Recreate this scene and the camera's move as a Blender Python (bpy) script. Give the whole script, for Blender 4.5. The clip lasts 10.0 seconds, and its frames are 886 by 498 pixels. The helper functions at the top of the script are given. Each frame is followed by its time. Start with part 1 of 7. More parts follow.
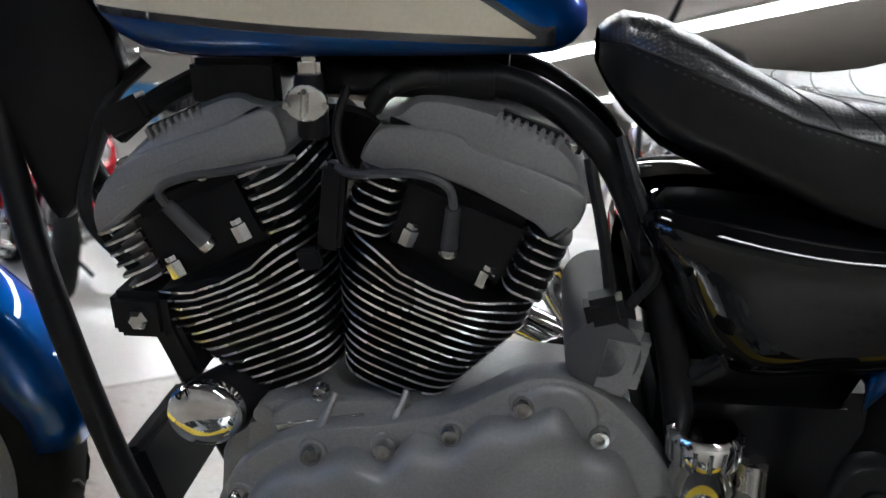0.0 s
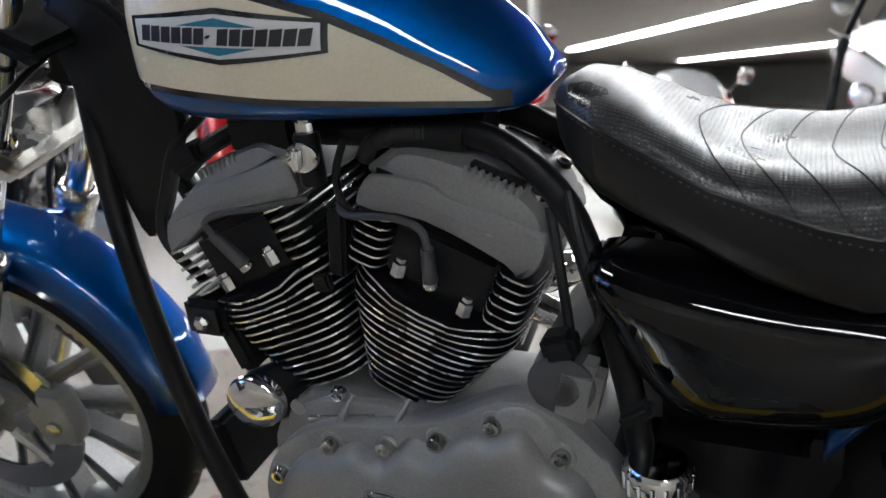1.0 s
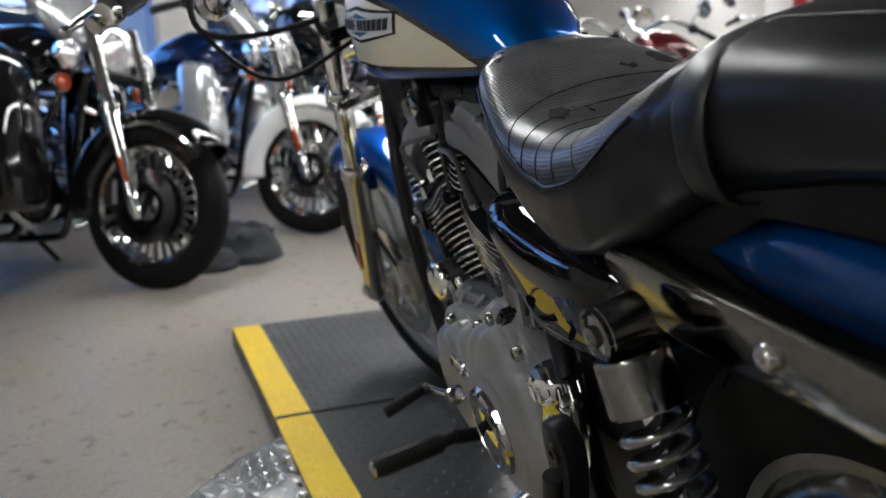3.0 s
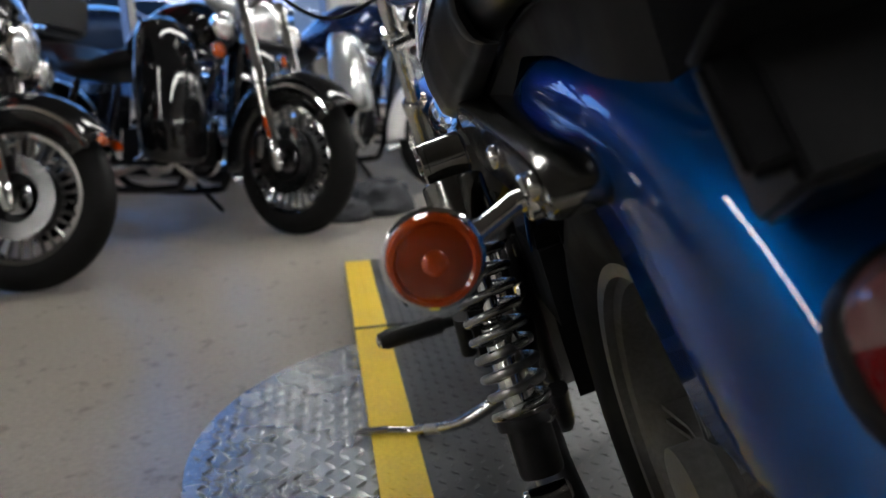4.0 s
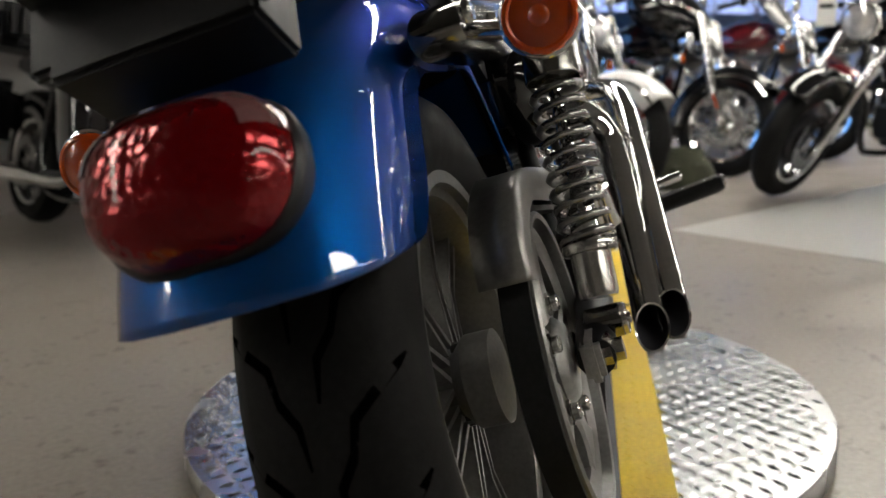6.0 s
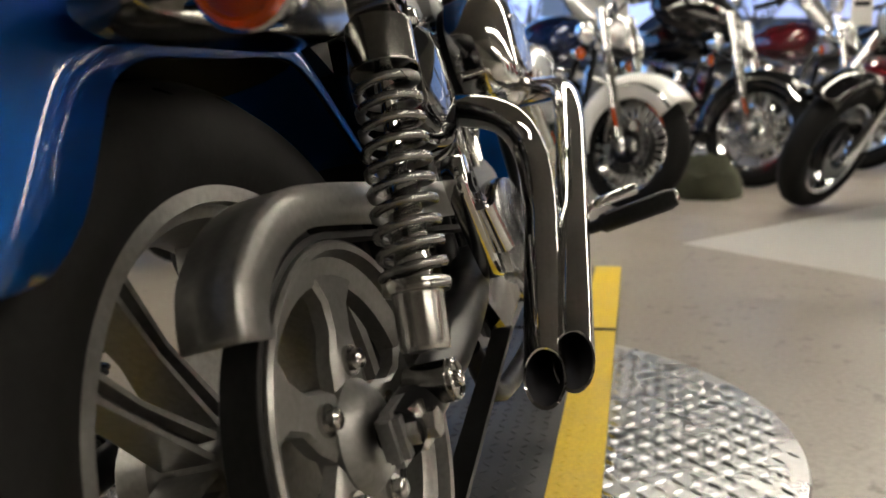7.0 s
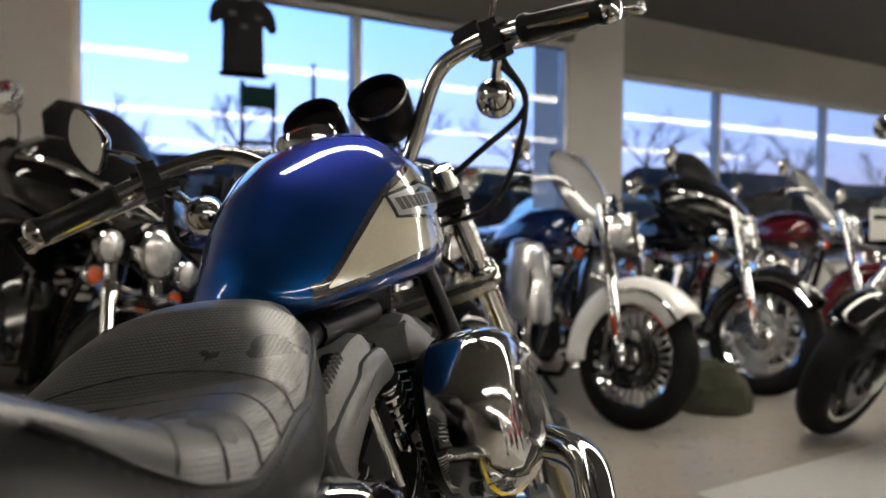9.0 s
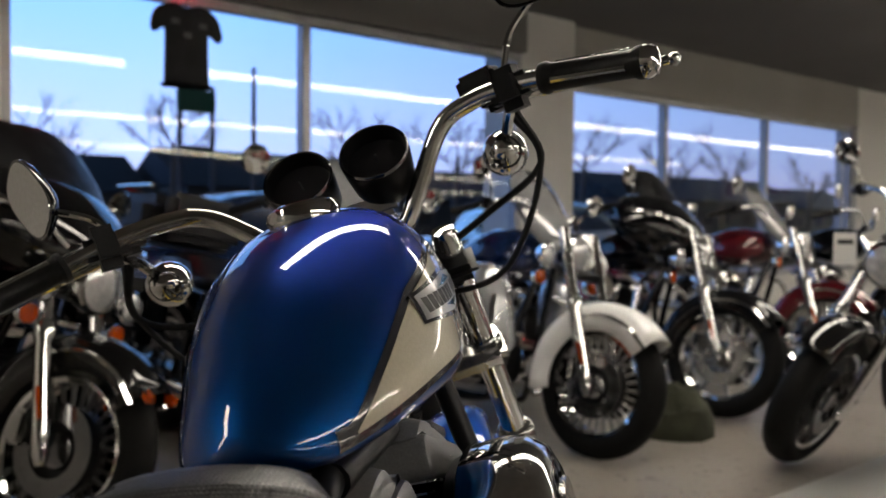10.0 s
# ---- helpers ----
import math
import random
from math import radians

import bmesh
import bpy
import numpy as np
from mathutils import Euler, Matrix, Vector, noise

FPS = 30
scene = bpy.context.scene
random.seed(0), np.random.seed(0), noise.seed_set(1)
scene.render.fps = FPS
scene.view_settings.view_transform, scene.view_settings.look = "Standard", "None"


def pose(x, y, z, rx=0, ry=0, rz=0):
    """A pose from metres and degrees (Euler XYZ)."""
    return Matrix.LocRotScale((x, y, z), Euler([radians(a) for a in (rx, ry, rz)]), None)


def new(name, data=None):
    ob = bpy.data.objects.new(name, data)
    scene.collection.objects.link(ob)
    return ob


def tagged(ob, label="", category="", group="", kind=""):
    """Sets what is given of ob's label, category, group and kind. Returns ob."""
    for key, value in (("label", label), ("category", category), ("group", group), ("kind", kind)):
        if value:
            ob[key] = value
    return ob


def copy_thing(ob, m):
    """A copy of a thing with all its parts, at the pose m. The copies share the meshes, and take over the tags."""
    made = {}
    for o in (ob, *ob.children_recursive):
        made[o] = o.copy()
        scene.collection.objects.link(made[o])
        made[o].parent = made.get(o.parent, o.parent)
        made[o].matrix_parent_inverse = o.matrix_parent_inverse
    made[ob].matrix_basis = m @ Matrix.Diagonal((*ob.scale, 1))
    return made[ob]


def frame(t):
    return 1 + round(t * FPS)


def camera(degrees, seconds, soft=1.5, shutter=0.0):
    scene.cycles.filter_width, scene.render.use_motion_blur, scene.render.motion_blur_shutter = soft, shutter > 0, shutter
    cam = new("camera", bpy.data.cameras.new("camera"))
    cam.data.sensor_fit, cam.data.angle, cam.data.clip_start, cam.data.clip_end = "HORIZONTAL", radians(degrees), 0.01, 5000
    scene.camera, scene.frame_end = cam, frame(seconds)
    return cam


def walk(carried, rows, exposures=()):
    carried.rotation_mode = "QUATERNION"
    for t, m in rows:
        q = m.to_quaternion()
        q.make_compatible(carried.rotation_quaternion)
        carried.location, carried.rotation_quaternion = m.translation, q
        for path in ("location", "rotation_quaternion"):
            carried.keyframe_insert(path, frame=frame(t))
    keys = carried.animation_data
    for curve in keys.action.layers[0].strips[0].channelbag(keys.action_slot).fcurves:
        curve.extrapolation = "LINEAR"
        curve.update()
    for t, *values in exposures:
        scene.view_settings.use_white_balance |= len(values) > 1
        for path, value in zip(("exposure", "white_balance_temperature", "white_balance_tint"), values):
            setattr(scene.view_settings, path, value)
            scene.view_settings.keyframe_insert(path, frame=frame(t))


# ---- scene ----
cam = camera(55.52, 10.0)
PATH = [
    (0, pose(0.1910, -1.0067, 0.7459, 83.181, -0.690, 6.088)),
    (0.5, pose(0.3291, -1.0381, 0.8048, 82.761, -0.464, 12.774)),
    (1, pose(0.4525, -1.0251, 0.8451, 79.564, 0.171, 22.492)),
    (1.5, pose(0.6032, -0.9674, 0.8751, 77.333, 0.523, 35.444)),
    (2, pose(0.7950, -0.8965, 0.8805, 77.061, 0.765, 48.728)),
    (2.5, pose(0.9738, -0.7968, 0.8819, 76.869, 1.081, 59.338)),
    (3, pose(1.1710, -0.6794, 0.8524, 77.091, 0.908, 69.817)),
    (3.2, pose(1.2453, -0.6291, 0.8277, 77.191, 0.909, 73.558)),
    (4.3, pose(1.5122, -0.3856, 0.7367, 76.508, 3.032, 85.164)),
    (4.5, pose(1.5670, -0.3509, 0.7255, 76.898, 2.619, 87.064)),
    (5, pose(1.6659, -0.2042, 0.7005, 77.382, 2.546, 91.549)),
    (5.2, pose(1.6951, -0.1420, 0.6963, 77.402, 2.655, 93.293)),
    (6.5, pose(1.5239, 0.1822, 0.6881, 78.758, 1.867, 103.413)),
    (7, pose(1.3844, 0.2538, 0.6722, 78.728, 1.986, 104.004)),
    (7.5, pose(1.2268, 0.2707, 0.7133, 78.512, 1.577, 104.100)),
    (8, pose(1.1063, 0.2536, 0.7892, 80.217, 0.970, 103.917)),
    (8.5, pose(1.0118, 0.2085, 0.8753, 83.452, 0.025, 103.671)),
    (9, pose(0.9429, 0.1541, 0.9471, 87.832, -0.435, 103.140)),
    (9.5, pose(0.8841, 0.1096, 1.0002, 92.775, -0.865, 101.498)),
    (10, pose(0.8050, 0.0292, 1.0405, 88.007, -0.503, 98.975)),
]
EXPOSURES = [(0.0, 0.28, 5600, 10), (1.0, 0.40, 5650, 10), (2.0, 0.52, 5550, 10), (3.0, 0.2, 5800, 10), (5.0, -0.1, 6100, 10), (6.5, -0.0, 6650, 10), (7.5, -0.06, 7050, 10), (8.5, -0.17, 6700, 10), (10.0, -0.77, 6750, 12)]
walk(cam, PATH, EXPOSURES)
cam.data.dof.use_dof = True
cam.data.dof.focus_distance = 0.85
cam.data.dof.aperture_fstop = 5.6

# ---------------------------------------------------------------- light
world = bpy.data.worlds.new("dusk")
world.use_nodes = True
scene.world = world
wn = world.node_tree
sky = wn.nodes.new("ShaderNodeTexSky")
sky.sky_type = "NISHITA"
sky.sun_disc = False
sky.sun_elevation = radians(4)
sky.sun_rotation = radians(150)
wn.links.new(sky.outputs[0], wn.nodes["Background"].inputs[0])
wn.nodes["Background"].inputs[1].default_value = 0.08

# room axes: U runs along the window wall, N from it into the room
UX, UY, NX, NY = -0.737, 0.676, 0.676, 0.737
ROOM_TURN = math.degrees(math.atan2(UY, UX))


def un(u, n, z=0.0):
    return Vector((u * UX + n * NX, u * UY + n * NY, z))


# ---------------------------------------------------------------- materials
def mat(name, colour, rough=0.5, metal=0.0, coat=0.0, spec=0.5):
    m = bpy.data.materials.new(name)
    m.use_nodes = True
    b = m.node_tree.nodes["Principled BSDF"]
    b.inputs["Base Color"].default_value = (*colour, 1)
    b.inputs["Roughness"].default_value = rough
    b.inputs["Metallic"].default_value = metal
    b.inputs["Coat Weight"].default_value = coat
    b.inputs["Coat Roughness"].default_value = 0.03
    b.inputs["Specular IOR Level"].default_value = spec
    return m


def vary(m, dark, light, scale=8.0, fine=90.0, rough=None, bump=0.0, bump_scale=200.0, coords="Object"):
    """Two scales of noise over the colour and gloss, and a fine relief."""
    nt = m.node_tree
    b = nt.nodes["Principled BSDF"]
    tc = nt.nodes.new("ShaderNodeTexCoord")
    n1 = nt.nodes.new("ShaderNodeTexNoise")
    n2 = nt.nodes.new("ShaderNodeTexNoise")
    n1.inputs["Scale"].default_value, n2.inputs["Scale"].default_value = scale, fine
    n1.inputs["Detail"].default_value = 4
    n2.inputs["Detail"].default_value = 3
    mx = nt.nodes.new("ShaderNodeMath")
    mx.operation = "ADD"
    for q in (n1, n2):
        nt.links.new(tc.outputs[coords], q.inputs["Vector"])
    half = nt.nodes.new("ShaderNodeMath")
    half.operation = "MULTIPLY"
    half.inputs[1].default_value = 0.5
    nt.links.new(n1.outputs[0], mx.inputs[0])
    nt.links.new(n2.outputs[0], mx.inputs[1])
    nt.links.new(mx.outputs[0], half.inputs[0])
    cr = nt.nodes.new("ShaderNodeValToRGB")
    cr.color_ramp.elements[0].position, cr.color_ramp.elements[1].position = 0.35, 0.65
    cr.color_ramp.elements[0].color = (*dark, 1)
    cr.color_ramp.elements[1].color = (*light, 1)
    nt.links.new(half.outputs[0], cr.inputs[0])
    nt.links.new(cr.outputs[0], b.inputs["Base Color"])
    if rough:
        mr = nt.nodes.new("ShaderNodeMapRange")
        mr.inputs["From Min"].default_value, mr.inputs["From Max"].default_value = 0.35, 0.65
        mr.inputs["To Min"].default_value, mr.inputs["To Max"].default_value = rough
        nt.links.new(n1.outputs[0], mr.inputs[0])
        nt.links.new(mr.outputs[0], b.inputs["Roughness"])
    if bump:
        n3 = nt.nodes.new("ShaderNodeTexNoise")
        n3.inputs["Scale"].default_value = bump_scale
        bp = nt.nodes.new("ShaderNodeBump")
        bp.inputs["Strength"].default_value = bump
        bp.inputs["Distance"].default_value = 0.002
        nt.links.new(tc.outputs[coords], n3.inputs["Vector"])
        nt.links.new(n3.outputs[0], bp.inputs["Height"])
        nt.links.new(bp.outputs[0], b.inputs["Normal"])
    return m


def emit(name, colour, strength):
    m = bpy.data.materials.new(name)
    m.use_nodes = True
    b = m.node_tree.nodes["Principled BSDF"]
    b.inputs["Base Color"].default_value = (*colour, 1)
    b.inputs["Emission Color"].default_value = (*colour, 1)
    b.inputs["Emission Strength"].default_value = strength
    return m


BLUE = mat("blue_paint", (0.0, 0.050, 0.24), 0.42, 0.85, 1.0)
BLUE.node_tree.nodes["Principled BSDF"].inputs["Specular Tint"].default_value = (0.15, 0.35, 0.9, 1)
vary(BLUE, (0.0, 0.049, 0.205), (0.0, 0.063, 0.255), 6, 900, (0.40, 0.48))
CREAM = vary(mat("cream_paint", (0.62, 0.58, 0.47), 0.25, 0, 1.0), (0.57, 0.53, 0.405), (0.65, 0.605, 0.475), 5, 300, (0.2, 0.3))
STRIPE = mat("dark_pinstripe", (0.012, 0.014, 0.02), 0.25, 0, 1.0)
BLACK = vary(mat("gloss_black", (0.004, 0.004, 0.005), 0.06, 0, 0.4), (0.003, 0.003, 0.0035), (0.006, 0.006, 0.0065), 9, 300, (0.04, 0.10))
POLISHED = vary(mat("polished_black_enamel", (0.002, 0.002, 0.0025), 0.02, 0, 0.0, 0.5), (0.0015, 0.0015, 0.002), (0.003, 0.003, 0.0035), 9, 300, (0.012, 0.03))
SATIN = vary(mat("satin_black", (0.006, 0.006, 0.007), 0.36, spec=0.22), (0.004, 0.004, 0.005), (0.009, 0.009, 0.010), 14, 260, (0.3, 0.5), 0.05, 500)
CHROME = vary(mat("chrome", (0.72, 0.72, 0.71), 0.06, 1.0), (0.66, 0.66, 0.65), (0.78, 0.78, 0.77), 7, 160, (0.04, 0.10))
DULL = vary(mat("dull_chrome", (0.5, 0.49, 0.47), 0.22, 1.0), (0.42, 0.41, 0.39), (0.58, 0.57, 0.55), 12, 160, (0.16, 0.3))
ALU = vary(mat("cast_aluminium", (0.36, 0.36, 0.36), 0.42, 0.85), (0.30, 0.30, 0.30), (0.42, 0.42, 0.42), 10, 220, (0.35, 0.5), 0.04, 400)
GREY = vary(mat("silver_grey_powder_coat", (0.21, 0.21, 0.212), 0.42, 0.3), (0.18, 0.18, 0.182), (0.24, 0.24, 0.243), 9, 340, (0.34, 0.48), 0.12, 900)
GUARD = vary(mat("dull_grey_metal", (0.11, 0.11, 0.108), 0.3, 0.75), (0.09, 0.09, 0.088), (0.14, 0.14, 0.137), 7, 140, (0.22, 0.38), 0.03, 300)
CASTGREY = vary(mat("grey_cast_wheel_metal", (0.21, 0.207, 0.20), 0.34, 0.7), (0.18, 0.177, 0.17), (0.25, 0.246, 0.238), 8, 160, (0.28, 0.42), 0.05, 400)
GROOVE = mat("dark_tread_groove", (0.001, 0.001, 0.001), 0.95, spec=0.0)
SPRING = vary(mat("grey_spring_steel", (0.30, 0.30, 0.295), 0.26, 0.95), (0.25, 0.25, 0.245), (0.36, 0.36, 0.355), 10, 160, (0.2, 0.32))
FINEDGE = vary(mat("machined_fin_edge", (0.74, 0.74, 0.73), 0.22, 1.0), (0.66, 0.66, 0.65), (0.82, 0.82, 0.81), 25, 300, (0.2, 0.35))
DARKCHROME = vary(mat("dark_chrome", (0.22, 0.22, 0.225), 0.14, 1.0), (0.18, 0.18, 0.185), (0.27, 0.27, 0.275), 12, 160, (0.10, 0.18))
RUBBER = vary(mat("tyre_rubber", (0.005, 0.005, 0.005), 0.7, spec=0.14), (0.0035, 0.0035, 0.0035), (0.008, 0.0078, 0.0075), 10, 160, (0.6, 0.8), 0.08, 500)
HOSE = vary(mat("black_rubber_hose", (0.008, 0.008, 0.008), 0.45, spec=0.25), (0.007, 0.007, 0.007), (0.016, 0.016, 0.016), 20, 200, (0.38, 0.52))
PLUG = mat("spark_plug_lead", (0.05, 0.05, 0.055), 0.5)
REDLENS = mat("red_lens", (0.15, 0.0002, 0.002), 0.14, 0.5, 0.2, 0.3)
SMOKE = mat("clear_red_lens", (0.13, 0.060, 0.060), 0.06, 0, 1.0)
AMBER = mat("amber_lens", (0.42, 0.05, 0.002), 0.08, 0, 1.0)
for lens in (REDLENS, AMBER, SMOKE):
    nt = lens.node_tree
    v = nt.nodes.new("ShaderNodeTexVoronoi")
    v.inputs["Scale"].default_value = 140
    tc = nt.nodes.new("ShaderNodeTexCoord")
    bp = nt.nodes.new("ShaderNodeBump")
    bp.inputs["Strength"].default_value = 0.5
    bp.inputs["Distance"].default_value = 0.002
    nt.links.new(tc.outputs["Object"], v.inputs["Vector"])
    nt.links.new(v.outputs["Distance"], bp.inputs["Height"])
    nt.links.new(bp.outputs[0], nt.nodes["Principled BSDF"].inputs["Normal"])
    nt.nodes["Principled BSDF"].inputs["Subsurface Weight"].default_value = 0.0
AMBERDARK = mat("deep_amber_lens", (0.30, 0.035, 0.002), 0.10, 0, 0.6)
WHITE = vary(mat("white_paint", (0.85, 0.85, 0.84), 0.25, 0, 1.0), (0.82, 0.82, 0.81), (0.88, 0.88, 0.87), 4, 200, (0.2, 0.3))
SCREEN = vary(mat("smoked_screen", (0.17, 0.17, 0.175), 0.15, 0, 0.6), (0.14, 0.14, 0.145), (0.20, 0.20, 0.205), 4, 90)
STRUT = vary(mat("grey_chrome", (0.25, 0.246, 0.236), 0.15, 1.0), (0.21, 0.207, 0.198), (0.29, 0.286, 0.275), 9, 150, (0.10, 0.20))
SILVER = mat("silver_paint", (0.55, 0.56, 0.57), 0.25, 0.7, 0.8)
RED = vary(mat("red_paint", (0.40, 0.006, 0.012), 0.2, 0.25, 1.0), (0.34, 0.004, 0.010), (0.46, 0.008, 0.014), 4, 300, (0.16, 0.25))
MAROON = mat("maroon_paint", (0.10, 0.006, 0.010), 0.2, 0.2, 1.0)
NAVY = mat("dark_blue_paint", (0.004, 0.018, 0.08), 0.2, 0.3, 1.0)
LAMP = vary(mat("lamp_glass", (0.85, 0.86, 0.88), 0.08, 0.7, 1.0), (0.55, 0.56, 0.58), (0.95, 0.95, 0.95), 30, 90)
TAGWHITE = mat("white_card", (0.8, 0.8, 0.78), 0.6)
YELLOW = vary(mat("yellow_safety_paint", (0.72, 0.50, 0.02), 0.55), (0.62, 0.42, 0.015), (0.80, 0.57, 0.03), 9, 130, (0.45, 0.65), 0.2, 220)
MATBLACK = vary(mat("black_rubber_mat", (0.026, 0.027, 0.028), 0.42, spec=0.6), (0.020, 0.021, 0.022), (0.036, 0.037, 0.039), 7, 150, (0.34, 0.50), 0.06, 500)
PLATE = vary(mat("aluminium_tread_plate", (0.50, 0.51, 0.52), 0.32, 1.0), (0.47, 0.48, 0.49), (0.55, 0.56, 0.57), 8, 120, (0.25, 0.29))
FLOOR = vary(mat("brown_grey_floor", (0.25, 0.228, 0.197), 0.4, spec=0.7), (0.205, 0.184, 0.158), (0.30, 0.272, 0.237), 3.0, 70, (0.28, 0.42), 0.06, 150)
nt = FLOOR.node_tree
tc = nt.nodes.new("ShaderNodeTexCoord")
scuff = nt.nodes.new("ShaderNodeTexNoise")
scuff.inputs["Scale"].default_value = 24
scuff.inputs["Detail"].default_value = 5
ramp = nt.nodes.new("ShaderNodeValToRGB")
ramp.color_ramp.elements[0].position, ramp.color_ramp.elements[1].position = 0.30, 0.40
ramp.color_ramp.elements[0].color = (0.55, 0.54, 0.53, 1)
tint = nt.nodes.new("ShaderNodeMixRGB")
tint.blend_type = "MULTIPLY"
tint.inputs[0].default_value = 1.0
link = nt.nodes["Principled BSDF"].inputs["Base Color"].links[0]
nt.links.new(tc.outputs["Object"], scuff.inputs["Vector"])
nt.links.new(scuff.outputs[0], ramp.inputs[0])
nt.links.new(link.from_socket, tint.inputs[1])
nt.links.new(ramp.outputs[0], tint.inputs[2])
nt.links.new(tint.outputs[0], nt.nodes["Principled BSDF"].inputs["Base Color"])
TILE = vary(mat("pale_vinyl_tile", (0.50, 0.49, 0.46), 0.3), (0.49, 0.48, 0.45), (0.51, 0.50, 0.47), 45, 320)
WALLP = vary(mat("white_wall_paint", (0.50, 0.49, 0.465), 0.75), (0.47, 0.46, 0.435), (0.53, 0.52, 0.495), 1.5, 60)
# white wall against the windows: its backlit shade is put into the colour
WALLB = vary(mat("backlit_wall_paint", (0.25, 0.24, 0.22), 0.8), (0.23, 0.22, 0.20), (0.27, 0.26, 0.24), 1.5, 60)
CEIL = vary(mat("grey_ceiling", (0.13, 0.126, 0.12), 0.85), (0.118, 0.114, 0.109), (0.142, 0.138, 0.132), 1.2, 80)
# ceiling grey again, with the hall's brighter light put into the colour
CEILH = vary(mat("brightly_lit_ceiling", (0.34, 0.33, 0.32), 0.85), (0.31, 0.30, 0.29), (0.37, 0.36, 0.35), 1.2, 80)
FRAMEM = vary(mat("grey_window_aluminium", (0.30, 0.30, 0.31), 0.4, 0.6), (0.25, 0.25, 0.26), (0.36, 0.36, 0.37), 6, 120)
CLOTH = vary(mat("dark_cloth", (0.02, 0.022, 0.026), 0.95), (0.012, 0.013, 0.016), (0.04, 0.042, 0.048), 10, 200, None, 0.3, 300)
SHIRT = vary(mat("black_shirt_cloth", (0.014, 0.014, 0.015), 0.95), (0.01, 0.01, 0.011), (0.02, 0.02, 0.022), 10, 300)
TUBE = emit("fluorescent_tube", (1.0, 0.945, 0.84), 26.5)
BARK = vary(mat("bare_tree_bark", (0.16, 0.14, 0.15), 0.9), (0.13, 0.115, 0.12), (0.20, 0.175, 0.185), 6, 60)
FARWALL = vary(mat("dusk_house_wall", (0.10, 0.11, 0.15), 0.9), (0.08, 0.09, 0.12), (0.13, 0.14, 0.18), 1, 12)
ASPHALT = vary(mat("asphalt", (0.05, 0.05, 0.055), 0.85), (0.04, 0.04, 0.044), (0.065, 0.065, 0.07), 0.8, 30)
INK = mat("dark_ink", (0.012, 0.012, 0.016), 0.5)
SIGNRED = mat("sign_red", (0.30, 0.012, 0.02), 0.5)
PALEBLUE = mat("teal_blue_enamel", (0.03, 0.17, 0.27), 0.25, 0.0, 0.8)
BADGEWHITE = mat("silver_white_enamel", (0.60, 0.61, 0.63), 0.3, 0.2, 0.6)
BANNER = mat("blue_banner", (0.06, 0.22, 0.50), 0.6)


def vinyl():
    """Perforated black vinyl: rows of small dents."""
    m = vary(mat("perforated_vinyl", (0.008, 0.008, 0.009), 0.32, 0, 0.35, 0.7), (0.005, 0.005, 0.006), (0.012, 0.012, 0.013), 10, 260, (0.27, 0.35))
    m.node_tree.nodes["Principled BSDF"].inputs["Coat Roughness"].default_value = 0.3
    nt = m.node_tree
    tc = nt.nodes.new("ShaderNodeTexCoord")
    v = nt.nodes.new("ShaderNodeTexVoronoi")
    v.voronoi_dimensions = "2D"
    v.inputs["Scale"].default_value = 255
    v.inputs["Randomness"].default_value = 0.08
    bp = nt.nodes.new("ShaderNodeBump")
    bp.inputs["Strength"].default_value = 0.7
    bp.inputs["Distance"].default_value = 0.0017
    nt.links.new(tc.outputs["UV"], v.inputs["Vector"])
    dent = nt.nodes.new("ShaderNodeMapRange")
    dent.interpolation_type = "SMOOTHSTEP"
    dent.inputs["From Min"].default_value, dent.inputs["From Max"].default_value = 0.08, 0.42
    nt.links.new(v.outputs["Distance"], dent.inputs[0])
    nt.links.new(dent.outputs[0], bp.inputs["Height"])
    nt.links.new(bp.outputs[0], nt.nodes["Principled BSDF"].inputs["Normal"])
    return m


VINYL = vinyl()
SKIRT = vary(mat("smooth_vinyl", (0.006, 0.006, 0.007), 0.36, spec=0.38), (0.004, 0.004, 0.005), (0.009, 0.009, 0.010), 8, 300, (0.30, 0.42), 0.08, 700)


def glass():
    m = bpy.data.materials.new("window_glass")
    m.use_nodes = True
    nt = m.node_tree
    nt.nodes.remove(nt.nodes["Principled BSDF"])
    t = nt.nodes.new("ShaderNodeBsdfTransparent")
    g = nt.nodes.new("ShaderNodeBsdfGlossy")
    g.inputs["Roughness"].default_value = 0.015
    fr = nt.nodes.new("ShaderNodeFresnel")
    fr.inputs["IOR"].default_value = 1.6
    mx = nt.nodes.new("ShaderNodeMixShader")
    nt.links.new(fr.outputs[0], mx.inputs[0])
    nt.links.new(t.outputs[0], mx.inputs[1])
    nt.links.new(g.outputs[0], mx.inputs[2])
    nt.links.new(mx.outputs[0], nt.nodes["Material Output"].inputs[0])
    return m


GLASS = glass()


# ---------------------------------------------------------------- mesh kit
def catmull(pts, n=6, closed=False):
    pts = [Vector(p) for p in pts]
    out, k = [], len(pts)
    for i in range(k if closed else k - 1):
        p0 = pts[(i - 1) % k] if closed or i else pts[0] * 2 - pts[1]
        p1, p2 = pts[i], pts[(i + 1) % k]
        p3 = pts[(i + 2) % k] if closed or i + 2 < k else pts[-1] * 2 - pts[-2]
        for j in range(n):
            t = j / n
            out.append(0.5 * (2 * p1 + (p2 - p0) * t + (2 * p0 - 5 * p1 + 4 * p2 - p3) * t * t + (3 * p1 - p0 - 3 * p2 + p3) * t ** 3))
    if not closed:
        out.append(pts[-1])
    return out


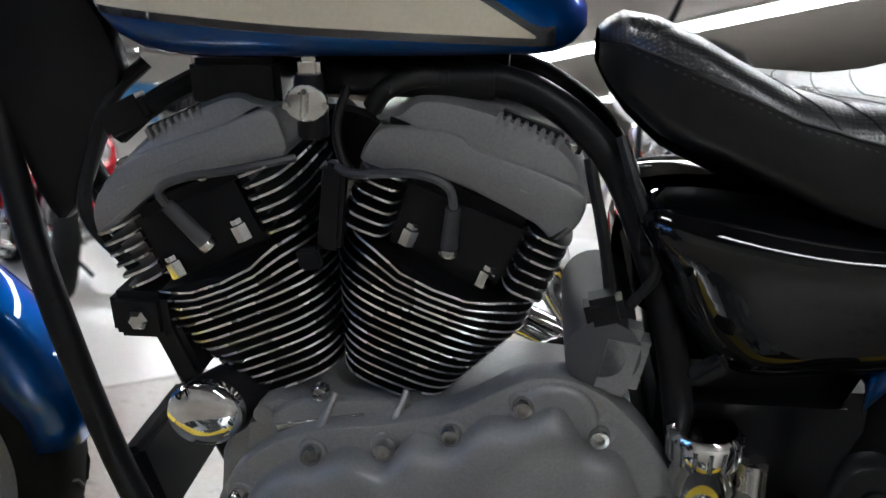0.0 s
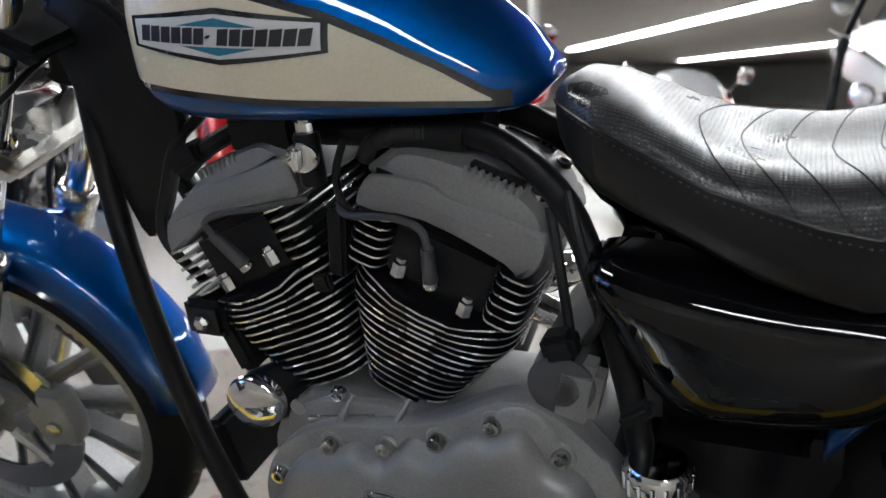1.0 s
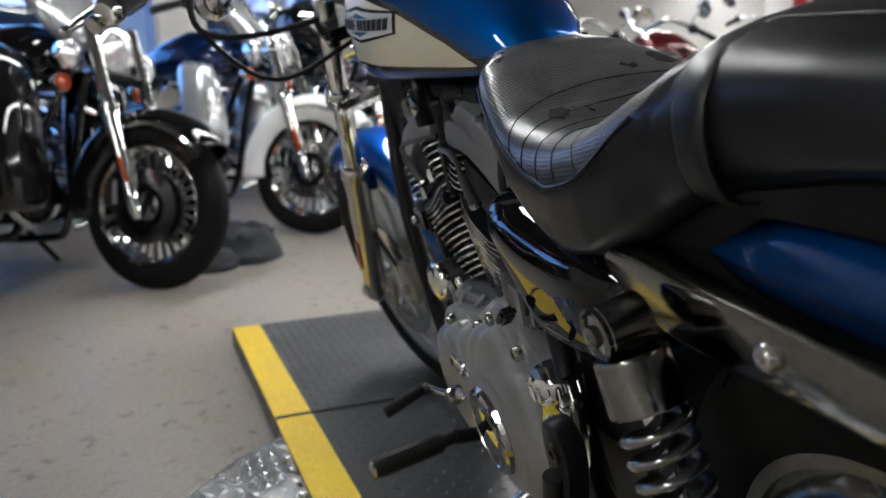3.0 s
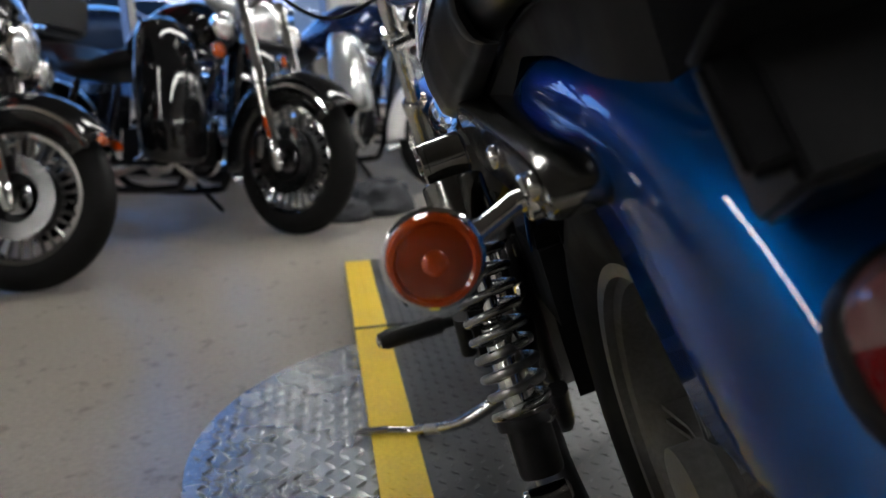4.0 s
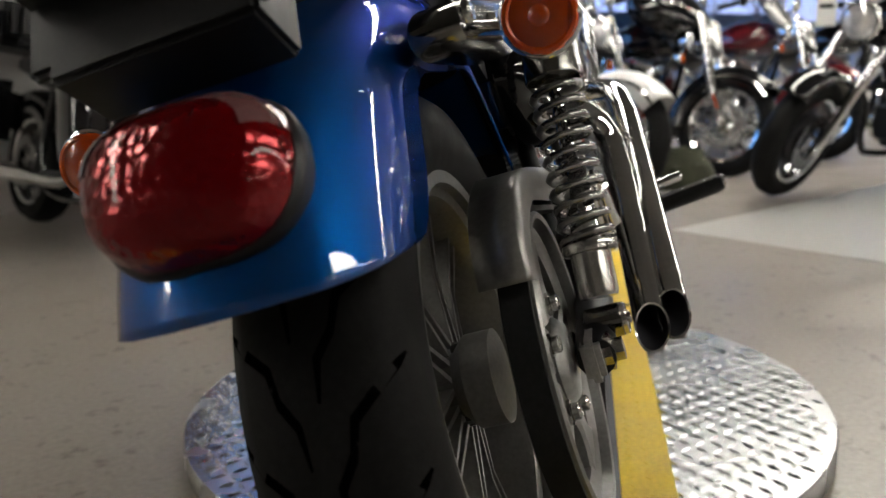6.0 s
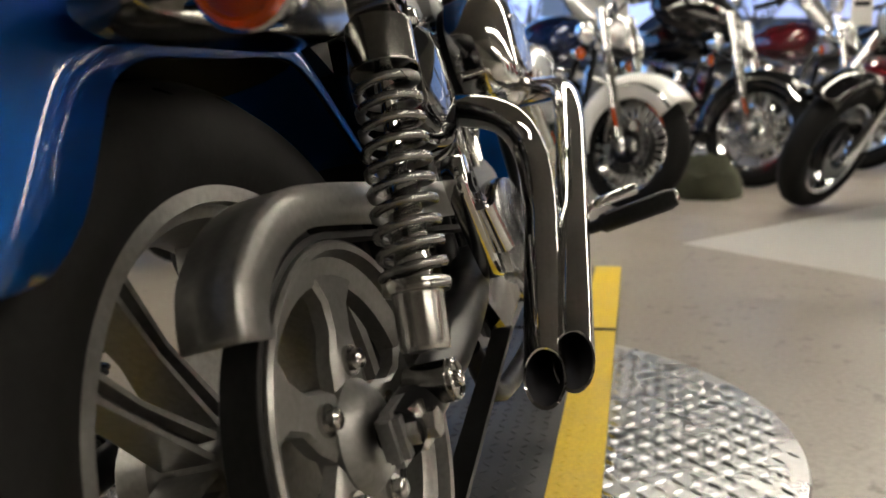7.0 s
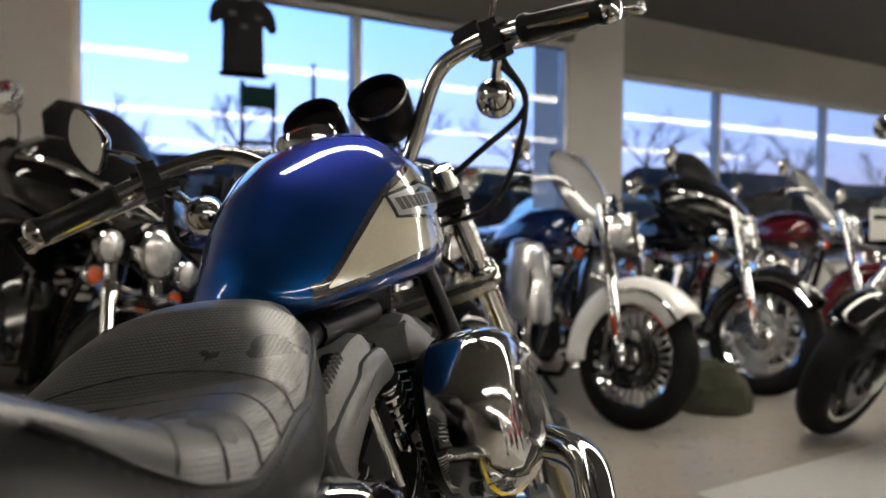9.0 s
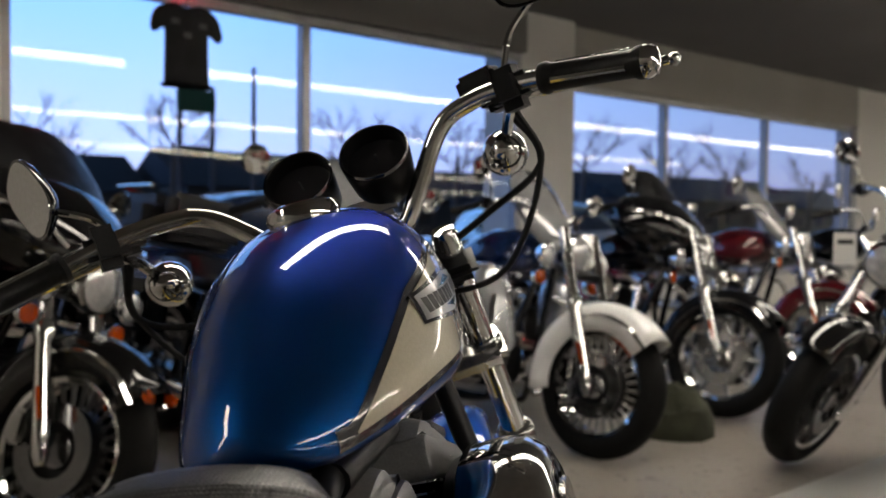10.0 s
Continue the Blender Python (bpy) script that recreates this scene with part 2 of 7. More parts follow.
class Geo:
    """Gathers vertices and faces of one mesh."""

    def __init__(self):
        self.v, self.f = [], []

    def add(self, verts, faces):
        o = len(self.v)
        self.v += [tuple(p) for p in verts]
        self.f += [tuple(i + o for i in q) for q in faces]
        return self

    def loft(self, loops, closed=True, caps=True, ring=False):
        n, k = len(loops[0]), len(loops)
        verts = [p for l in loops for p in l]
        faces = []
        for i in range(k if ring else k - 1):
            a, b = i * n, ((i + 1) % k) * n
            for j in range(n if closed else n - 1):
                j2 = (j + 1) % n
                faces.append((a + j, a + j2, b + j2, b + j))
        if caps and closed and not ring:
            faces.append(tuple(range(n - 1, -1, -1)))
            faces.append(tuple(range((k - 1) * n, k * n)))
        return self.add(verts, faces)

    def tube(self, pts, r, n=10, smooth=0, caps=True, ring=False):
        pts = catmull(pts, smooth, ring) if smooth else [Vector(p) for p in pts]
        k = len(pts)
        rs = r if isinstance(r, (list, tuple)) else [r] * k
        if len(rs) != k:
            rs = [rs[min(len(rs) - 1, int(i * (len(rs) - 1) / (k - 1)))] for i in range(k)]
        t0 = (pts[1] - pts[0]).normalized()
        side = t0.orthogonal().normalized()
        loops = []
        for i, p in enumerate(pts):
            if ring:
                t = (pts[(i + 1) % k] - pts[i - 1]).normalized()
            else:
                t = (pts[min(i + 1, k - 1)] - pts[max(i - 1, 0)]).normalized()
            side = (side - t * side.dot(t)).normalized()
            up = t.cross(side)
            loops.append([p + (side * math.cos(a) + up * math.sin(a)) * rs[i] for a in (2 * math.pi * j / n for j in range(n))])
        return self.loft(loops, True, caps, ring)

    def lathe(self, prof, at=(0, 0, 0), axis=(0, 0, 1), n=24, caps=True, ring=False):
        """prof: (radius, height along the axis)."""
        ax = Vector(axis).normalized()
        s = ax.orthogonal().normalized()
        if abs(ax.y) > 0.9:
            s = Vector((1, 0, 0))
        u = ax.cross(s)
        c = Vector(at)
        loops = [[c + ax * h + (s * math.cos(a) + u * math.sin(a)) * max(r, 1e-4) for a in (2 * math.pi * j / n for j in range(n))] for r, h in prof]
        return self.loft(loops, True, caps, ring)

    def box(self, c, size, m=None, bevel=0.0, seg=2):
        bm = bmesh.new()
        bmesh.ops.create_cube(bm, size=1)
        for v in bm.verts:
            v.co = Vector((v.co.x * size[0], v.co.y * size[1], v.co.z * size[2]))
        if bevel:
            bmesh.ops.bevel(bm, geom=bm.edges[:], offset=bevel, segments=seg, affect="EDGES")
        turn = m.to_3x3() if m else Matrix.Identity(3)
        bm.verts.index_update()
        self.add([turn @ v.co + Vector(c) for v in bm.verts], [[v.index for v in q.verts] for q in bm.faces])
        bm.free()
        return self

    def slab(self, outline, a, b, axes="xz", bevel=0.004, back=True):
        """An outline (two of the axes) drawn out from a to b along the third, rounded at b and, with back, at a."""
        pts = [Vector(p) for p in outline]
        area = sum(p.x * q.y - q.x * p.y for p, q in zip(pts, pts[1:] + pts[:1]))
        if area < 0:
            pts.reverse()
        k = len(pts)
        nor = []
        for i in range(k):
            d = (pts[(i + 1) % k] - pts[i - 1]).normalized()
            nor.append(Vector((-d.y, d.x)))
        s = 1 if b > a else -1
        steps = [(0.0, a + s * bevel, 0)] if not back else []
        steps = ([(bevel, a), (bevel * 0.3, a + s * bevel * 0.3), (0, a + s * bevel)] if back else [(0, a)])
        steps += [(0, b - s * bevel), (bevel * 0.3, b - s * bevel * 0.3), (bevel, b)]
        loops = []
        for inset, h in steps:
            loop = []
            for p, q in zip(pts, nor):
                w = p + q * inset
                loop.append({"xz": (w.x, h, w.y), "xy": (w.x, w.y, h), "yz": (h, w.x, w.y)}[axes])
            loops.append(loop)
        if (axes == "xz") == (s > 0):
            loops = [l[::-1] for l in loops]
        return self.loft(loops)

    def turned(self, m):
        self.v = [tuple(m @ Vector(p)) for p in self.v]
        return self


def part(name, geo, material, parent=None, label="", angle=40, rim=None, rim_faces=0):
    me = bpy.data.meshes.new(name)
    me.from_pydata(geo.v, [], geo.f)
    me.update()
    bm = bmesh.new()
    bm.from_mesh(me)
    bmesh.ops.recalc_face_normals(bm, faces=bm.faces[:])
    bm.to_mesh(me)
    bm.free()
    me.shade_smooth()
    me.set_sharp_from_angle(angle=radians(angle))
    me.materials.append(material)
    if rim:
        me.materials.append(rim)
        for q in me.polygons[:rim_faces]:
            q.material_index = 1
    ob = new(name, me)
    if parent:
        ob.parent = parent
    if label:
        ob["label"] = label
    return ob


def ring_pts(c, r, axis, n=32, a0=0.0, a1=360.0):
    """Points on an arc round c in the plane across the axis 'y' (x, z) or 'z' (x, y)."""
    out = []
    k = n if a1 - a0 >= 360 else n + 1
    for i in range(k):
        a = radians(a0 + (a1 - a0) * i / n)
        if axis == "y":
            out.append((c[0] + r * math.cos(a), c[1], c[2] + r * math.sin(a)))
        else:
            out.append((c[0] + r * math.cos(a), c[1] + r * math.sin(a), c[2]))
    return out


def thing(name, m, label, category, group=""):
    ob = new(name)
    ob.empty_display_size = 0.1
    ob.matrix_world = m
    return tagged(ob, label, category, group)


# ---------------------------------------------------------------- the showroom
TURN = Matrix.Rotation(radians(ROOM_TURN), 4, "Z")


def wallbox(name, u0, u1, n0, n1, z0, z1, material, label, category="wall"):
    """A block in room axes: x runs along U, and y against N."""
    c = un((u0 + u1) / 2, (n0 + n1) / 2, (z0 + z1) / 2)
    g = Geo().box((0, 0, 0), (abs(u1 - u0), abs(n1 - n0), abs(z1 - z0)))
    ob = part(name, g, material)
    ob.matrix_world = Matrix.Translation(c) @ TURN
    return tagged(ob, label, category, kind="structure")


U0, U1, N1, CZ = -7.0, 17.5, 46.0, 2.75
UF = 46.0
wallbox("floor", U0 - 0.3, UF + 0.3, -4.8, N1 + 0.3, -0.2, 0.0, FLOOR, "worn brown-grey speckled showroom floor", "floor")
tile = Geo().slab([(0, 0), (12.5, 0), (12.5, 6.0), (0, 6.0)], 0.0, 0.004, "xy", 0.001)
path_ob = part("floor_walkway", tile, TILE)
path_ob.matrix_world = Matrix.Translation(un(1.75, -1.12)) @ TURN @ Matrix.Scale(-1, 4, (0, 1, 0))
tagged(path_ob, "pale polished vinyl walkway laid in the floor", "floor", kind="structure")
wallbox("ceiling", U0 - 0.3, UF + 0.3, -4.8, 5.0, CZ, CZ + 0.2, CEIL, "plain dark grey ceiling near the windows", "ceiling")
wallbox("ceiling_hall", U0 - 0.3, UF + 0.3, 5.0, N1 + 0.3, CZ, CZ + 0.2, CEILH, "plain grey ceiling of the rear hall, coloured for its brighter light", "ceiling")
wallbox("wall_east", U1, U1 + 0.2, -4.8, 8.2, 0, CZ, WALLP, "white painted end wall with signs")
wallbox("wall_inner", U1 + 0.2, UF, 8.0, 8.2, 0, CZ, WALLP, "plain white wall of the rear hall")
wallbox("wall_far", UF, UF + 0.2, 8.0, N1, 0, CZ, WALLP, "plain white wall at the far end of the hall")
wallbox("wall_west", U0 - 0.2, U0, -4.8, N1, 0, CZ, WALLP, "plain white painted wall")
wallbox("wall_north", U0, UF, N1, N1 + 0.2, 0, CZ, WALLP, "plain white painted back wall")
# window wall: a left run with a higher head and a right run set a little back
wallbox("wall_south", U0, 0.35, -4.45, -4.25, 0, CZ, WALLP, "white painted wall beside the windows")
wallbox("wall_south_sill", 0.35, 4.09, -4.45, -4.25, 0, 0.45, WALLP, "low white wall under the windows")
# takes the dark ceiling grey to stand for backlit shade
wallbox("wall_south_head", 0.35, 4.09, -4.45, -4.25, 2.36, CZ, CEIL, "soffit over the tall windows, its backlit shade coloured grey")
wallbox("wall_south_pillar", 4.09, 4.85, -4.75, -4.45, 0, CZ, WALLP, "white pillar between the window runs")
wallbox("wall_south_sill_low", 4.85, 10.2, -4.75, -4.55, 0, 0.45, WALLP, "low white wall under the windows")
wallbox("wall_south_head_low", 4.85, 10.2, -4.75, -4.55, 2.26, CZ, WALLB, "wall over the lower windows, its backlit shade coloured beige-grey")
wallbox("wall_south_end", 10.2, U1, -4.75, -4.55, 0, CZ, WALLP, "white wall at the end of the windows")


def window(name, u0, u1, n, z0, z1, posts):
    root = new(name)
    root.matrix_world = Matrix.Translation(un(u0, n)) @ TURN
    tagged(root, "shop window of clear glass in grey aluminium bars", "window", kind="structure")
    w = u1 - u0
    part("window_frame", Geo().box((w / 2, 0, z1 - 0.03), (w, 0.08, 0.06), None, 0.006), FRAMEM, root)
    part("window_sill", Geo().box((w / 2, -0.03, z0 + 0.03), (w, 0.14, 0.06), None, 0.006), FRAMEM, root)
    cuts = [0.0] + [p - u0 for p in posts] + [w]
    for c in cuts:
        part("post", Geo().box((min(max(c, 0.03), w - 0.03), 0, (z0 + z1) / 2), (0.06, 0.09, z1 - z0 - 0.12), None, 0.006), FRAMEM, root)
    for a, b in zip(cuts, cuts[1:]):
        pane = part("pane", Geo().add([(a + 0.03, 0, z0 + 0.06), (b - 0.03, 0, z0 + 0.06), (b - 0.03, 0, z1 - 0.06), (a + 0.03, 0, z1 - 0.06)], [(0, 1, 2, 3)]), GLASS, root, "clear window pane")
        pane.visible_shadow = False
    return root


window("window_1", 0.35, 4.09, -4.35, 0.45, 2.36, [2.16])
window("window_2", 4.85, 10.2, -4.65, 0.45, 2.26, [6.36, 8.20, 9.95])


# ceiling lamps in rows along U
def strip_lamp(length, hang, wide=0.30):
    """A batten hung under the ceiling by two short rods; its origin is on the ceiling."""
    root = thing("ceiling_light", Matrix.Identity(4), "long white fluorescent batten under the ceiling", "ceiling light", "fluorescent ceiling lights")
    part("housing", Geo().box((0, 0, -hang - 0.02), (length, wide, 0.05), None, 0.008), WHITE, root)
    part("tube", Geo().box((0, 0, -hang - 0.055), (length - 0.04, wide - 0.06, 0.03), None, 0.012), TUBE, root, "glowing white diffuser")
    for x in (-0.35, 0.35):
        part("rod", Geo().tube([(x * length, 0, 0), (x * length, 0, -hang)], 0.006, 6), SATIN, root)
    return root


for nn, u_start, count, pitch, hang in ((-1.42, 1.12, 8, 2.28, 0.26), (-1.42, -7.75, 3, 2.28, 0.26), (2.6, 0.515, 8, 2.15, 0.28)):
    lamp = strip_lamp(pitch - 0.03, hang)
    lamp.matrix_world = Matrix.Translation(un(u_start, nn, CZ)) @ TURN
    for k in range(1, count):
        copy_thing(lamp, Matrix.Translation(un(u_start + pitch * k, nn, CZ)) @ TURN)

# broad double battens over the rear hall, set at a slant to the window wall
HALL_TURN = Matrix.Rotation(radians(116.5), 4, "Z")
for x, y, count in ((5.9, 6.2, 14), (3.4, 31.4, 9)):
    lamp = strip_lamp(2.39, 0.02, 0.52)
    lamp.matrix_world = Matrix.Translation((x, y, CZ)) @ HALL_TURN
    for k in range(1, count):
        copy_thing(lamp, Matrix.Translation((x - 0.446 * 2.42 * k, y + 0.895 * 2.42 * k, CZ)) @ HALL_TURN)

# a slim white column in the hall
col = part("pillar", Geo().lathe([(0.07, 0), (0.07, 0.01), (0.06, 0.02), (0.06, CZ)], (-2.1, 7.6, 0)), WALLP)
tagged(col, "slim white round steel column", "pillar", kind="structure")

# ---------------------------------------------------------------- outside
wallbox("ground", -145, 165, -160, -4.8, -0.35, -0.15, ASPHALT, "dim asphalt outside the windows", "ground")


def dusk():
    m = bpy.data.materials.new("dusk_sky")
    m.use_nodes = True
    nt = m.node_tree
    tc = nt.nodes.new("ShaderNodeTexCoord")
    sp = nt.nodes.new("ShaderNodeSeparateXYZ")
    mr = nt.nodes.new("ShaderNodeMapRange")
    mr.inputs["From Min"].default_value, mr.inputs["From Max"].default_value = 0.0, 44.0
    cr = nt.nodes.new("ShaderNodeValToRGB")
    e = cr.color_ramp.elements
    e[0].position, e[0].color = 0.0, (0.36, 0.34, 0.55, 1)
    e[1].position, e[1].color = 1.0, (0.15, 0.38, 0.86, 1)
    mid = e.new(0.35)
    mid.color = (0.31, 0.43, 0.80, 1)
    nz = nt.nodes.new("ShaderNodeTexNoise")
    nz.inputs["Scale"].default_value = 0.06
    ad = nt.nodes.new("ShaderNodeMath")
    ad.operation = "MULTIPLY_ADD"
    ad.inputs[1].default_value = 0.12
    em = nt.nodes.new("ShaderNodeEmission")
    nt.links.new(tc.outputs["Object"], sp.inputs[0])
    nt.links.new(sp.outputs["Z"], mr.inputs[0])
    nt.links.new(tc.outputs["Object"], nz.inputs["Vector"])
    nt.links.new(nz.outputs[0], ad.inputs[0])
    nt.links.new(mr.outputs[0], ad.inputs[2])
    nt.links.new(ad.outputs[0], cr.inputs[0])
    # the afterglow fades along the street
    along = nt.nodes.new("ShaderNodeVectorMath")
    along.operation = "DOT_PRODUCT"
    along.inputs[1].default_value = (UX, UY, 0)
    fade = nt.nodes.new("ShaderNodeMapRange")
    fade.inputs["From Min"].default_value, fade.inputs["From Max"].default_value = 55.0, 140.0
    fade.inputs["To Min"].default_value, fade.inputs["To Max"].default_value = 3.6, 1.9
    nt.links.new(tc.outputs["Object"], along.inputs[0])
    nt.links.new(along.outputs["Value"], fade.inputs[0])
    nt.links.new(fade.outputs[0], em.inputs["Strength"])
    nt.links.new(cr.outputs[0], em.inputs[0])
    nt.links.new(em.outputs[0], nt.nodes["Material Output"].inputs[0])
    return m


g = Geo()
arc = [un(10 + 150 * math.cos(radians(a)), -4.8 - 150 * math.sin(radians(a))) for a in range(-2, 183, 6)]
g.loft([[Vector((p.x, p.y, z)) for p in arc] for z in (-0.5, 20, 40, 90)], closed=False, caps=False)
tagged(part("backdrop", g, dusk()), "clear blue dusk sky fading to lilac", "sky", kind="structure")


# ---------------------------------------------------------------- the turntable and its deck
root = thing("turntable", Matrix.Translation((0.0, -0.13, 0)), "round turntable of bright aluminium tread plate on the floor", "turntable")
R_DISC = 0.63
part("disc", Geo().lathe([(R_DISC - 0.02, 0.005), (R_DISC, 0.008), (R_DISC, 0.046), (R_DISC - 0.003, 0.05), (0.02, 0.05)], (0, 0, 0), n=96), PLATE, root)
g = Geo()
step = 0.0265
k = int(R_DISC / step) + 1
for i in range(-k, k + 1):
    for j in range(-k, k + 1):
        x, y = i * step, j * step
        if x * x + y * y > (R_DISC - 0.02) ** 2:
            continue
        a = radians(45 if (i + j) % 2 else -45)
        d, s = Vector((math.cos(a), math.sin(a), 0)), Vector((-math.sin(a), math.cos(a), 0))
        c = Vector((x, y, 0.05))
        l, w, h = 0.0140, 0.0048, 0.0034
        base = [c - d * l, c - s * w, c + d * l, c + s * w]
        top = [c - d * l * 0.55 + Vector((0, 0, h)), c + d * l * 0.55 + Vector((0, 0, h))]
        g.add(base + top, [(0, 1, 5, 4), (1, 2, 5), (2, 3, 4, 5), (3, 0, 4)])
part("tread", g, PLATE, root, "raised tread bars").update_tag()

DX0, DX1, DY0, DY1, DZ, JOINT = -1.345, 1.30, -0.452, 0.150, 0.06, -0.632
DECK_TURN = Matrix.Translation((DX0, 0, 0)) @ Matrix.Rotation(radians(1.2), 4, "Z") @ Matrix.Translation((-DX0, 0, 0))


def deck(x0, x1):
    root = thing("deck_panel", DECK_TURN, "black rubber-topped deck with yellow edge stripes", "deck", "deck panels under the motorcycle")
    part("base", Geo().box(((x0 + x1) / 2, (DY0 + DY1) / 2, 0.028), (x1 - x0, DY1 - DY0, 0.052), None, 0.003), MATBLACK, root)
    part("rubber_top", Geo().box(((x0 + x1) / 2, (DY0 + DY1) / 2, 0.057), (x1 - x0, DY1 - DY0 - 0.168, 0.006), None, 0.001), MATBLACK, root)
    for y in (DY0 + 0.042, DY1 - 0.042):
        part("stripe", Geo().box(((x0 + x1) / 2, y, 0.0575), (x1 - x0 - 0.001, 0.083, 0.006), None, 0.001), YELLOW, root, "yellow safety stripe")
    for yy0, yy1, m in ((DY0 + 0.09, DY1 - 0.09, MATBLACK), (DY0 + 0.006, DY0 + 0.08, YELLOW), (DY1 - 0.08, DY1 - 0.006, YELLOW)):
        g = Geo()
        sx = 0.026
        for i in range(int((x1 - x0) / sx)):
            for j in range(int((yy1 - yy0) / sx)):
                c = Vector((x0 + (i + 0.5) * sx, yy0 + (j + 0.5) * sx, 0.060))
                a = radians(45 if (i + j) % 2 else -45)
                d, s = Vector((math.cos(a), math.sin(a), 0)), Vector((-math.sin(a), math.cos(a), 0))
                l, w, h = 0.010, 0.003, 0.0014
                top = [c - d * l * 0.5 + Vector((0, 0, h)), c + d * l * 0.5 + Vector((0, 0, h))]
                g.add([c - d * l, c - s * w, c + d * l, c + s * w] + top, [(0, 1, 5, 4), (1, 2, 5), (2, 3, 4, 5), (3, 0, 4)])
        part("tread", g, m, root, "small raised tread bars")
    return root


deck(DX0, JOINT - 0.004)
rear_deck = deck(JOINT + 0.004, DX1)
part("hinge_strip", Geo().box((JOINT, (DY0 + DY1) / 2, 0.033), (0.009, DY1 - DY0 - 0.002, 0.062), None, 0.001), INK, rear_deck, "dark gap strip between the panels")


# ---------------------------------------------------------------- the blue motorcycle on its side stand
# its own axes: x to the rear, y to its right, z up from the deck
LEAN = 15.33
BIKE = Matrix.Translation((0.2, 0.002, DZ)) @ Matrix.Rotation(radians(-1.0), 4, "Z") @ Matrix.Rotation(radians(LEAN), 4, "X") @ Matrix.Translation((-0.2, 0, 0))
moto = thing("motorcycle", BIKE, "blue and cream V-twin motorcycle leaning on its side stand", "motorcycle")


def interp(x, table):
    for (x0, *a), (x1, *b) in zip(table, table[1:]):
        if x <= x1:
            t = max(0.0, (x - x0) / (x1 - x0))
            return [p + (q - p) * t for p, q in zip(a, b)]
    return list(table[-1][1:])


# --- fuel tank
TANK_ROWS = [(-0.185, 0.066, 0.905, 0.965), (-0.18, 0.092, 0.87, 0.986), (-0.165, 0.114, 0.84, 1.004), (-0.13, 0.126, 0.818, 1.019), (-0.07, 0.133, 0.812, 1.020),
        (0.0, 0.133, 0.811, 1.005), (0.07, 0.117, 0.809, 0.980), (0.13, 0.099, 0.807, 0.950), (0.18, 0.080, 0.807, 0.908), (0.21, 0.064, 0.808, 0.884), (0.228, 0.048, 0.815, 0.862), (0.240, 0.028, 0.828, 0.846)]
TANK = [tuple(p) for p in catmull(TANK_ROWS, 6)]
BOXY = [(-0.185, 2.7), (-0.05, 2.5), (0.08, 2.0), (0.15, 1.8), (0.256, 1.7)]


def tank_y(x, z):
    w, zb, zt = interp(x, TANK)
    e = interp(x, BOXY)[0]
    zc = zb + 0.25 * (zt - zb)
    if z >= zc:
        q = min(1.0, (z - zc) / (zt - zc))
        return w * (1 - q ** e) ** (1 / e)
    q = min(1.0, (zc - z) / (zc - zb))
    return w * (1 - q ** 4.5) ** (1 / 4.5)


def drift(x):
    """The tank sits a little to the right at its rear."""
    return 0.014 * min(1.0, max(0.0, (x + 0.1) / 0.25))


def tank_loop(x, w, zb, zt, n=56):
    zc = zb + 0.25 * (zt - zb)
    out = []
    for i in range(n):
        a = 2 * math.pi * i / n
        c, s = math.cos(a), math.sin(a)
        e = interp(x, BOXY)[0] if s >= 0 else 4.5
        h = zt - zc if s >= 0 else zc - zb
        out.append((x, drift(x) + w * math.copysign(abs(c) ** (2 / e), c), zc + h * math.copysign(abs(s) ** (2 / e), s)))
    return out


g = Geo()
xs = [TANK_ROWS[0][0], -0.183, -0.18, -0.172, -0.165] + [-0.15 + 0.02 * i for i in range(19)] + [0.222, 0.228, 0.235, 0.240]
g.loft([tank_loop(x, *interp(x, TANK)) for x in xs])
tank = part("fuel_tank", g, BLUE, moto, "metallic blue tank with cream side panels", 60)


def tank_patch(low, high, x0, x1, off, side, nx=36, nz=8):
    loops = []
    for i in range(nx + 1):
        x = x0 + (x1 - x0) * i / nx
        za, zb = low(x), high(x)
        loops.append([(x, drift(x) + side * (tank_y(x, za + (zb - za) * j / nz) + off), za + (zb - za) * j / nz) for j in range(nz + 1)])
    return Geo().loft(loops, closed=False, caps=False)


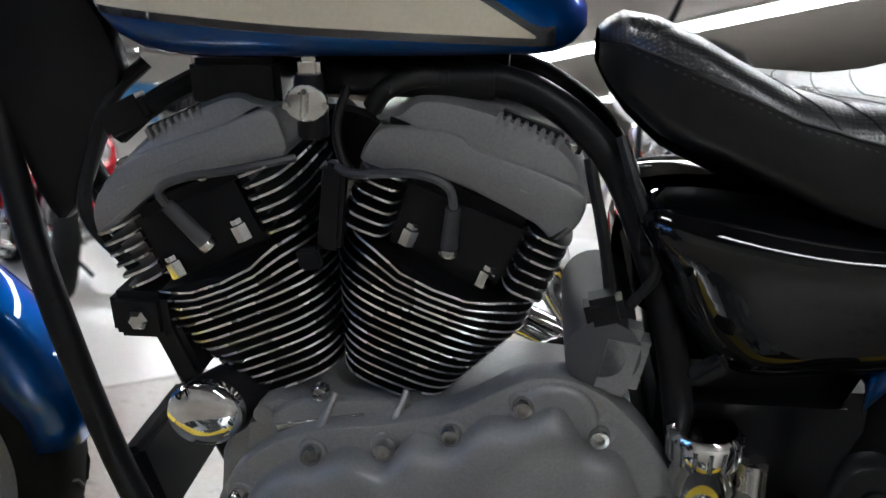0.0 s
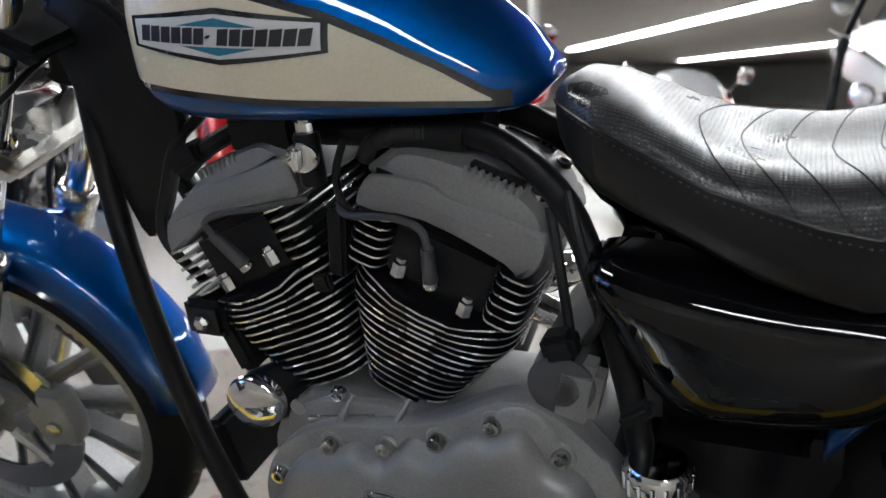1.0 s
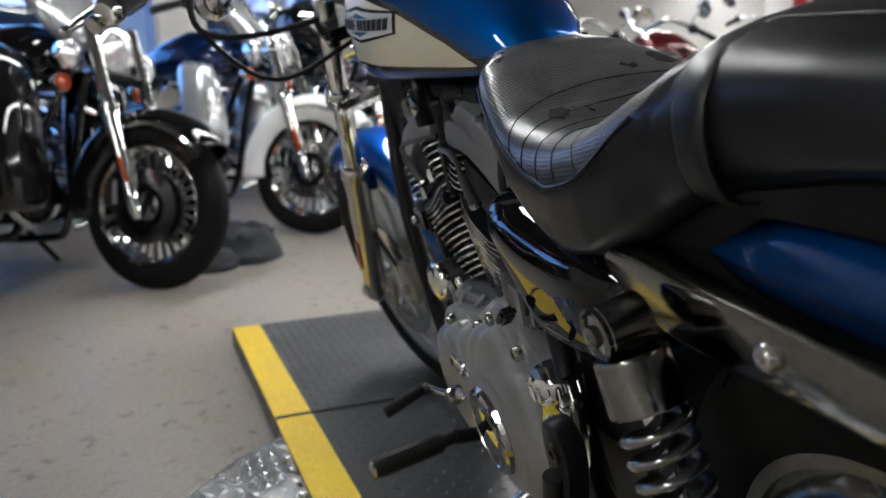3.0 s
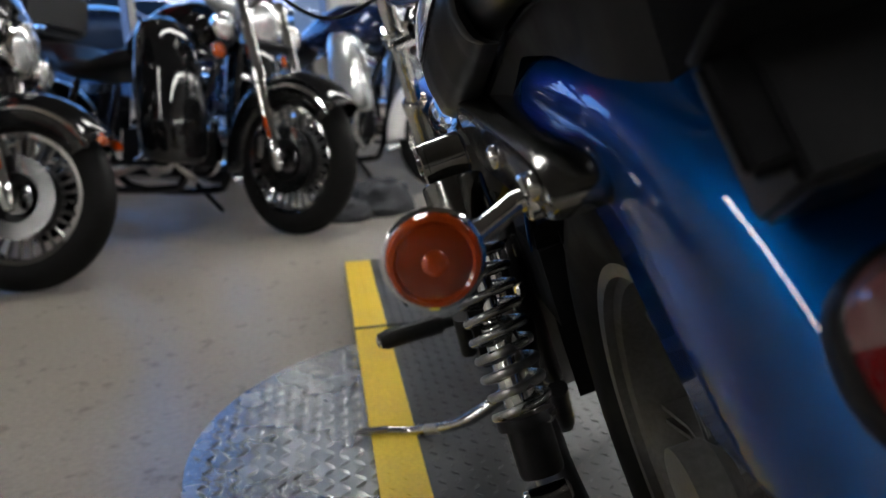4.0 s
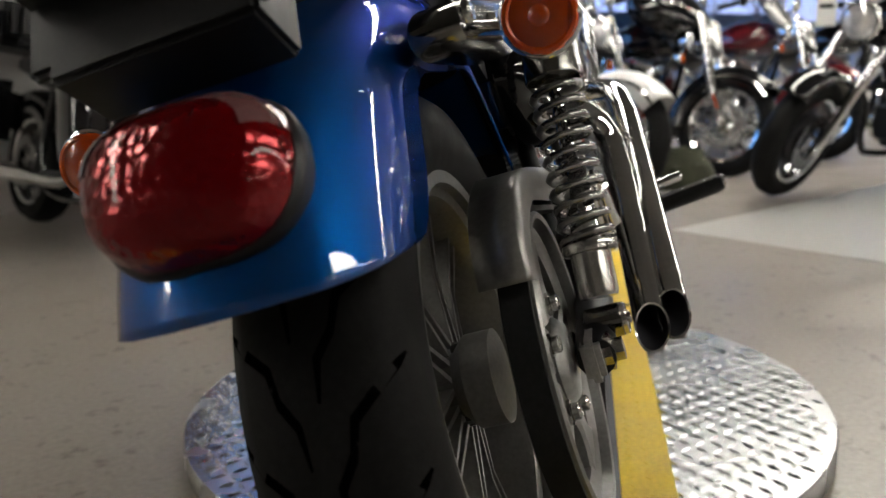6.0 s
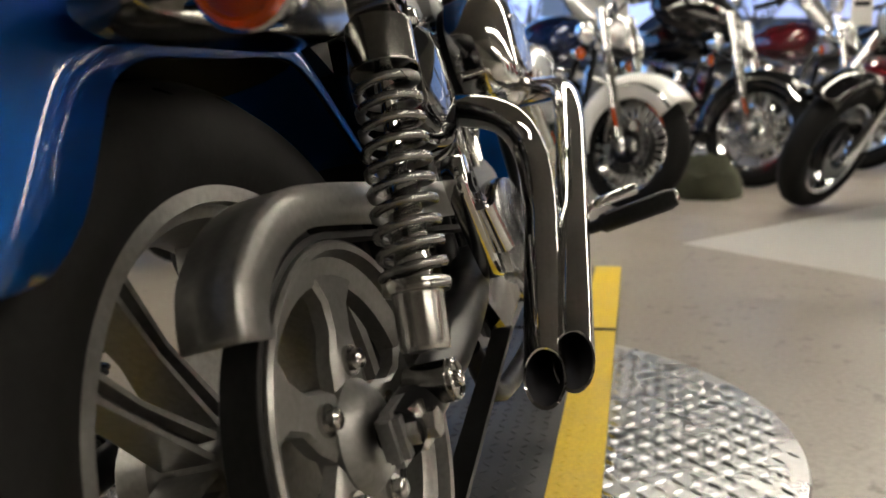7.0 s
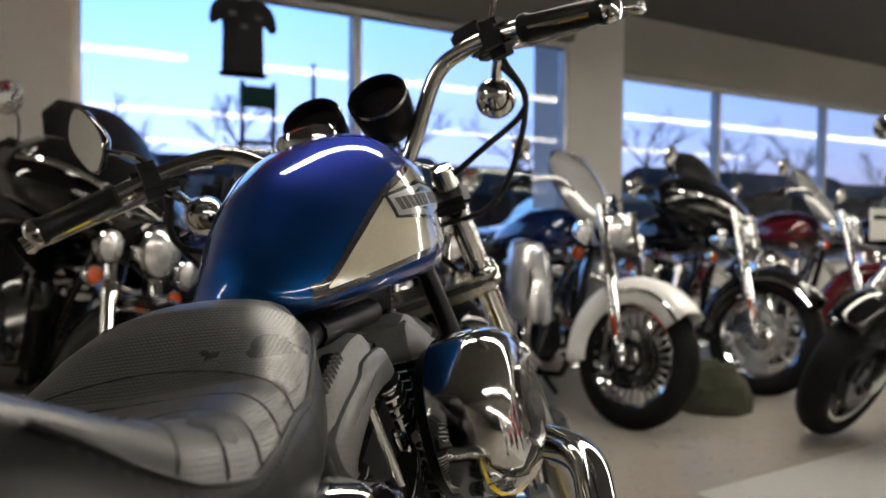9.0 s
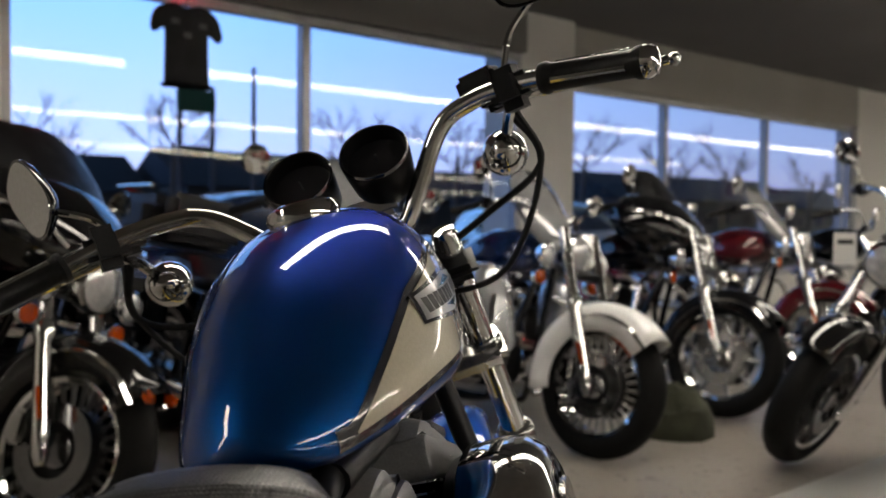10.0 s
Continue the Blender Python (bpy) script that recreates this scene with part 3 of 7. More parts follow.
CREAM_TOP = [(-0.17, 0.962), (-0.10, 0.957), (-0.05, 0.947), (0.0, 0.931), (0.05, 0.913), (0.10, 0.887), (0.15, 0.858), (0.197, 0.8255)]
for side in (-1, 1):
    top = lambda x: interp(x, CREAM_TOP)[0]
    low = lambda x: 0.857 - 0.105 * (x + 0.115)
    part("pinstripe", tank_patch(lambda x: low(x) - 0.007, lambda x: max(top(x) + 0.0075, low(x) - 0.006), -0.176, 0.212, 0.0012, side), STRIPE, tank)
    part("side_panel", tank_patch(low, lambda x: max(top(x), low(x)), -0.175, 0.1955, 0.0022, side), CREAM, tank, "cream painted panel")
    # badge: long six-sided plate with bars in place of its lettering
    mid = lambda x: 0.905 - 0.072 * (x + 0.045)
    half = lambda x, h: h * (1 - 0.45 * abs(x + 0.045) / 0.105)
    for name, x0, x1, h, off, m in (("badge", -0.150, 0.060, 0.0260, 0.0034, STRIPE), ("badge_field", -0.1440, 0.0540, 0.0205, 0.0042, BADGEWHITE)):
        part(name, tank_patch(lambda x: mid(x) - half(x, h), lambda x: mid(x) + half(x, h), x0, x1, off, side, 24, 3), m, tank, "enamel badge" if name == "badge" else "")
    lens = lambda x: 0.0172 * max(0.02, 1 - abs(x + 0.045) / 0.092)
    part("badge_wedge", tank_patch(lambda x: mid(x) - lens(x), lambda x: mid(x) + lens(x), -0.136, 0.046, 0.0047, side, 24, 3), PALEBLUE, tank, "blue enamel wedge")
    part("badge_band", tank_patch(lambda x: mid(x) - 0.0092, lambda x: mid(x) + 0.0092, -0.140, 0.049, 0.0052, side, 24, 3), BADGEWHITE, tank)
    for i in range(14):
        x = -0.136 + i * 0.0131
        wide, tall = (0.0050, 0.0014) if i == 6 else (0.0116, 0.0072)
        q = [Vector((xx, drift(xx) + side * (tank_y(xx, zz) + 0.0058), zz)) for xx, zz in ((x, mid(x) - tall), (x + wide, mid(x + wide) - tall), (x + wide + 0.003, mid(x) + tall), (x + 0.003, mid(x) + tall))]
        part("letter_bar", Geo().add(q, [(0, 1, 2, 3)]), INK, tank)
part("fuel_cap", Geo().lathe([(0.036, -0.012), (0.04, 0.004), (0.041, 0.014), (0.037, 0.022), (0.024, 0.027), (0.002, 0.028)], (-0.07, 0, 1.008), (0.05, 0, 1), 32), CHROME, tank, "chrome screw-in fuel cap")

# --- seat
SEAT = [(0.250, 0.040, 0.826, 0.795), (0.258, 0.062, 0.834, 0.780), (0.272, 0.084, 0.841, 0.763), (0.30, 0.106, 0.836, 0.738), (0.33, 0.118, 0.821, 0.724), (0.36, 0.128, 0.802, 0.714), (0.40, 0.139, 0.779, 0.700), (0.44, 0.145, 0.768, 0.684), (0.48, 0.149, 0.765, 0.673),
        (0.52, 0.151, 0.768, 0.664), (0.57, 0.149, 0.780, 0.674), (0.62, 0.140, 0.815, 0.698), (0.66, 0.127, 0.844, 0.722), (0.72, 0.118, 0.856, 0.750), (0.80, 0.114, 0.854, 0.766), (0.90, 0.106, 0.848, 0.776), (0.96, 0.088, 0.838, 0.785), (0.985, 0.05, 0.825, 0.795)]
# across: fraction of the width and of the height from skirt to crown
SECT = [(0.0, 0.78, 0.0), (0.06, 0.90, 0.04), (0.12, 0.965, 0.12), (0.25, 1.0, 0.36), (0.38, 1.0, 0.62), (0.44, 0.985, 0.75), (0.50, 0.955, 0.87), (0.56, 0.905, 0.97), (0.63, 0.83, 1.04), (0.70, 0.72, 1.08), (0.80, 0.52, 1.07), (0.90, 0.28, 1.03), (1.0, 0.0, 1.0)]
NOSE = [(0.0, 0.84, 0.0), (0.06, 0.93, 0.05), (0.12, 0.98, 0.14), (0.25, 1.0, 0.33), (0.38, 1.0, 0.55), (0.44, 0.985, 0.64), (0.50, 0.965, 0.72), (0.56, 0.93, 0.79), (0.63, 0.87, 0.855), (0.70, 0.77, 0.91), (0.80, 0.56, 0.96), (0.90, 0.29, 0.99), (1.0, 0.0, 1.0)]
SWELL = [(0.0, 0.78, 0.0), (0.06, 0.90, 0.035), (0.12, 0.965, 0.11), (0.25, 1.0, 0.30), (0.38, 0.985, 0.50), (0.44, 0.965, 0.58), (0.50, 0.94, 0.66), (0.56, 0.895, 0.74), (0.63, 0.83, 0.82), (0.70, 0.73, 0.89), (0.80, 0.55, 0.955), (0.90, 0.29, 0.99), (1.0, 0.0, 1.0)]


def seat_pt(x, q, side):
    """A point of the saddle: q runs from the skirt's hem (0) to the crown (1)."""
    w, zt, zb = interp(x, SEAT)
    a, b = interp(q, SECT)
    a2, b2 = interp(q, NOSE)
    a3, b3 = interp(q, SWELL)
    k, r = min(1.0, max(0.0, (0.44 - x) / 0.13)), min(1.0, max(0.0, (x - 0.57) / 0.09))
    a, b = a + (a2 - a) * k + (a3 - a) * r, b + (b2 - b) * k + (b3 - b) * r
    return Vector((x, side * w * a, zb + (zt - zb) * b - (0.055 + 0.075 * k) * side * w * a))


SEAM = [(0.25, 0.42), (0.286, 0.43), (0.325, 0.44), (0.362, 0.46), (0.39, 0.465), (0.436, 0.475), (0.487, 0.435), (0.535, 0.41), (0.59, 0.43), (0.62, 0.49), (0.648, 0.57), (0.662, 0.75), (0.672, 1.0)]


SEAM_RUN = [tuple(p) for p in catmull(SEAM, 5)]


def seam_q(x):
    return interp(x, SEAM_RUN)[0]


xs = sorted({round(p[0], 4) for p in SEAT} | {round(0.265 + 0.0125 * i, 4) for i in range(56)})
g = Geo()
g.loft([[seat_pt(x, seam_q(x) + (1 - seam_q(x)) * min(1.0, j / 12.0), -1) for j in range(13)] + [seat_pt(x, 1 - (1 - seam_q(x)) * j / 12.0, 1) for j in range(1, 13)] for x in xs if x <= 0.673], closed=False, caps=False)
seat = part("seat", g, VINYL, moto, "black perforated vinyl saddle with stitched panels", 60)
# the perforation follows the length and the girth of the saddle
uvs = seat.data.uv_layers.new(name="girth")
girth = []
for row in range(len(seat.data.vertices) // 25):
    run = [0.0]
    for k in range(1, 25):
        run.append(run[-1] + (seat.data.vertices[row * 25 + k].co - seat.data.vertices[row * 25 + k - 1].co).length)
    girth += [q - run[12] for q in run]
for lp in seat.data.loops:
    uvs.data[lp.index].uv = (seat.data.vertices[lp.vertex_index].co.x, girth[lp.vertex_index])
for side in (-1, 1):
    g = Geo().loft([[seat_pt(x, seam_q(x) * j / 14.0, side) for j in range(15)] for x in xs], closed=False, caps=False)
    part("skirt", g, SKIRT, seat, "smooth black vinyl side")
    part("piping", Geo().tube([seat_pt(x, seam_q(x), side) + Vector((0, side * 0.0012, 0.0006)) for x in xs if x <= 0.65], 0.0015, 6), SKIRT, seat, "stitched seam")
    hem = [seat_pt(x, 0.86, side) + Vector((0, side * 0.0004, 0.0006)) for x in xs if 0.70 <= x]
    part("piping", Geo().tube(hem, 0.0014, 6), SKIRT, seat, "stitched seam")
    # small light stitches along the seam
    g = Geo()
    run = [seat_pt(x, seam_q(x) - 0.03, side) + Vector((0, side * 0.0008, 0.0)) for x in [0.27 + 0.0035 * i for i in range(104)]]
    for p, q in zip(run[::2], run[1::2]):
        g.tube([p, p + (q - p) * 0.75], 0.0006, 4)
    part("stitches", g, PLUG, seat, "pale thread stitches")
base_loops = [[(x, -0.77 * interp(x, SEAT)[0], interp(x, SEAT)[2] + 0.001), (x, 0.77 * interp(x, SEAT)[0], interp(x, SEAT)[2] + 0.001)] for x in xs]
part("seat_base", Geo().loft(base_loops, closed=False, caps=False), SATIN, seat)
pan = []
for i in range(22):
    x = 0.56 + 0.0195 * i
    w, zt, zb = interp(x, SEAT)
    low = interp(-x, [(-1.0, 0.695), (-0.92, 0.712), (-0.82, 0.730), (-0.72, 0.730), (-0.62, 0.670), (-0.55, 0.61)])[0]
    pan.append([(x, -0.70 * w, low), (x, 0.70 * w, low), (x, 0.74 * w, zb + 0.004), (x, -0.74 * w, zb + 0.004)])
part("seat_pan", Geo().loft(pan), SATIN, seat, "black moulded pan under the saddle")
for x in (0.375, 0.412, 0.450, 0.488, 0.526):
    line = []
    for j in range(25):
        side, q = (-1, j / 12.0) if j <= 12 else (1, 2 - j / 12.0)
        xx = x + 0.055 * (1 - q) ** 1.5
        qq = seam_q(xx) + (1 - seam_q(xx)) * q
        line.append(seat_pt(xx, qq, side) + Vector((0, 0, -0.0002)))
    part("pleat", Geo().tube(line, 0.0010, 5), SATIN, seat, "stitched pleat")
strap = [seat_pt(0.70 - 0.02 * q / 20, q / 20, -1) for q in range(21)] + [seat_pt(0.68 + 0.02 * q / 20, 1 - q / 20, 1) for q in range(1, 21)]
strap = [Vector((p.x, p.y * 1.01, p.z + 0.001)) for p in strap]
lift = [Vector((0, 0.006 * (-1 if i < 20 else 1) * min(1.0, abs(i - 20) / 12), 0.0055 * max(0.0, 1 - abs(i - 20) / 16))) for i in range(41)]
part("strap", Geo().loft([[p + Vector((dx, 0, 0)) + q * h for p, q in zip(strap, lift)] for dx, h in ((0.0, 0.0), (0.003, 0.7), (0.009, 1.0), (0.026, 1.05), (0.033, 0.9), (0.036, 0.5), (0.034, -0.6))], closed=False, caps=False), SKIRT, seat, "passenger strap across the saddle")

# --- rear fender, struts, tail light
CREST = [(1.185, 0.513), (1.172, 0.545), (1.15, 0.585), (1.118, 0.628), (1.07, 0.668), (1.0, 0.700), (0.92, 0.722), (0.82, 0.734), (0.72, 0.732), (0.62, 0.686), (0.55, 0.60), (0.50, 0.53)]
EDGE = [(1.040, 0.508), (1.012, 0.513), (0.972, 0.540), (0.934, 0.586), (0.905, 0.617), (0.86, 0.632), (0.80, 0.634), (0.74, 0.634), (0.68, 0.636), (0.612, 0.626), (0.545, 0.555), (0.50, 0.495)]
crest, edge = catmull([(a, 0, b) for a, b in CREST], 4), catmull([(a, 0, b) for a, b in EDGE], 4)
loops = []
FW = 0.094
for c, e in zip(crest, edge):
    d = c - e
    half = [(0.0, 1.0), (0.35, 1.0), (0.62, 0.985), (0.78, 0.93), (0.88, 0.80), (0.955, 0.55), (0.99, 0.25), (1.0, 0.0)]
    half = [(0.0, 1.0), (0.30, 1.0), (0.55, 0.99), (0.72, 0.95), (0.84, 0.86), (0.93, 0.68), (0.985, 0.38), (1.0, 0.0)]
    loop = [e + d * a + Vector((0, -FW * b, 0)) for a, b in half]
    loop += [Vector((p.x, -p.y, p.z)) for p in loop[-2::-1]]
    loops.append(loop)
fender = part("rear_fender", Geo().loft(loops, closed=False, caps=False), BLUE, moto, "metallic blue rear mudguard", 60)
sol = fender.modifiers.new("thick", "SOLIDIFY")
sol.thickness, sol.offset = 0.003, 0
liner = [[Vector((p.x, p.y * 0.955, p.z)) - (c - e) * (0.035 * k) for p, k in zip(lp, [0, 0.2, 0.5, 0.7, 0.8, 0.9, 1, 1, 1, 0.9, 0.8, 0.7, 0.5, 0.2, 0])] for lp, c, e in zip(loops, crest, edge)]
part("inner_liner", Geo().loft(liner, closed=False, caps=False), RUBBER, fender, "black underside of the mudguard")
for side in (-1, 1):
    y0, y1 = side * 0.128 + 0.010, side * 0.146 + 0.010
    out = catmull([(0.570, 0.684, 0), (0.585, 0.697, 0), (0.62, 0.697, 0), (0.75, 0.690, 0), (0.90, 0.680, 0), (0.948, 0.660, 0), (0.925, 0.637, 0), (0.80, 0.634, 0), (0.70, 0.634, 0), (0.64, 0.638, 0), (0.585, 0.664, 0)], 4, True)
    strut = part("fender_strut", Geo().slab([(p.x, p.y) for p in out], y0 - side * 0.03, y1, "xz", 0.006), STRUT, moto, "chrome mudguard strut")
    for x in (0.775, 0.925):
        part("bolt", Geo().lathe([(0.011, 0), (0.011, 0.003), (0.008, 0.007), (0.004, 0.007), (0.003, 0.004)], (x, y1, 0.664), (0, side, 0), 16), DULL, strut)
    # turn signal
    c = Vector((0.915, side * 0.214, 0.642))
    sig = part("rear_turn_signal", Geo().lathe([(0.003, -0.045), (0.014, -0.042), (0.024, -0.028), (0.030, -0.008), (0.033, 0.010), (0.034, 0.016), (0.0315, 0.018)], c, (1, 0, 0), 28), CHROME, moto, "chrome bullet turn signal")
    part("lens", Geo().lathe([(0.0315, 0.012), (0.0315, 0.019), (0.0295, 0.0235), (0.0265, 0.0245), (0.0245, 0.0225)], c, (1, 0, 0), 32, False), AMBER, sig, "amber lens")
    part("lens_face", Geo().lathe([(0.0246, 0.0226), (0.020, 0.0245), (0.013, 0.0258), (0.0085, 0.0255)], c, (1, 0, 0), 32, False), AMBERDARK, sig, "deep amber lens face")
    part("bulb", Geo().lathe([(0.0086, 0.0254), (0.0075, 0.0268), (0.004, 0.0276), (0.001, 0.0278)], c, (1, 0, 0), 20), AMBER, sig, "bulb behind the lens")
    part("stalk", Geo().tube([c + Vector((-0.005, -side * 0.025, -0.002)), (0.90, side * 0.15, 0.652), (0.90, side * 0.125, 0.652)], 0.0085, 10), CHROME, sig)
    part("clamp", Geo().lathe([(0.015, -0.012), (0.017, -0.01), (0.017, 0.01), (0.015, 0.012)], (0.90, side * 0.132, 0.653), (0, 1, 0), 16), CHROME, sig)

# tail light: dome on the sloping back of the mudguard
nrm = Vector((0.87, 0, 0.48)).normalized()
upv = Vector((-0.48, 0, 0.87)).normalized()
sid = Vector((0, 1, 0))
tc0 = Vector((1.146, 0, 0.588))


def rounded(w, h, n=40, e=3.0):
    return [(w * math.copysign(abs(math.cos(a)) ** (2 / e), math.cos(a)), h * math.copysign(abs(math.sin(a)) ** (2 / e), math.sin(a))) for a in (2 * math.pi * i / n for i in range(n))]


def dome(levels):
    return Geo().loft([[tc0 + sid * (p[0] * (1 - 0.10 * (p[1] < 0) * abs(p[1]) / 0.05)) + upv * p[1] + nrm * d for p in rounded(w, h)] for w, h, d in levels])


tail = part("tail_light", dome([(0.072, 0.053, -0.014), (0.0735, 0.0545, 0.0), (0.0725, 0.0535, 0.007), (0.0705, 0.0515, 0.009)]), SATIN, moto, "red tail light in a satin black rim")
part("lens", dome([(0.070, 0.051, 0.006), (0.0690, 0.050, 0.018), (0.0655, 0.0465, 0.030), (0.059, 0.041, 0.0385), (0.050, 0.034, 0.0440), (0.036, 0.024, 0.0480), (0.018, 0.012, 0.0502), (0.002, 0.002, 0.051)]), REDLENS, tail, "deep red faceted lens")
bandl = [[tc0 + sid * p[0] + upv * p[1] + nrm * d for p in rounded(w, h)[1:20]] for w, h, d in ((0.0706, 0.0516, 0.008), (0.0696, 0.0506, 0.018), (0.0661, 0.0471, 0.0305), (0.0596, 0.0416, 0.0390), (0.0545, 0.0376, 0.0424))]
part("clear_window", Geo().loft(bandl, closed=False, caps=False), SMOKE, tail, "smoky pinkish band round the top of the lens")
brk = Matrix(((nrm.x, 0, upv.x), (0, 1, 0), (nrm.z, 0, upv.z))).to_4x4()
plate = part("plate_bracket", Geo().box(tc0 + upv * 0.116 + nrm * 0.040, (0.012, 0.185, 0.055), brk, 0.004), SATIN, moto, "black number plate bracket")
part("bracket_arm", Geo().box(tc0 + upv * 0.115 + nrm * 0.018, (0.060, 0.150, 0.075), brk, 0.004), SATIN, plate)
part("bracket_lip", Geo().box(tc0 + upv * 0.145 + nrm * 0.06, (0.05, 0.185, 0.006), brk, 0.002), SATIN, plate)


# --- wheels
def wheel(name, c, radius, width, rim_r, spokes, m, parent, fork=True, pair=False, metal=ALU):
    """A cast wheel round the y axis at the origin, moved by m."""
    hw = width / 2
    tyre_prof = [(rim_r - 0.004, -hw * 0.78), (rim_r + 0.02, -hw * 0.93), (rim_r + (radius - rim_r) * 0.45, -hw), (rim_r + (radius - rim_r) * 0.72, -hw * 0.93), (rim_r + (radius - rim_r) * 0.90, -hw * 0.68), (radius - 0.004, -hw * 0.38), (radius, 0)]
    tyre_prof = tyre_prof + [(r, -h) for r, h in tyre_prof[-2::-1]]
    rim_prof = [(rim_r - 0.012, -hw * 0.80), (rim_r + 0.008, -hw * 0.82), (rim_r + 0.010, -hw * 0.76), (rim_r - 0.004, -hw * 0.70), (rim_r - 0.022, -hw * 0.60), (rim_r - 0.032, -hw * 0.2)]
    rim_prof = rim_prof + [(r, -h) for r, h in rim_prof[::-1]]
    w = part(name, Geo().lathe(rim_prof, (0, 0, 0), (0, 1, 0), 64, False, True).turned(m), metal, parent, "cast aluminium spoked wheel")
    tyre = part("tyre", Geo().lathe(tyre_prof, (0, 0, 0), (0, 1, 0), 80, False).turned(m), RUBBER, w, "black road tyre")
    part("hub", Geo().lathe([(0.018, -hw * 0.95), (0.05, -hw * 0.9), (0.05, -hw * 0.5), (0.034, -hw * 0.3), (0.034, hw * 0.3), (0.05, hw * 0.5), (0.05, hw * 0.9), (0.018, hw * 0.95)], (0, 0, 0), (0, 1, 0), 28).turned(m), metal, w)
    for i in range(spokes):
        a = 2 * math.pi * i / spokes
        spread = (0.10 if i % 2 else -0.10) if pair else 0.0
        d0, d1 = Vector((math.cos(a), 0, math.sin(a))), Vector((math.cos(a + spread), 0, math.sin(a + spread)))
        t0, t1 = Vector((-d0.z, 0, d0.x)), Vector((-d1.z, 0, d1.x))
        p0, p1 = d0 * 0.045, d1 * (rim_r - 0.022)
        loops = []
        web = ((-1, -1), (-0.5, -1), (-0.45, -0.35), (0.45, -0.35), (0.5, -1), (1, -1), (1, 1), (0.5, 1), (0.45, 0.35), (-0.45, 0.35), (-0.5, 1), (-1, 1))
        for p, t, ww, hh in ((p0, t0, 0.012, 0.026), (p0 * 0.5 + p1 * 0.5, t0 * 0.5 + t1 * 0.5, 0.0092, 0.018), (p1, t1, 0.0125, 0.022)):
            loops.append([p + t * ww * cx + Vector((0, hh * cy, 0)) for cx, cy in web])
        part("spoke", Geo().loft(loops).turned(m), metal, w)
    return w, tyre


REAR = Matrix.Translation((0.80, 0, 0.318))
rear_wheel, rear_tyre = wheel("rear_wheel", None, 0.322, 0.15, 0.222, 10, REAR, moto, pair=True, metal=CASTGREY)
# tread: wide stepped grooves that follow the crown of the tyre
def crown_r(y, hw=0.075, r=0.322, rim=0.222):
    rows = [(0.0, r), (hw * 0.38, r - 0.004), (hw * 0.68, rim + (r - rim) * 0.90), (hw * 0.93, rim + (r - rim) * 0.72), (hw, rim + (r - rim) * 0.45)]
    return interp(abs(y), rows)[0]


g = Geo()
for i in range(22):
    for s in (-1, 1):
        run = []
        for yy, da in ((0.008, -5.0), (0.011, 0.5), (0.024, 4.0), (0.030, 8.5), (0.048, 11.5), (0.063, 14.5), (0.069, 16.0)):
            run.append((yy, 360 / 22 * i + da + (8 if s > 0 else 0)))
        loops = []
        for n, (yy, deg) in enumerate(run):
            wide = (0.3, 0.9, 1.0, 1.0, 1.0, 0.8, 0.3)[n] * 0.85
            turn_w = (1.0, 0.9, 0.55, 0.75, 0.6, 0.6, 0.6)[n]
            loop = []
            for k in (-1, 1):
                y = s * (yy + k * 0.0042 * wide * turn_w)
                ang = radians(deg - k * wide * (1.3 - turn_w))
                rr = crown_r(y) + 0.0004
                loop.append((rr * math.cos(ang), y, rr * math.sin(ang)))
            loops.append(loop)
        g.loft(loops, closed=False, caps=False)
part("tread_groove", g.turned(REAR), GROOVE, rear_wheel, "dark grooves of the tread")
# pulley, belt and guard on the right
PY = 0.012
PUL = REAR @ Matrix.Translation((0, PY, 0))
pul = part("pulley", Geo().lathe([(0.124, 0.100), (0.152, 0.098), (0.156, 0.100), (0.156, 0.132), (0.153, 0.1345), (0.148, 0.133), (0.144, 0.122), (0.130, 0.119), (0.124, 0.116)], (0, 0, 0), (0, 1, 0), 72, False, True).turned(PUL), CASTGREY, rear_wheel, "cast belt pulley")
for i in range(5):
    a = radians(72 * i + 34)
    d, t = Vector((math.cos(a), 0, math.sin(a))), Vector((-math.sin(a), 0, math.cos(a)))
    rows = [(d * 0.035, 0.026), (d * 0.062, 0.024), (d * 0.085, 0.016), (d * 0.108, 0.020), (d * 0.124, 0.036), (d * 0.134, 0.055)]
    part("pulley_arm", Geo().loft([[p + t * ww * cx + Vector((0, 0.111 + 0.008 * cy, 0)) for cx, cy in ((-1, -1), (1, -1), (1, 0.5), (0.8, 1), (-0.8, 1), (-1, 0.5))] for p, ww in rows]).turned(PUL), CASTGREY, rear_wheel)
    part("pulley_bolt", Geo().lathe([(0.0125, 0), (0.0125, 0.004), (0.0085, 0.0042), (0.0085, 0.011), (0.006, 0.013), (0.001, 0.0132)], d * 0.060 + Vector((0, 0.119, 0)), (0, 1, 0), 16).turned(PUL), DULL, pul)
part("pulley_hub", Geo().lathe([(0.02, 0.098), (0.044, 0.098), (0.046, 0.121), (0.038, 0.130), (0.02, 0.134)], (0, 0, 0), (0, 1, 0), 32).turned(PUL), CASTGREY, rear_wheel)
g = Geo()
arc = [REAR @ Vector(p) for p in ring_pts((0, 0.127, 0), 0.160, "y", 40, -100, 100)]
belt = [Vector((0.30, 0.127, 0.40))] + arc[::-1] + [Vector((0.30, 0.127, 0.255))]
loops = []
for i, p in enumerate(belt):
    t = (belt[min(i + 1, len(belt) - 1)] - belt[max(i - 1, 0)]).normalized()
    o = Vector((t.z, 0, -t.x))
    loops.append([p + o * a + Vector((0, b, 0)) for a, b in ((-0.003, -0.014), (0.003, -0.014), (0.003, 0.014), (-0.003, 0.014))])
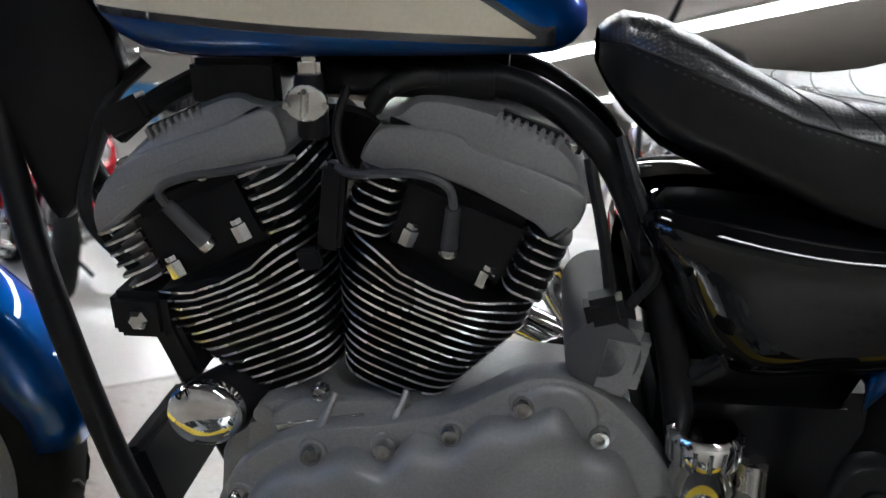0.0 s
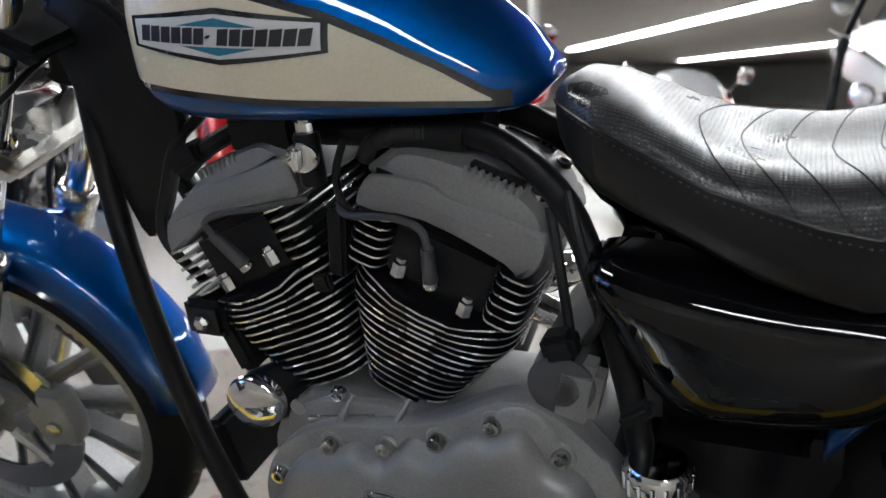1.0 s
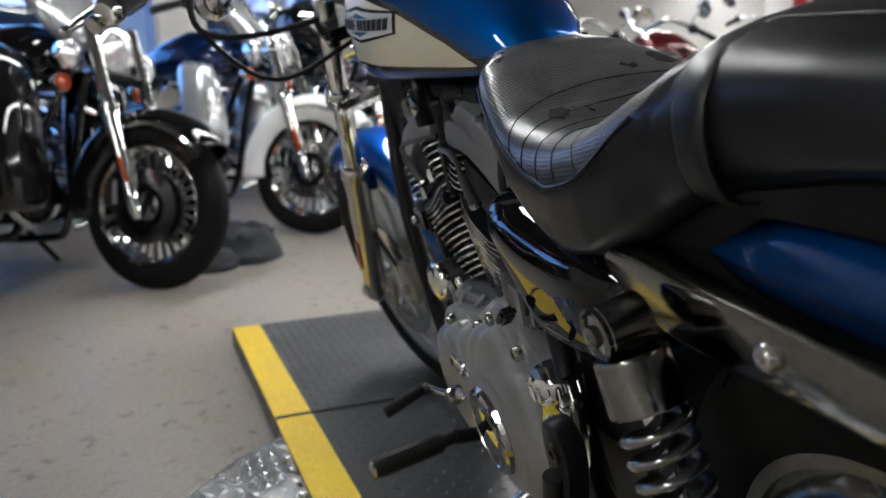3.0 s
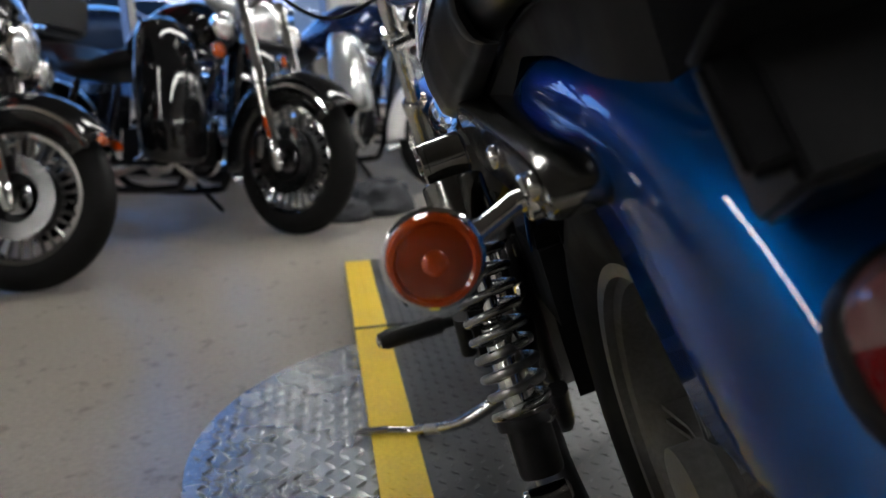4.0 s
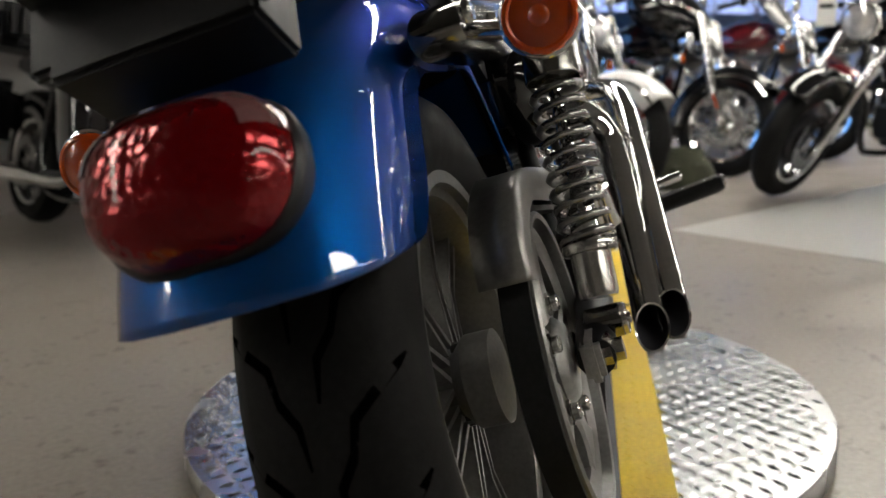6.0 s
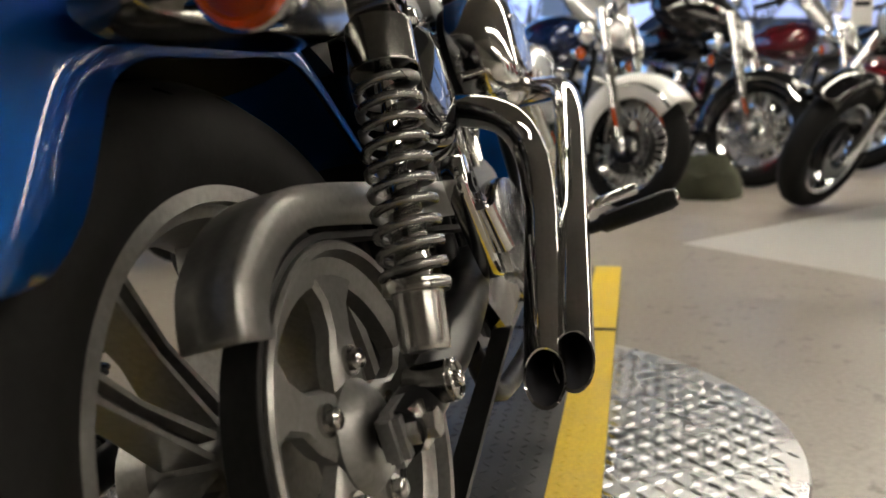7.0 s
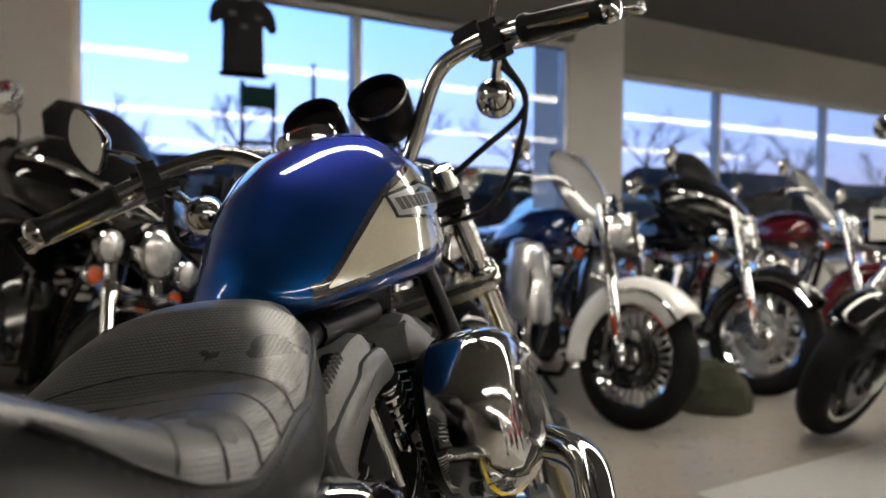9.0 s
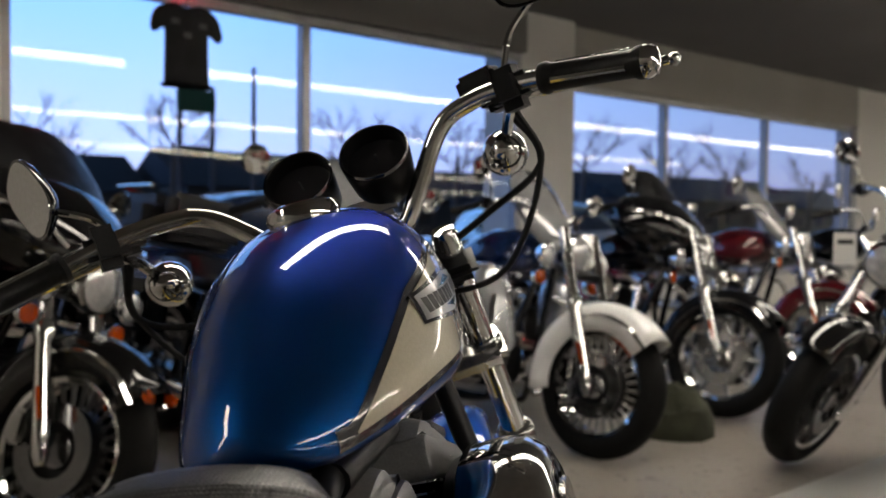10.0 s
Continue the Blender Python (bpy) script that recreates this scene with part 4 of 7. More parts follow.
part("drive_belt", Geo().loft(loops), HOSE, moto, "black toothed drive belt")
gp = [(0.948, 0.440), (0.940, 0.462), (0.925, 0.484), (0.885, 0.508), (0.83, 0.520), (0.76, 0.516), (0.65, 0.503), (0.48, 0.482), (0.30, 0.458)]
gi = [(0.916, 0.432), (0.910, 0.448), (0.90, 0.460), (0.87, 0.477), (0.82, 0.487), (0.76, 0.480), (0.65, 0.462), (0.48, 0.440), (0.30, 0.418)]
loops = []
for a, b in zip(catmull([(x, 0, z) for x, z in gp], 4), catmull([(x, 0, z) for x, z in gi], 4)):
    loops.append([Vector((a.x, 0.104, a.z)), Vector((a.x, 0.146, a.z)), Vector((a.x, 0.1485, a.z)) + (b - a) * 0.06, Vector((a.x, 0.150, a.z)) + (b - a) * 0.15, Vector((b.x, 0.151, b.z))])
guard = part("belt_guard", Geo().loft(loops, closed=False, caps=False), CASTGREY, moto, "dull metal belt guard")
sol = guard.modifiers.new("thick", "SOLIDIFY")
sol.thickness = 0.002
# swing arm and axle
for side in (-1, 1):
    y = side * 0.152
    arm = part("swing_arm", Geo().tube([(0.30, side * 0.11, 0.36), (0.50, y, 0.345), (0.68, y + side * 0.012, 0.325), (0.815, y + side * 0.016, 0.318)], [0.024, 0.024, 0.022, 0.02], 12, 4), SATIN, moto)
    part("axle_nut", Geo().lathe([(0.02, 0), (0.02, 0.014), (0.012, 0.016), (0.012, 0.026), (0.002, 0.027)], (0.80, side * 0.17, 0.318), (0, side, 0), 6), DULL, arm)
    part("axle_block", Geo().box((0.80, side * 0.165, 0.318), (0.06, 0.02, 0.045), None, 0.006), ALU, arm)

# --- shocks
for side in (-1, 1):
    top, bot = Vector((0.641, side * 0.180 + 0.013, 0.655)), Vector((0.752, side * 0.180, 0.334))
    d = (bot - top).normalized()
    L = (bot - top).length
    sh = part("shock_absorber", Geo().lathe([(0.012, 0.16), (0.016, 0.165), (0.016, 0.25), (0.016, 0.262)], top, d, 20), CHROME, moto, "chrome coil-over shock absorber")
    # same seat both sides; the left one's unlit shade is put in as black
    part("lower_cup", Geo().lathe([(0.012, 0.2535), (0.0285, 0.254), (0.0292, 0.256), (0.0292, 0.263), (0.0285, 0.2645), (0.0225, 0.265), (0.0218, 0.268), (0.0218, 0.308), (0.020, 0.313), (0.008, 0.3135)], top, d, 28), DULL if side > 0 else SATIN, sh, "chrome lower spring seat" if side > 0 else "lower spring seat, blackened for the shade on the left")
    part("shroud", Geo().lathe([(0.008, 0.0215), (0.026, 0.0215), (0.0285, 0.0217), (0.0296, 0.0225), (0.0302, 0.0238), (0.0304, 0.0255), (0.0315, 0.0645), (0.0315, 0.0660), (0.0310, 0.0668), (0.0298, 0.0670), (0.0290, 0.0660), (0.0285, 0.060)], top, d, 40), STRUT, sh, "chrome upper shroud")
    part("rod", Geo().lathe([(0.008, 0.06), (0.008, 0.17)], top, d, 12), CHROME, sh)
    s0 = d.orthogonal().normalized()
    u0 = d.cross(s0)
    turns, k = 10.5, 10.5 * 14
    hel = []
    for i in range(int(k) + 1):
        a = 2 * math.pi * i / 14
        h = 0.070 + (0.262 - 0.070) * i / k
        hel.append(top + d * h + (s0 * math.cos(a) + u0 * math.sin(a)) * 0.0268)
    part("spring", Geo().tube(hel, 0.0045, 10), SPRING, sh, "dark steel coil spring")
    for nm, c, r in (("upper_eye", top, 0.023), ("lower_eye", bot, 0.018)):
        part(nm, Geo().lathe([(r * 0.7, -0.022), (r, -0.018), (r, 0.018), (r * 0.75, 0.022)], c, (0, side, 0), 24), STRUT, sh)
        part("eye_bolt", Geo().lathe([(r * 0.96, 0.018), (r * 0.96, 0.023), (r * 0.82, 0.0245), (r * 0.74, 0.021), (r * 0.40, 0.021), (r * 0.38, 0.027), (r * 0.25, 0.028), (0.002, 0.026)], c, (0, side, 0), 24), STRUT if nm == "upper_eye" else DULL, sh)

# --- frame
g = Geo()
for side in (-1, 1):
    g.tube([(-0.33, side * 0.03, 0.86), (-0.310, side * 0.06, 0.70), (-0.275, side * 0.085, 0.55), (-0.228, side * 0.095, 0.36), (-0.16, side * 0.10, 0.20), (-0.06, side * 0.10, 0.165), (0.30, side * 0.10, 0.17), (0.38, side * 0.10, 0.26)], 0.0148, 12, 5)
    g.tube([(0.13, side * 0.040, 0.792), (0.20, side * 0.045, 0.774), (0.262, side * 0.060, 0.722), (0.300, side * 0.085, 0.64), (0.325, side * 0.095, 0.55), (0.345, side * 0.10, 0.42), (0.37, side * 0.10, 0.27)], 0.0145, 12, 5)
    g.tube([(0.29, side * 0.09, 0.655), (0.40, side * 0.10, 0.66), (0.55, side * 0.12, 0.665)], 0.014, 12, 5)
g.tube([(-0.36, 0, 0.90), (-0.2, 0, 0.86), (0.0, 0, 0.80), (0.17, 0, 0.785)], 0.026, 14, 5)
g.tube([(0.0, -0.05, 0.79), (0.16, -0.045, 0.785)], 0.016, 10)
g.tube([(0.0, 0.05, 0.79), (0.16, 0.045, 0.785)], 0.016, 10)
g.lathe([(0.03, -0.09), (0.034, -0.085), (0.034, 0.085), (0.03, 0.09)], (-0.345, 0, 0.92), (0.494, 0, 0.869), 20)
part("frame", g, SATIN, moto, "gloss black tubular steel frame")
for side in (-1,):
    out = [(-0.345, 0.93), (-0.26, 0.93), (-0.205, 0.86), (-0.185, 0.80), (-0.205, 0.755), (-0.255, 0.66), (-0.285, 0.66), (-0.315, 0.78)]
    out = [(p.x, p.y) for p in catmull([(a, b, 0) for a, b in out], 3, True)]
    part("neck_cover", Geo().slab(out, side * 0.03, side * 0.055, "xz", 0.006), SATIN, moto)

# --- engine
CK = Vector((0.003, 0, 0.34))
case = [(-0.125, 0.40), (-0.10, 0.452), (-0.055, 0.474), (0.0, 0.462), (0.06, 0.474), (0.13, 0.460), (0.2, 0.46), (0.30, 0.45), (0.345, 0.38), (0.325, 0.235), (0.1, 0.195), (-0.08, 0.21), (-0.14, 0.30)]
engine = part("engine", Geo().slab(case, -0.088, 0.088, "xz", 0.010), GREY, moto, "V-twin engine cases in silver-grey powder coat")
seam = catmull([(x, z, 0) for x, z in case], 3, True)
part("case_web", Geo().slab([(-0.095, 0.40), (-0.085, 0.45), (-0.03, 0.478), (0.05, 0.485), (0.11, 0.47), (0.11, 0.40)], -0.085, -0.100, "xz", 0.005), GREY, engine)
part("case_slot", Geo().slab([(-0.055, 0.452), (0.035, 0.470), (0.038, 0.458), (-0.053, 0.440)], -0.098, -0.1035, "xz", 0.002), DULL, engine)
part("tensioner_bolt", Geo().lathe([(0.010, 0), (0.010, 0.006), (0.007, 0.010), (0.001, 0.0105)], (-0.006, -0.098, 0.492), (0, -1, 0), 16), CHROME, engine)
part("case_boss", Geo().lathe([(0.010, 0), (0.010, 0.004), (0.001, 0.006)], (-0.068, -0.098, 0.462), (0, -1, 0), 14), GREY, engine)


def fin_loop(pt, s, a0, a1, hy, e=3.2, n=40):
    c, h = (a0 + a1) / 2, (a1 - a0) / 2
    return [pt(s, c + h * math.copysign(abs(math.cos(t)) ** (2 / e), math.cos(t)), hy * math.copysign(abs(math.sin(t)) ** (2 / e), math.sin(t))) for t in (2 * math.pi * i / n for i in range(n))]


def cylinder(sign, name):
    d, p = Vector((sign * 0.383, 0, 0.924)), Vector((0.924, 0, -sign * 0.383)) * sign

    def pt(s, a, y):
        return CK + d * s + p * a + Vector((0, y, 0))

    g = Geo().loft([fin_loop(pt, s, -w, w - 0.005, hy) for s, w, hy in ((0.15, 0.045, 0.050), (0.27, 0.066, 0.060), (0.29, 0.075, 0.062), (0.375, 0.075, 0.062))])
    cyl = part(name, g, SATIN, moto, "black finned cylinder with bright fin edges")
    for i in range(14):
        s = 0.146 + i * 0.0112
        q = min(1.0, i / 10.0)
        a0, a1, hy = -(0.062 + 0.044 * q), 0.050 + 0.046 * q, 0.070 + 0.018 * q
        # the top fins dip in the middle of each side, under the pocket of the head
        dip = 0.0
        loops = []
        for h, inset in ((0.0, 0.0), (0.0026, 0.0)):
            loop = fin_loop(pt, s + h, a0 + inset, a1 - inset, hy - inset, 3.4)
            fixed = []
            for v in loop:
                a = (v - CK - d * (s + h)).dot(p)
                k = (a - a0) / (a1 - a0)
                b = math.exp(-((k - 0.52) / 0.27) ** 4) * (abs(v.y) / hy)
                fixed.append(v - d * (0.006 - dip * 1.0) * 0 - d * dip * (1 - b) * 0 + d * (-0.0035 * max(0, i - 9)) * b)
            loops.append(fixed)
        part("fin", Geo().loft(loops), SATIN, cyl, "", 40, FINEDGE, 40)
    # head fins at both ends, left and right of the pocket
    for i in range(6):
        s = 0.305 + i * 0.0118
        for a0, a1 in ((-0.112, -0.060), (0.050, 0.098)):
            loops = [fin_loop(pt, s + h, a0, a1, 0.086, 4.0, 28) for h in (0, 0.0026)]
            part("head_fin", Geo().loft(loops), SATIN, cyl, "", 40, FINEDGE, 28)
    part("head_pocket", Geo().box(pt(0.335, -0.005, 0), (0.13, 0.146, 0.075), Matrix.Rotation(radians(sign * 22.5), 4, "Y"), 0.01), SATIN, cyl)
    for a in (-0.045, 0.035):
        for side in (-1, 1):
            part("head_bolt", Geo().lathe([(0.0085, 0), (0.0085, 0.016), (0.006, 0.017), (0.006, 0.022), (0.001, 0.023)], pt(0.298 + (0.01 if a < 0 else 0), a, side * 0.078), d, 6), CHROME, cyl)
    # rocker box: a flat-sided base and a narrower sculpted cover
    if sign > 0:
        base = [(-0.104, 0.362), (-0.035, 0.379), (0.058, 0.372), (0.075, 0.360), (0.092, 0.383), (0.091, 0.410), (0.077, 0.419), (0.04, 0.4205), (-0.018, 0.417), (-0.040, 0.4225), (-0.096, 0.407), (-0.110, 0.386)]
        top = [(-0.100, 0.398), (-0.094, 0.420), (-0.078, 0.440), (-0.036, 0.4505), (0.016, 0.453), (0.050, 0.447), (0.072, 0.436), (0.084, 0.420), (0.085, 0.400)]
        ribs, bolts = (0.020, 0.449), ((0.062, 0.441), (-0.072, 0.442))
    else:
        base = [(0.092, 0.374), (0.082, 0.361), (0.008, 0.381), (-0.075, 0.373), (-0.118, 0.366), (-0.128, 0.388), (-0.123, 0.411), (-0.08, 0.414), (0.018, 0.4195), (0.072, 0.401)]
        top = [(0.074, 0.390), (0.058, 0.408), (0.020, 0.425), (-0.03, 0.436), (-0.088, 0.437), (-0.112, 0.424), (-0.118, 0.400)]
        ribs, bolts = (-0.030, 0.432), ((0.045, 0.414), (-0.090, 0.436))
    turn = Matrix(((p.x, 0, d.x), (0, 1, 0), (p.z, 0, d.z))).to_4x4()
    place = Matrix.Translation(CK) @ turn
    base, top = [[(q.x, q.y) for q in catmull([(a, b, 0) for a, b in o], 3, True)] for o in (base, top)]
    rocker = part("rocker_cover", Geo().slab(base, -0.079, 0.079, "xz", 0.007).turned(place), GREY, moto, "silver-grey rocker box over the cylinder head")
    part("top_cover", Geo().slab(top, -0.073, 0.073, "xz", 0.016).turned(place), GREY, rocker)
    part("gasket_line", Geo().slab([(-0.055 * sign, 0.3979), (0.040 * sign, 0.3979), (0.040 * sign, 0.3982), (-0.055 * sign, 0.3982)], -0.0793, 0.0793, "xz", 0.00005).turned(place), DULL, rocker)
    for side in (-1, 1):
        for i in range(8):
            part("rib", Geo().box((ribs[0] - 0.03 + i * 0.008, side * 0.060, ribs[1] - 0.001), (0.004, 0.022, 0.012), None, 0.001).turned(place), GREY, rocker)
        part("vent_slot", Geo().box((ribs[0], side * 0.058, ribs[1] + 0.0035), (0.058, 0.012, 0.006), None, 0.001).turned(place), SATIN, rocker, "dark vent slot")
        for a, q in bolts:
            part("cover_bolt", Geo().lathe([(0.009, 0), (0.009, 0.006), (0.005, 0.0065), (0.004, 0.003)], place @ Vector((a, side * 0.046, q)), d, 14), DULL, rocker)
    return cyl


cylinder(1, "rear_cylinder")
cylinder(-1, "front_cylinder")

# spark plug leads
LEAD = [[(-0.02, -0.07, 0.72), (-0.068, -0.088, 0.714), (-0.118, -0.094, 0.707), (-0.142, -0.096, 0.697), (-0.140, -0.096, 0.683), (-0.110, -0.086, 0.640)],
        [(0.015, -0.07, 0.715), (0.037, -0.088, 0.711), (0.089, -0.094, 0.714), (0.119, -0.096, 0.706), (0.127, -0.096, 0.686), (0.121, -0.086, 0.640)]]
for pts in LEAD:
    lead = part("spark_plug_lead", Geo().tube(pts, 0.0042, 8, 6), PLUG, moto, "grey rubber ignition lead")
    a, b = Vector(pts[-1]), Vector(pts[-2])
    part("plug_cap", Geo().tube([a + (b - a) * 0.95, a + (b - a) * 0.2, a - (b - a) * 0.05], [0.0068, 0.008, 0.0085], 12), PLUG, lead)
    part("plug_collar", Geo().lathe([(0.009, 0), (0.0095, 0.004), (0.008, 0.008)], a - (b - a) * 0.1, b - a, 12), DULL, lead)

# between the cylinders: manifold, coil cover, hoses
part("intake_manifold", Geo().tube([(0.05, 0.0, 0.60), (0.0, 0.02, 0.61), (-0.05, 0.0, 0.60)], 0.03, 14, 4), SATIN, moto)
part("carburettor", Geo().box((0.0, 0.06, 0.625), (0.08, 0.10, 0.09), None, 0.015), DULL, moto)
part("coil_cover", Geo().box((-0.075, -0.035, 0.785), (0.085, 0.05, 0.045), None, 0.006), SATIN, moto)
part("breather_hose", Geo().tube([(0.125, -0.05, 0.788), (0.095, -0.062, 0.792), (0.066, -0.066, 0.782), (0.052, -0.062, 0.765)], 0.0095, 10, 6), HOSE, moto)
for k in range(9):
    part("hose_rib", Geo().lathe([(0.0105, -0.0012), (0.0108, 0), (0.0105, 0.0012)], (0.118 - 0.0062 * k, -0.0535 - 0.0015 * k, 0.7895 + 0.0004 * k * (6 - k)), (1, 0.2, 0), 12), SATIN, moto)
part("vent_hose", Geo().tube([(0.03, -0.06, 0.785), (0.02, -0.07, 0.75), (0.025, -0.075, 0.72), (0.04, -0.07, 0.70)], 0.0045, 8, 6), HOSE, moto)
part("sensor_box", Geo().box((0.012, -0.072, 0.675), (0.022, 0.02, 0.085), Matrix.Rotation(radians(8), 4, "Y"), 0.004), SATIN, moto)
part("sensor_plug", Geo().box((-0.01, -0.086, 0.628), (0.022, 0.012, 0.022), Matrix.Rotation(radians(-8), 4, "Y"), 0.003), SATIN, moto)
part("wiring", Geo().tube([(-0.17, -0.03, 0.80), (-0.20, -0.05, 0.77), (-0.225, -0.055, 0.72), (-0.235, -0.07, 0.66), (-0.20, -0.06, 0.60)], 0.007, 8, 6), HOSE, moto)
part("wiring", Geo().tube([(-0.11, -0.02, 0.79), (-0.16, -0.045, 0.765), (-0.20, -0.05, 0.735)], 0.011, 8, 6), HOSE, moto)
part("connector", Geo().box((-0.185, -0.05, 0.755), (0.05, 0.03, 0.028), Matrix.Rotation(radians(-25), 4, "Y"), 0.005), SATIN, moto)
part("connector", Geo().box((-0.155, -0.045, 0.700), (0.06, 0.025, 0.02), Matrix.Rotation(radians(-20), 4, "Y"), 0.005), SATIN, moto)
part("clip", Geo().lathe([(0.006, -0.006), (0.009, 0), (0.006, 0.006)], (-0.115, -0.06, 0.700), (0, 1, 0), 12), CHROME, moto)
# ignition switch under the tank
sw = part("ignition_switch", Geo().lathe([(0.013, 0), (0.014, 0.002), (0.014, 0.05), (0.012, 0.055)], (0.004, -0.088, 0.745), (0, 0, 1), 16), SATIN, moto)
oval = [(0.003 + 0.017 * math.cos(a) * (1.0 if abs(math.cos(a)) < 0.7 else 1.12), 0.777 + 0.0165 * math.sin(a)) for a in (2 * math.pi * i / 28 for i in range(28))]
part("switch_plate", Geo().slab(oval, -0.096, -0.103, "xz", 0.002), CHROME, sw, "chrome switch plate")
part("knob", Geo().box((0.001, -0.108, 0.777), (0.007, 0.014, 0.026), Matrix.Rotation(radians(8), 4, "Y"), 0.003), CHROME, sw)
for dx in (-0.0145, 0.0205):
    part("screw", Geo().lathe([(0.003, 0), (0.003, 0.002), (0.001, 0.002)], (dx, -0.103, 0.775), (0, -1, 0), 10), DULL, sw)
part("petcock", Geo().box((0.005, -0.085, 0.803), (0.02, 0.02, 0.022), None, 0.004), CHROME, moto)

# --- primary cover
PRIM = [(-0.128, 0.33), (-0.112, 0.385), (-0.075, 0.428), (-0.02, 0.458), (0.06, 0.472), (0.13, 0.492), (0.19, 0.526), (0.235, 0.529), (0.28, 0.502), (0.325, 0.445), (0.355, 0.37), (0.35, 0.30), (0.30, 0.24), (0.2, 0.212), (0.05, 0.212), (-0.06, 0.235), (-0.112, 0.28)]
outline = [(p.x, p.y) for p in catmull([(x, z, 0) for x, z in PRIM], 4, True)]
prim = part("primary_cover", Geo().slab(outline, -0.086, -0.122, "xz", 0.004), GREY, moto, "silver-grey cast primary cover")


def shrink(k, c=(0.11, 0.36)):
    return [(c[0] + (x - c[0]) * k, c[1] + (z - c[1]) * k) for x, z in outline]


FACE = [(-0.104, 0.33), (-0.093, 0.365), (-0.070, 0.400), (-0.040, 0.424), (-0.013, 0.428), (0.022, 0.446), (0.060, 0.438), (0.090, 0.464), (0.124, 0.458), (0.155, 0.487), (0.190, 0.491), (0.225, 0.506), (0.252, 0.468), (0.285, 0.450), (0.306, 0.398), (0.322, 0.360), (0.315, 0.300), (0.270, 0.252), (0.190, 0.230), (0.050, 0.230), (-0.050, 0.250), (-0.094, 0.285)]
face = [(p.x, p.y) for p in catmull([(x, z, 0) for x, z in FACE], 4, True)]
part("cover_face", Geo().loft([[(0.11 + (x - 0.11) * k, y, 0.36 + (z - 0.36) * k) for x, z in face] for k, y in ((1.0, -0.118), (0.997, -0.130), (0.985, -0.139), (0.962, -0.146), (0.925, -0.1510), (0.86, -0.1545), (0.74, -0.1570), (0.56, -0.1590), (0.34, -0.160), (0.02, -0.1605))]), GREY, prim, "", 60)
part("clutch_bulge", Geo().lathe([(0.100, -0.012), (0.098, -0.004), (0.092, 0.001), (0.080, 0.0045), (0.066, 0.006), (0.001, 0.006)], (0.175, -0.157, 0.338), (0, -1, 0), 56), GREY, prim, "", 60)
drum = part("sprocket_drum", Geo().lathe([(0.040, -0.02), (0.040, 0.006), (0.037, 0.011), (0.031, 0.013), (0.001, 0.0135)], (0.222, -0.116, 0.487), (0, -1, 0), 40), GREY, prim, "", 60)
for x, z in ((-0.013, 0.438), (0.060, 0.449), (0.125, 0.469), (0.192, 0.503), (0.262, 0.476), (-0.093, 0.379), (0.325, 0.394), (0.32, 0.269)):
    bolt = part("cover_bolt", Geo().lathe([(0.0100, 0), (0.0100, 0.014), (0.0088, 0.0162), (0.0052, 0.0164), (0.0046, 0.010), (0.001, 0.0095)], (x, -0.120, z), (0, -1, 0), 18), DULL, prim)
    part("bolt_boss", Geo().lathe([(0.0150, -0.012), (0.0150, 0.002), (0.0135, 0.004), (0.0100, 0.0042)], (x, -0.120, z), (0, -1, 0), 20), GREY, prim)
for x0, z0, x1, z1 in ((0.006, 0.486, -0.011, 0.446), (0.078, 0.492, 0.062, 0.458)):
    part("rib", Geo().tube([(x0, -0.092, z0), ((x0 + x1) / 2, -0.108, (z0 + z1) / 2), (x1, -0.119, z1)], [0.004, 0.005, 0.006], 10, 4), GREY, prim)
insp = [(0.042, 0.404), (0.050, 0.413), (0.075, 0.413), (0.102, 0.411), (0.111, 0.402), (0.109, 0.391), (0.098, 0.386), (0.074, 0.386), (0.052, 0.387), (0.043, 0.394)]
insp = [(p.x, p.y) for p in catmull([(x, z, 0) for x, z in insp], 3, True)]
ins = part("inspection_plate", Geo().slab(insp, -0.152, -0.1640, "xz", 0.0018), CHROME, prim, "chrome inspection plate")
part("dark_field", Geo().slab([(0.060, 0.393), (0.060, 0.407), (0.086, 0.406), (0.086, 0.392)], -0.1635, -0.1645, "xz", 0.0004), STRIPE, ins)
for x, z in ((0.051, 0.400), (0.098, 0.399)):
    part("screw", Geo().lathe([(0.006, 0), (0.006, 0.002), (0.003, 0.003), (0.002, 0.001)], (x, -0.1640, z), (0, -1, 0), 12), DULL, ins)
DC = Vector((0.175, -0.161, 0.338))
derby = part("derby_cover", Geo().lathe([(0.064, -0.004), (0.066, 0.004), (0.063, 0.010), (0.055, 0.012), (0.054, 0.010), (0.036, 0.010), (0.035, 0.013), (0.02, 0.015), (0.001, 0.0155)], DC, (0, -1, 0), 48), CHROME, prim, "round chrome clutch cover with a dark lettered ring")
part("dark_ring", Geo().lathe([(0.053, 0.0095), (0.053, 0.0112), (0.038, 0.0112), (0.038, 0.0095)], DC, (0, -1, 0), 48, False, True), STRIPE, prim)
for i in range(14):
    a = radians(20 + i * 25)
    m = Matrix.Translation(DC + Vector((0.0455 * math.cos(a), -0.0114, 0.0455 * math.sin(a)))) @ Matrix.Rotation(-a, 4, "Y")
    part("letter_bar", Geo().box((0, 0, 0), (0.010, 0.001, 0.006), None, 0.0003).turned(m), CHROME, prim)

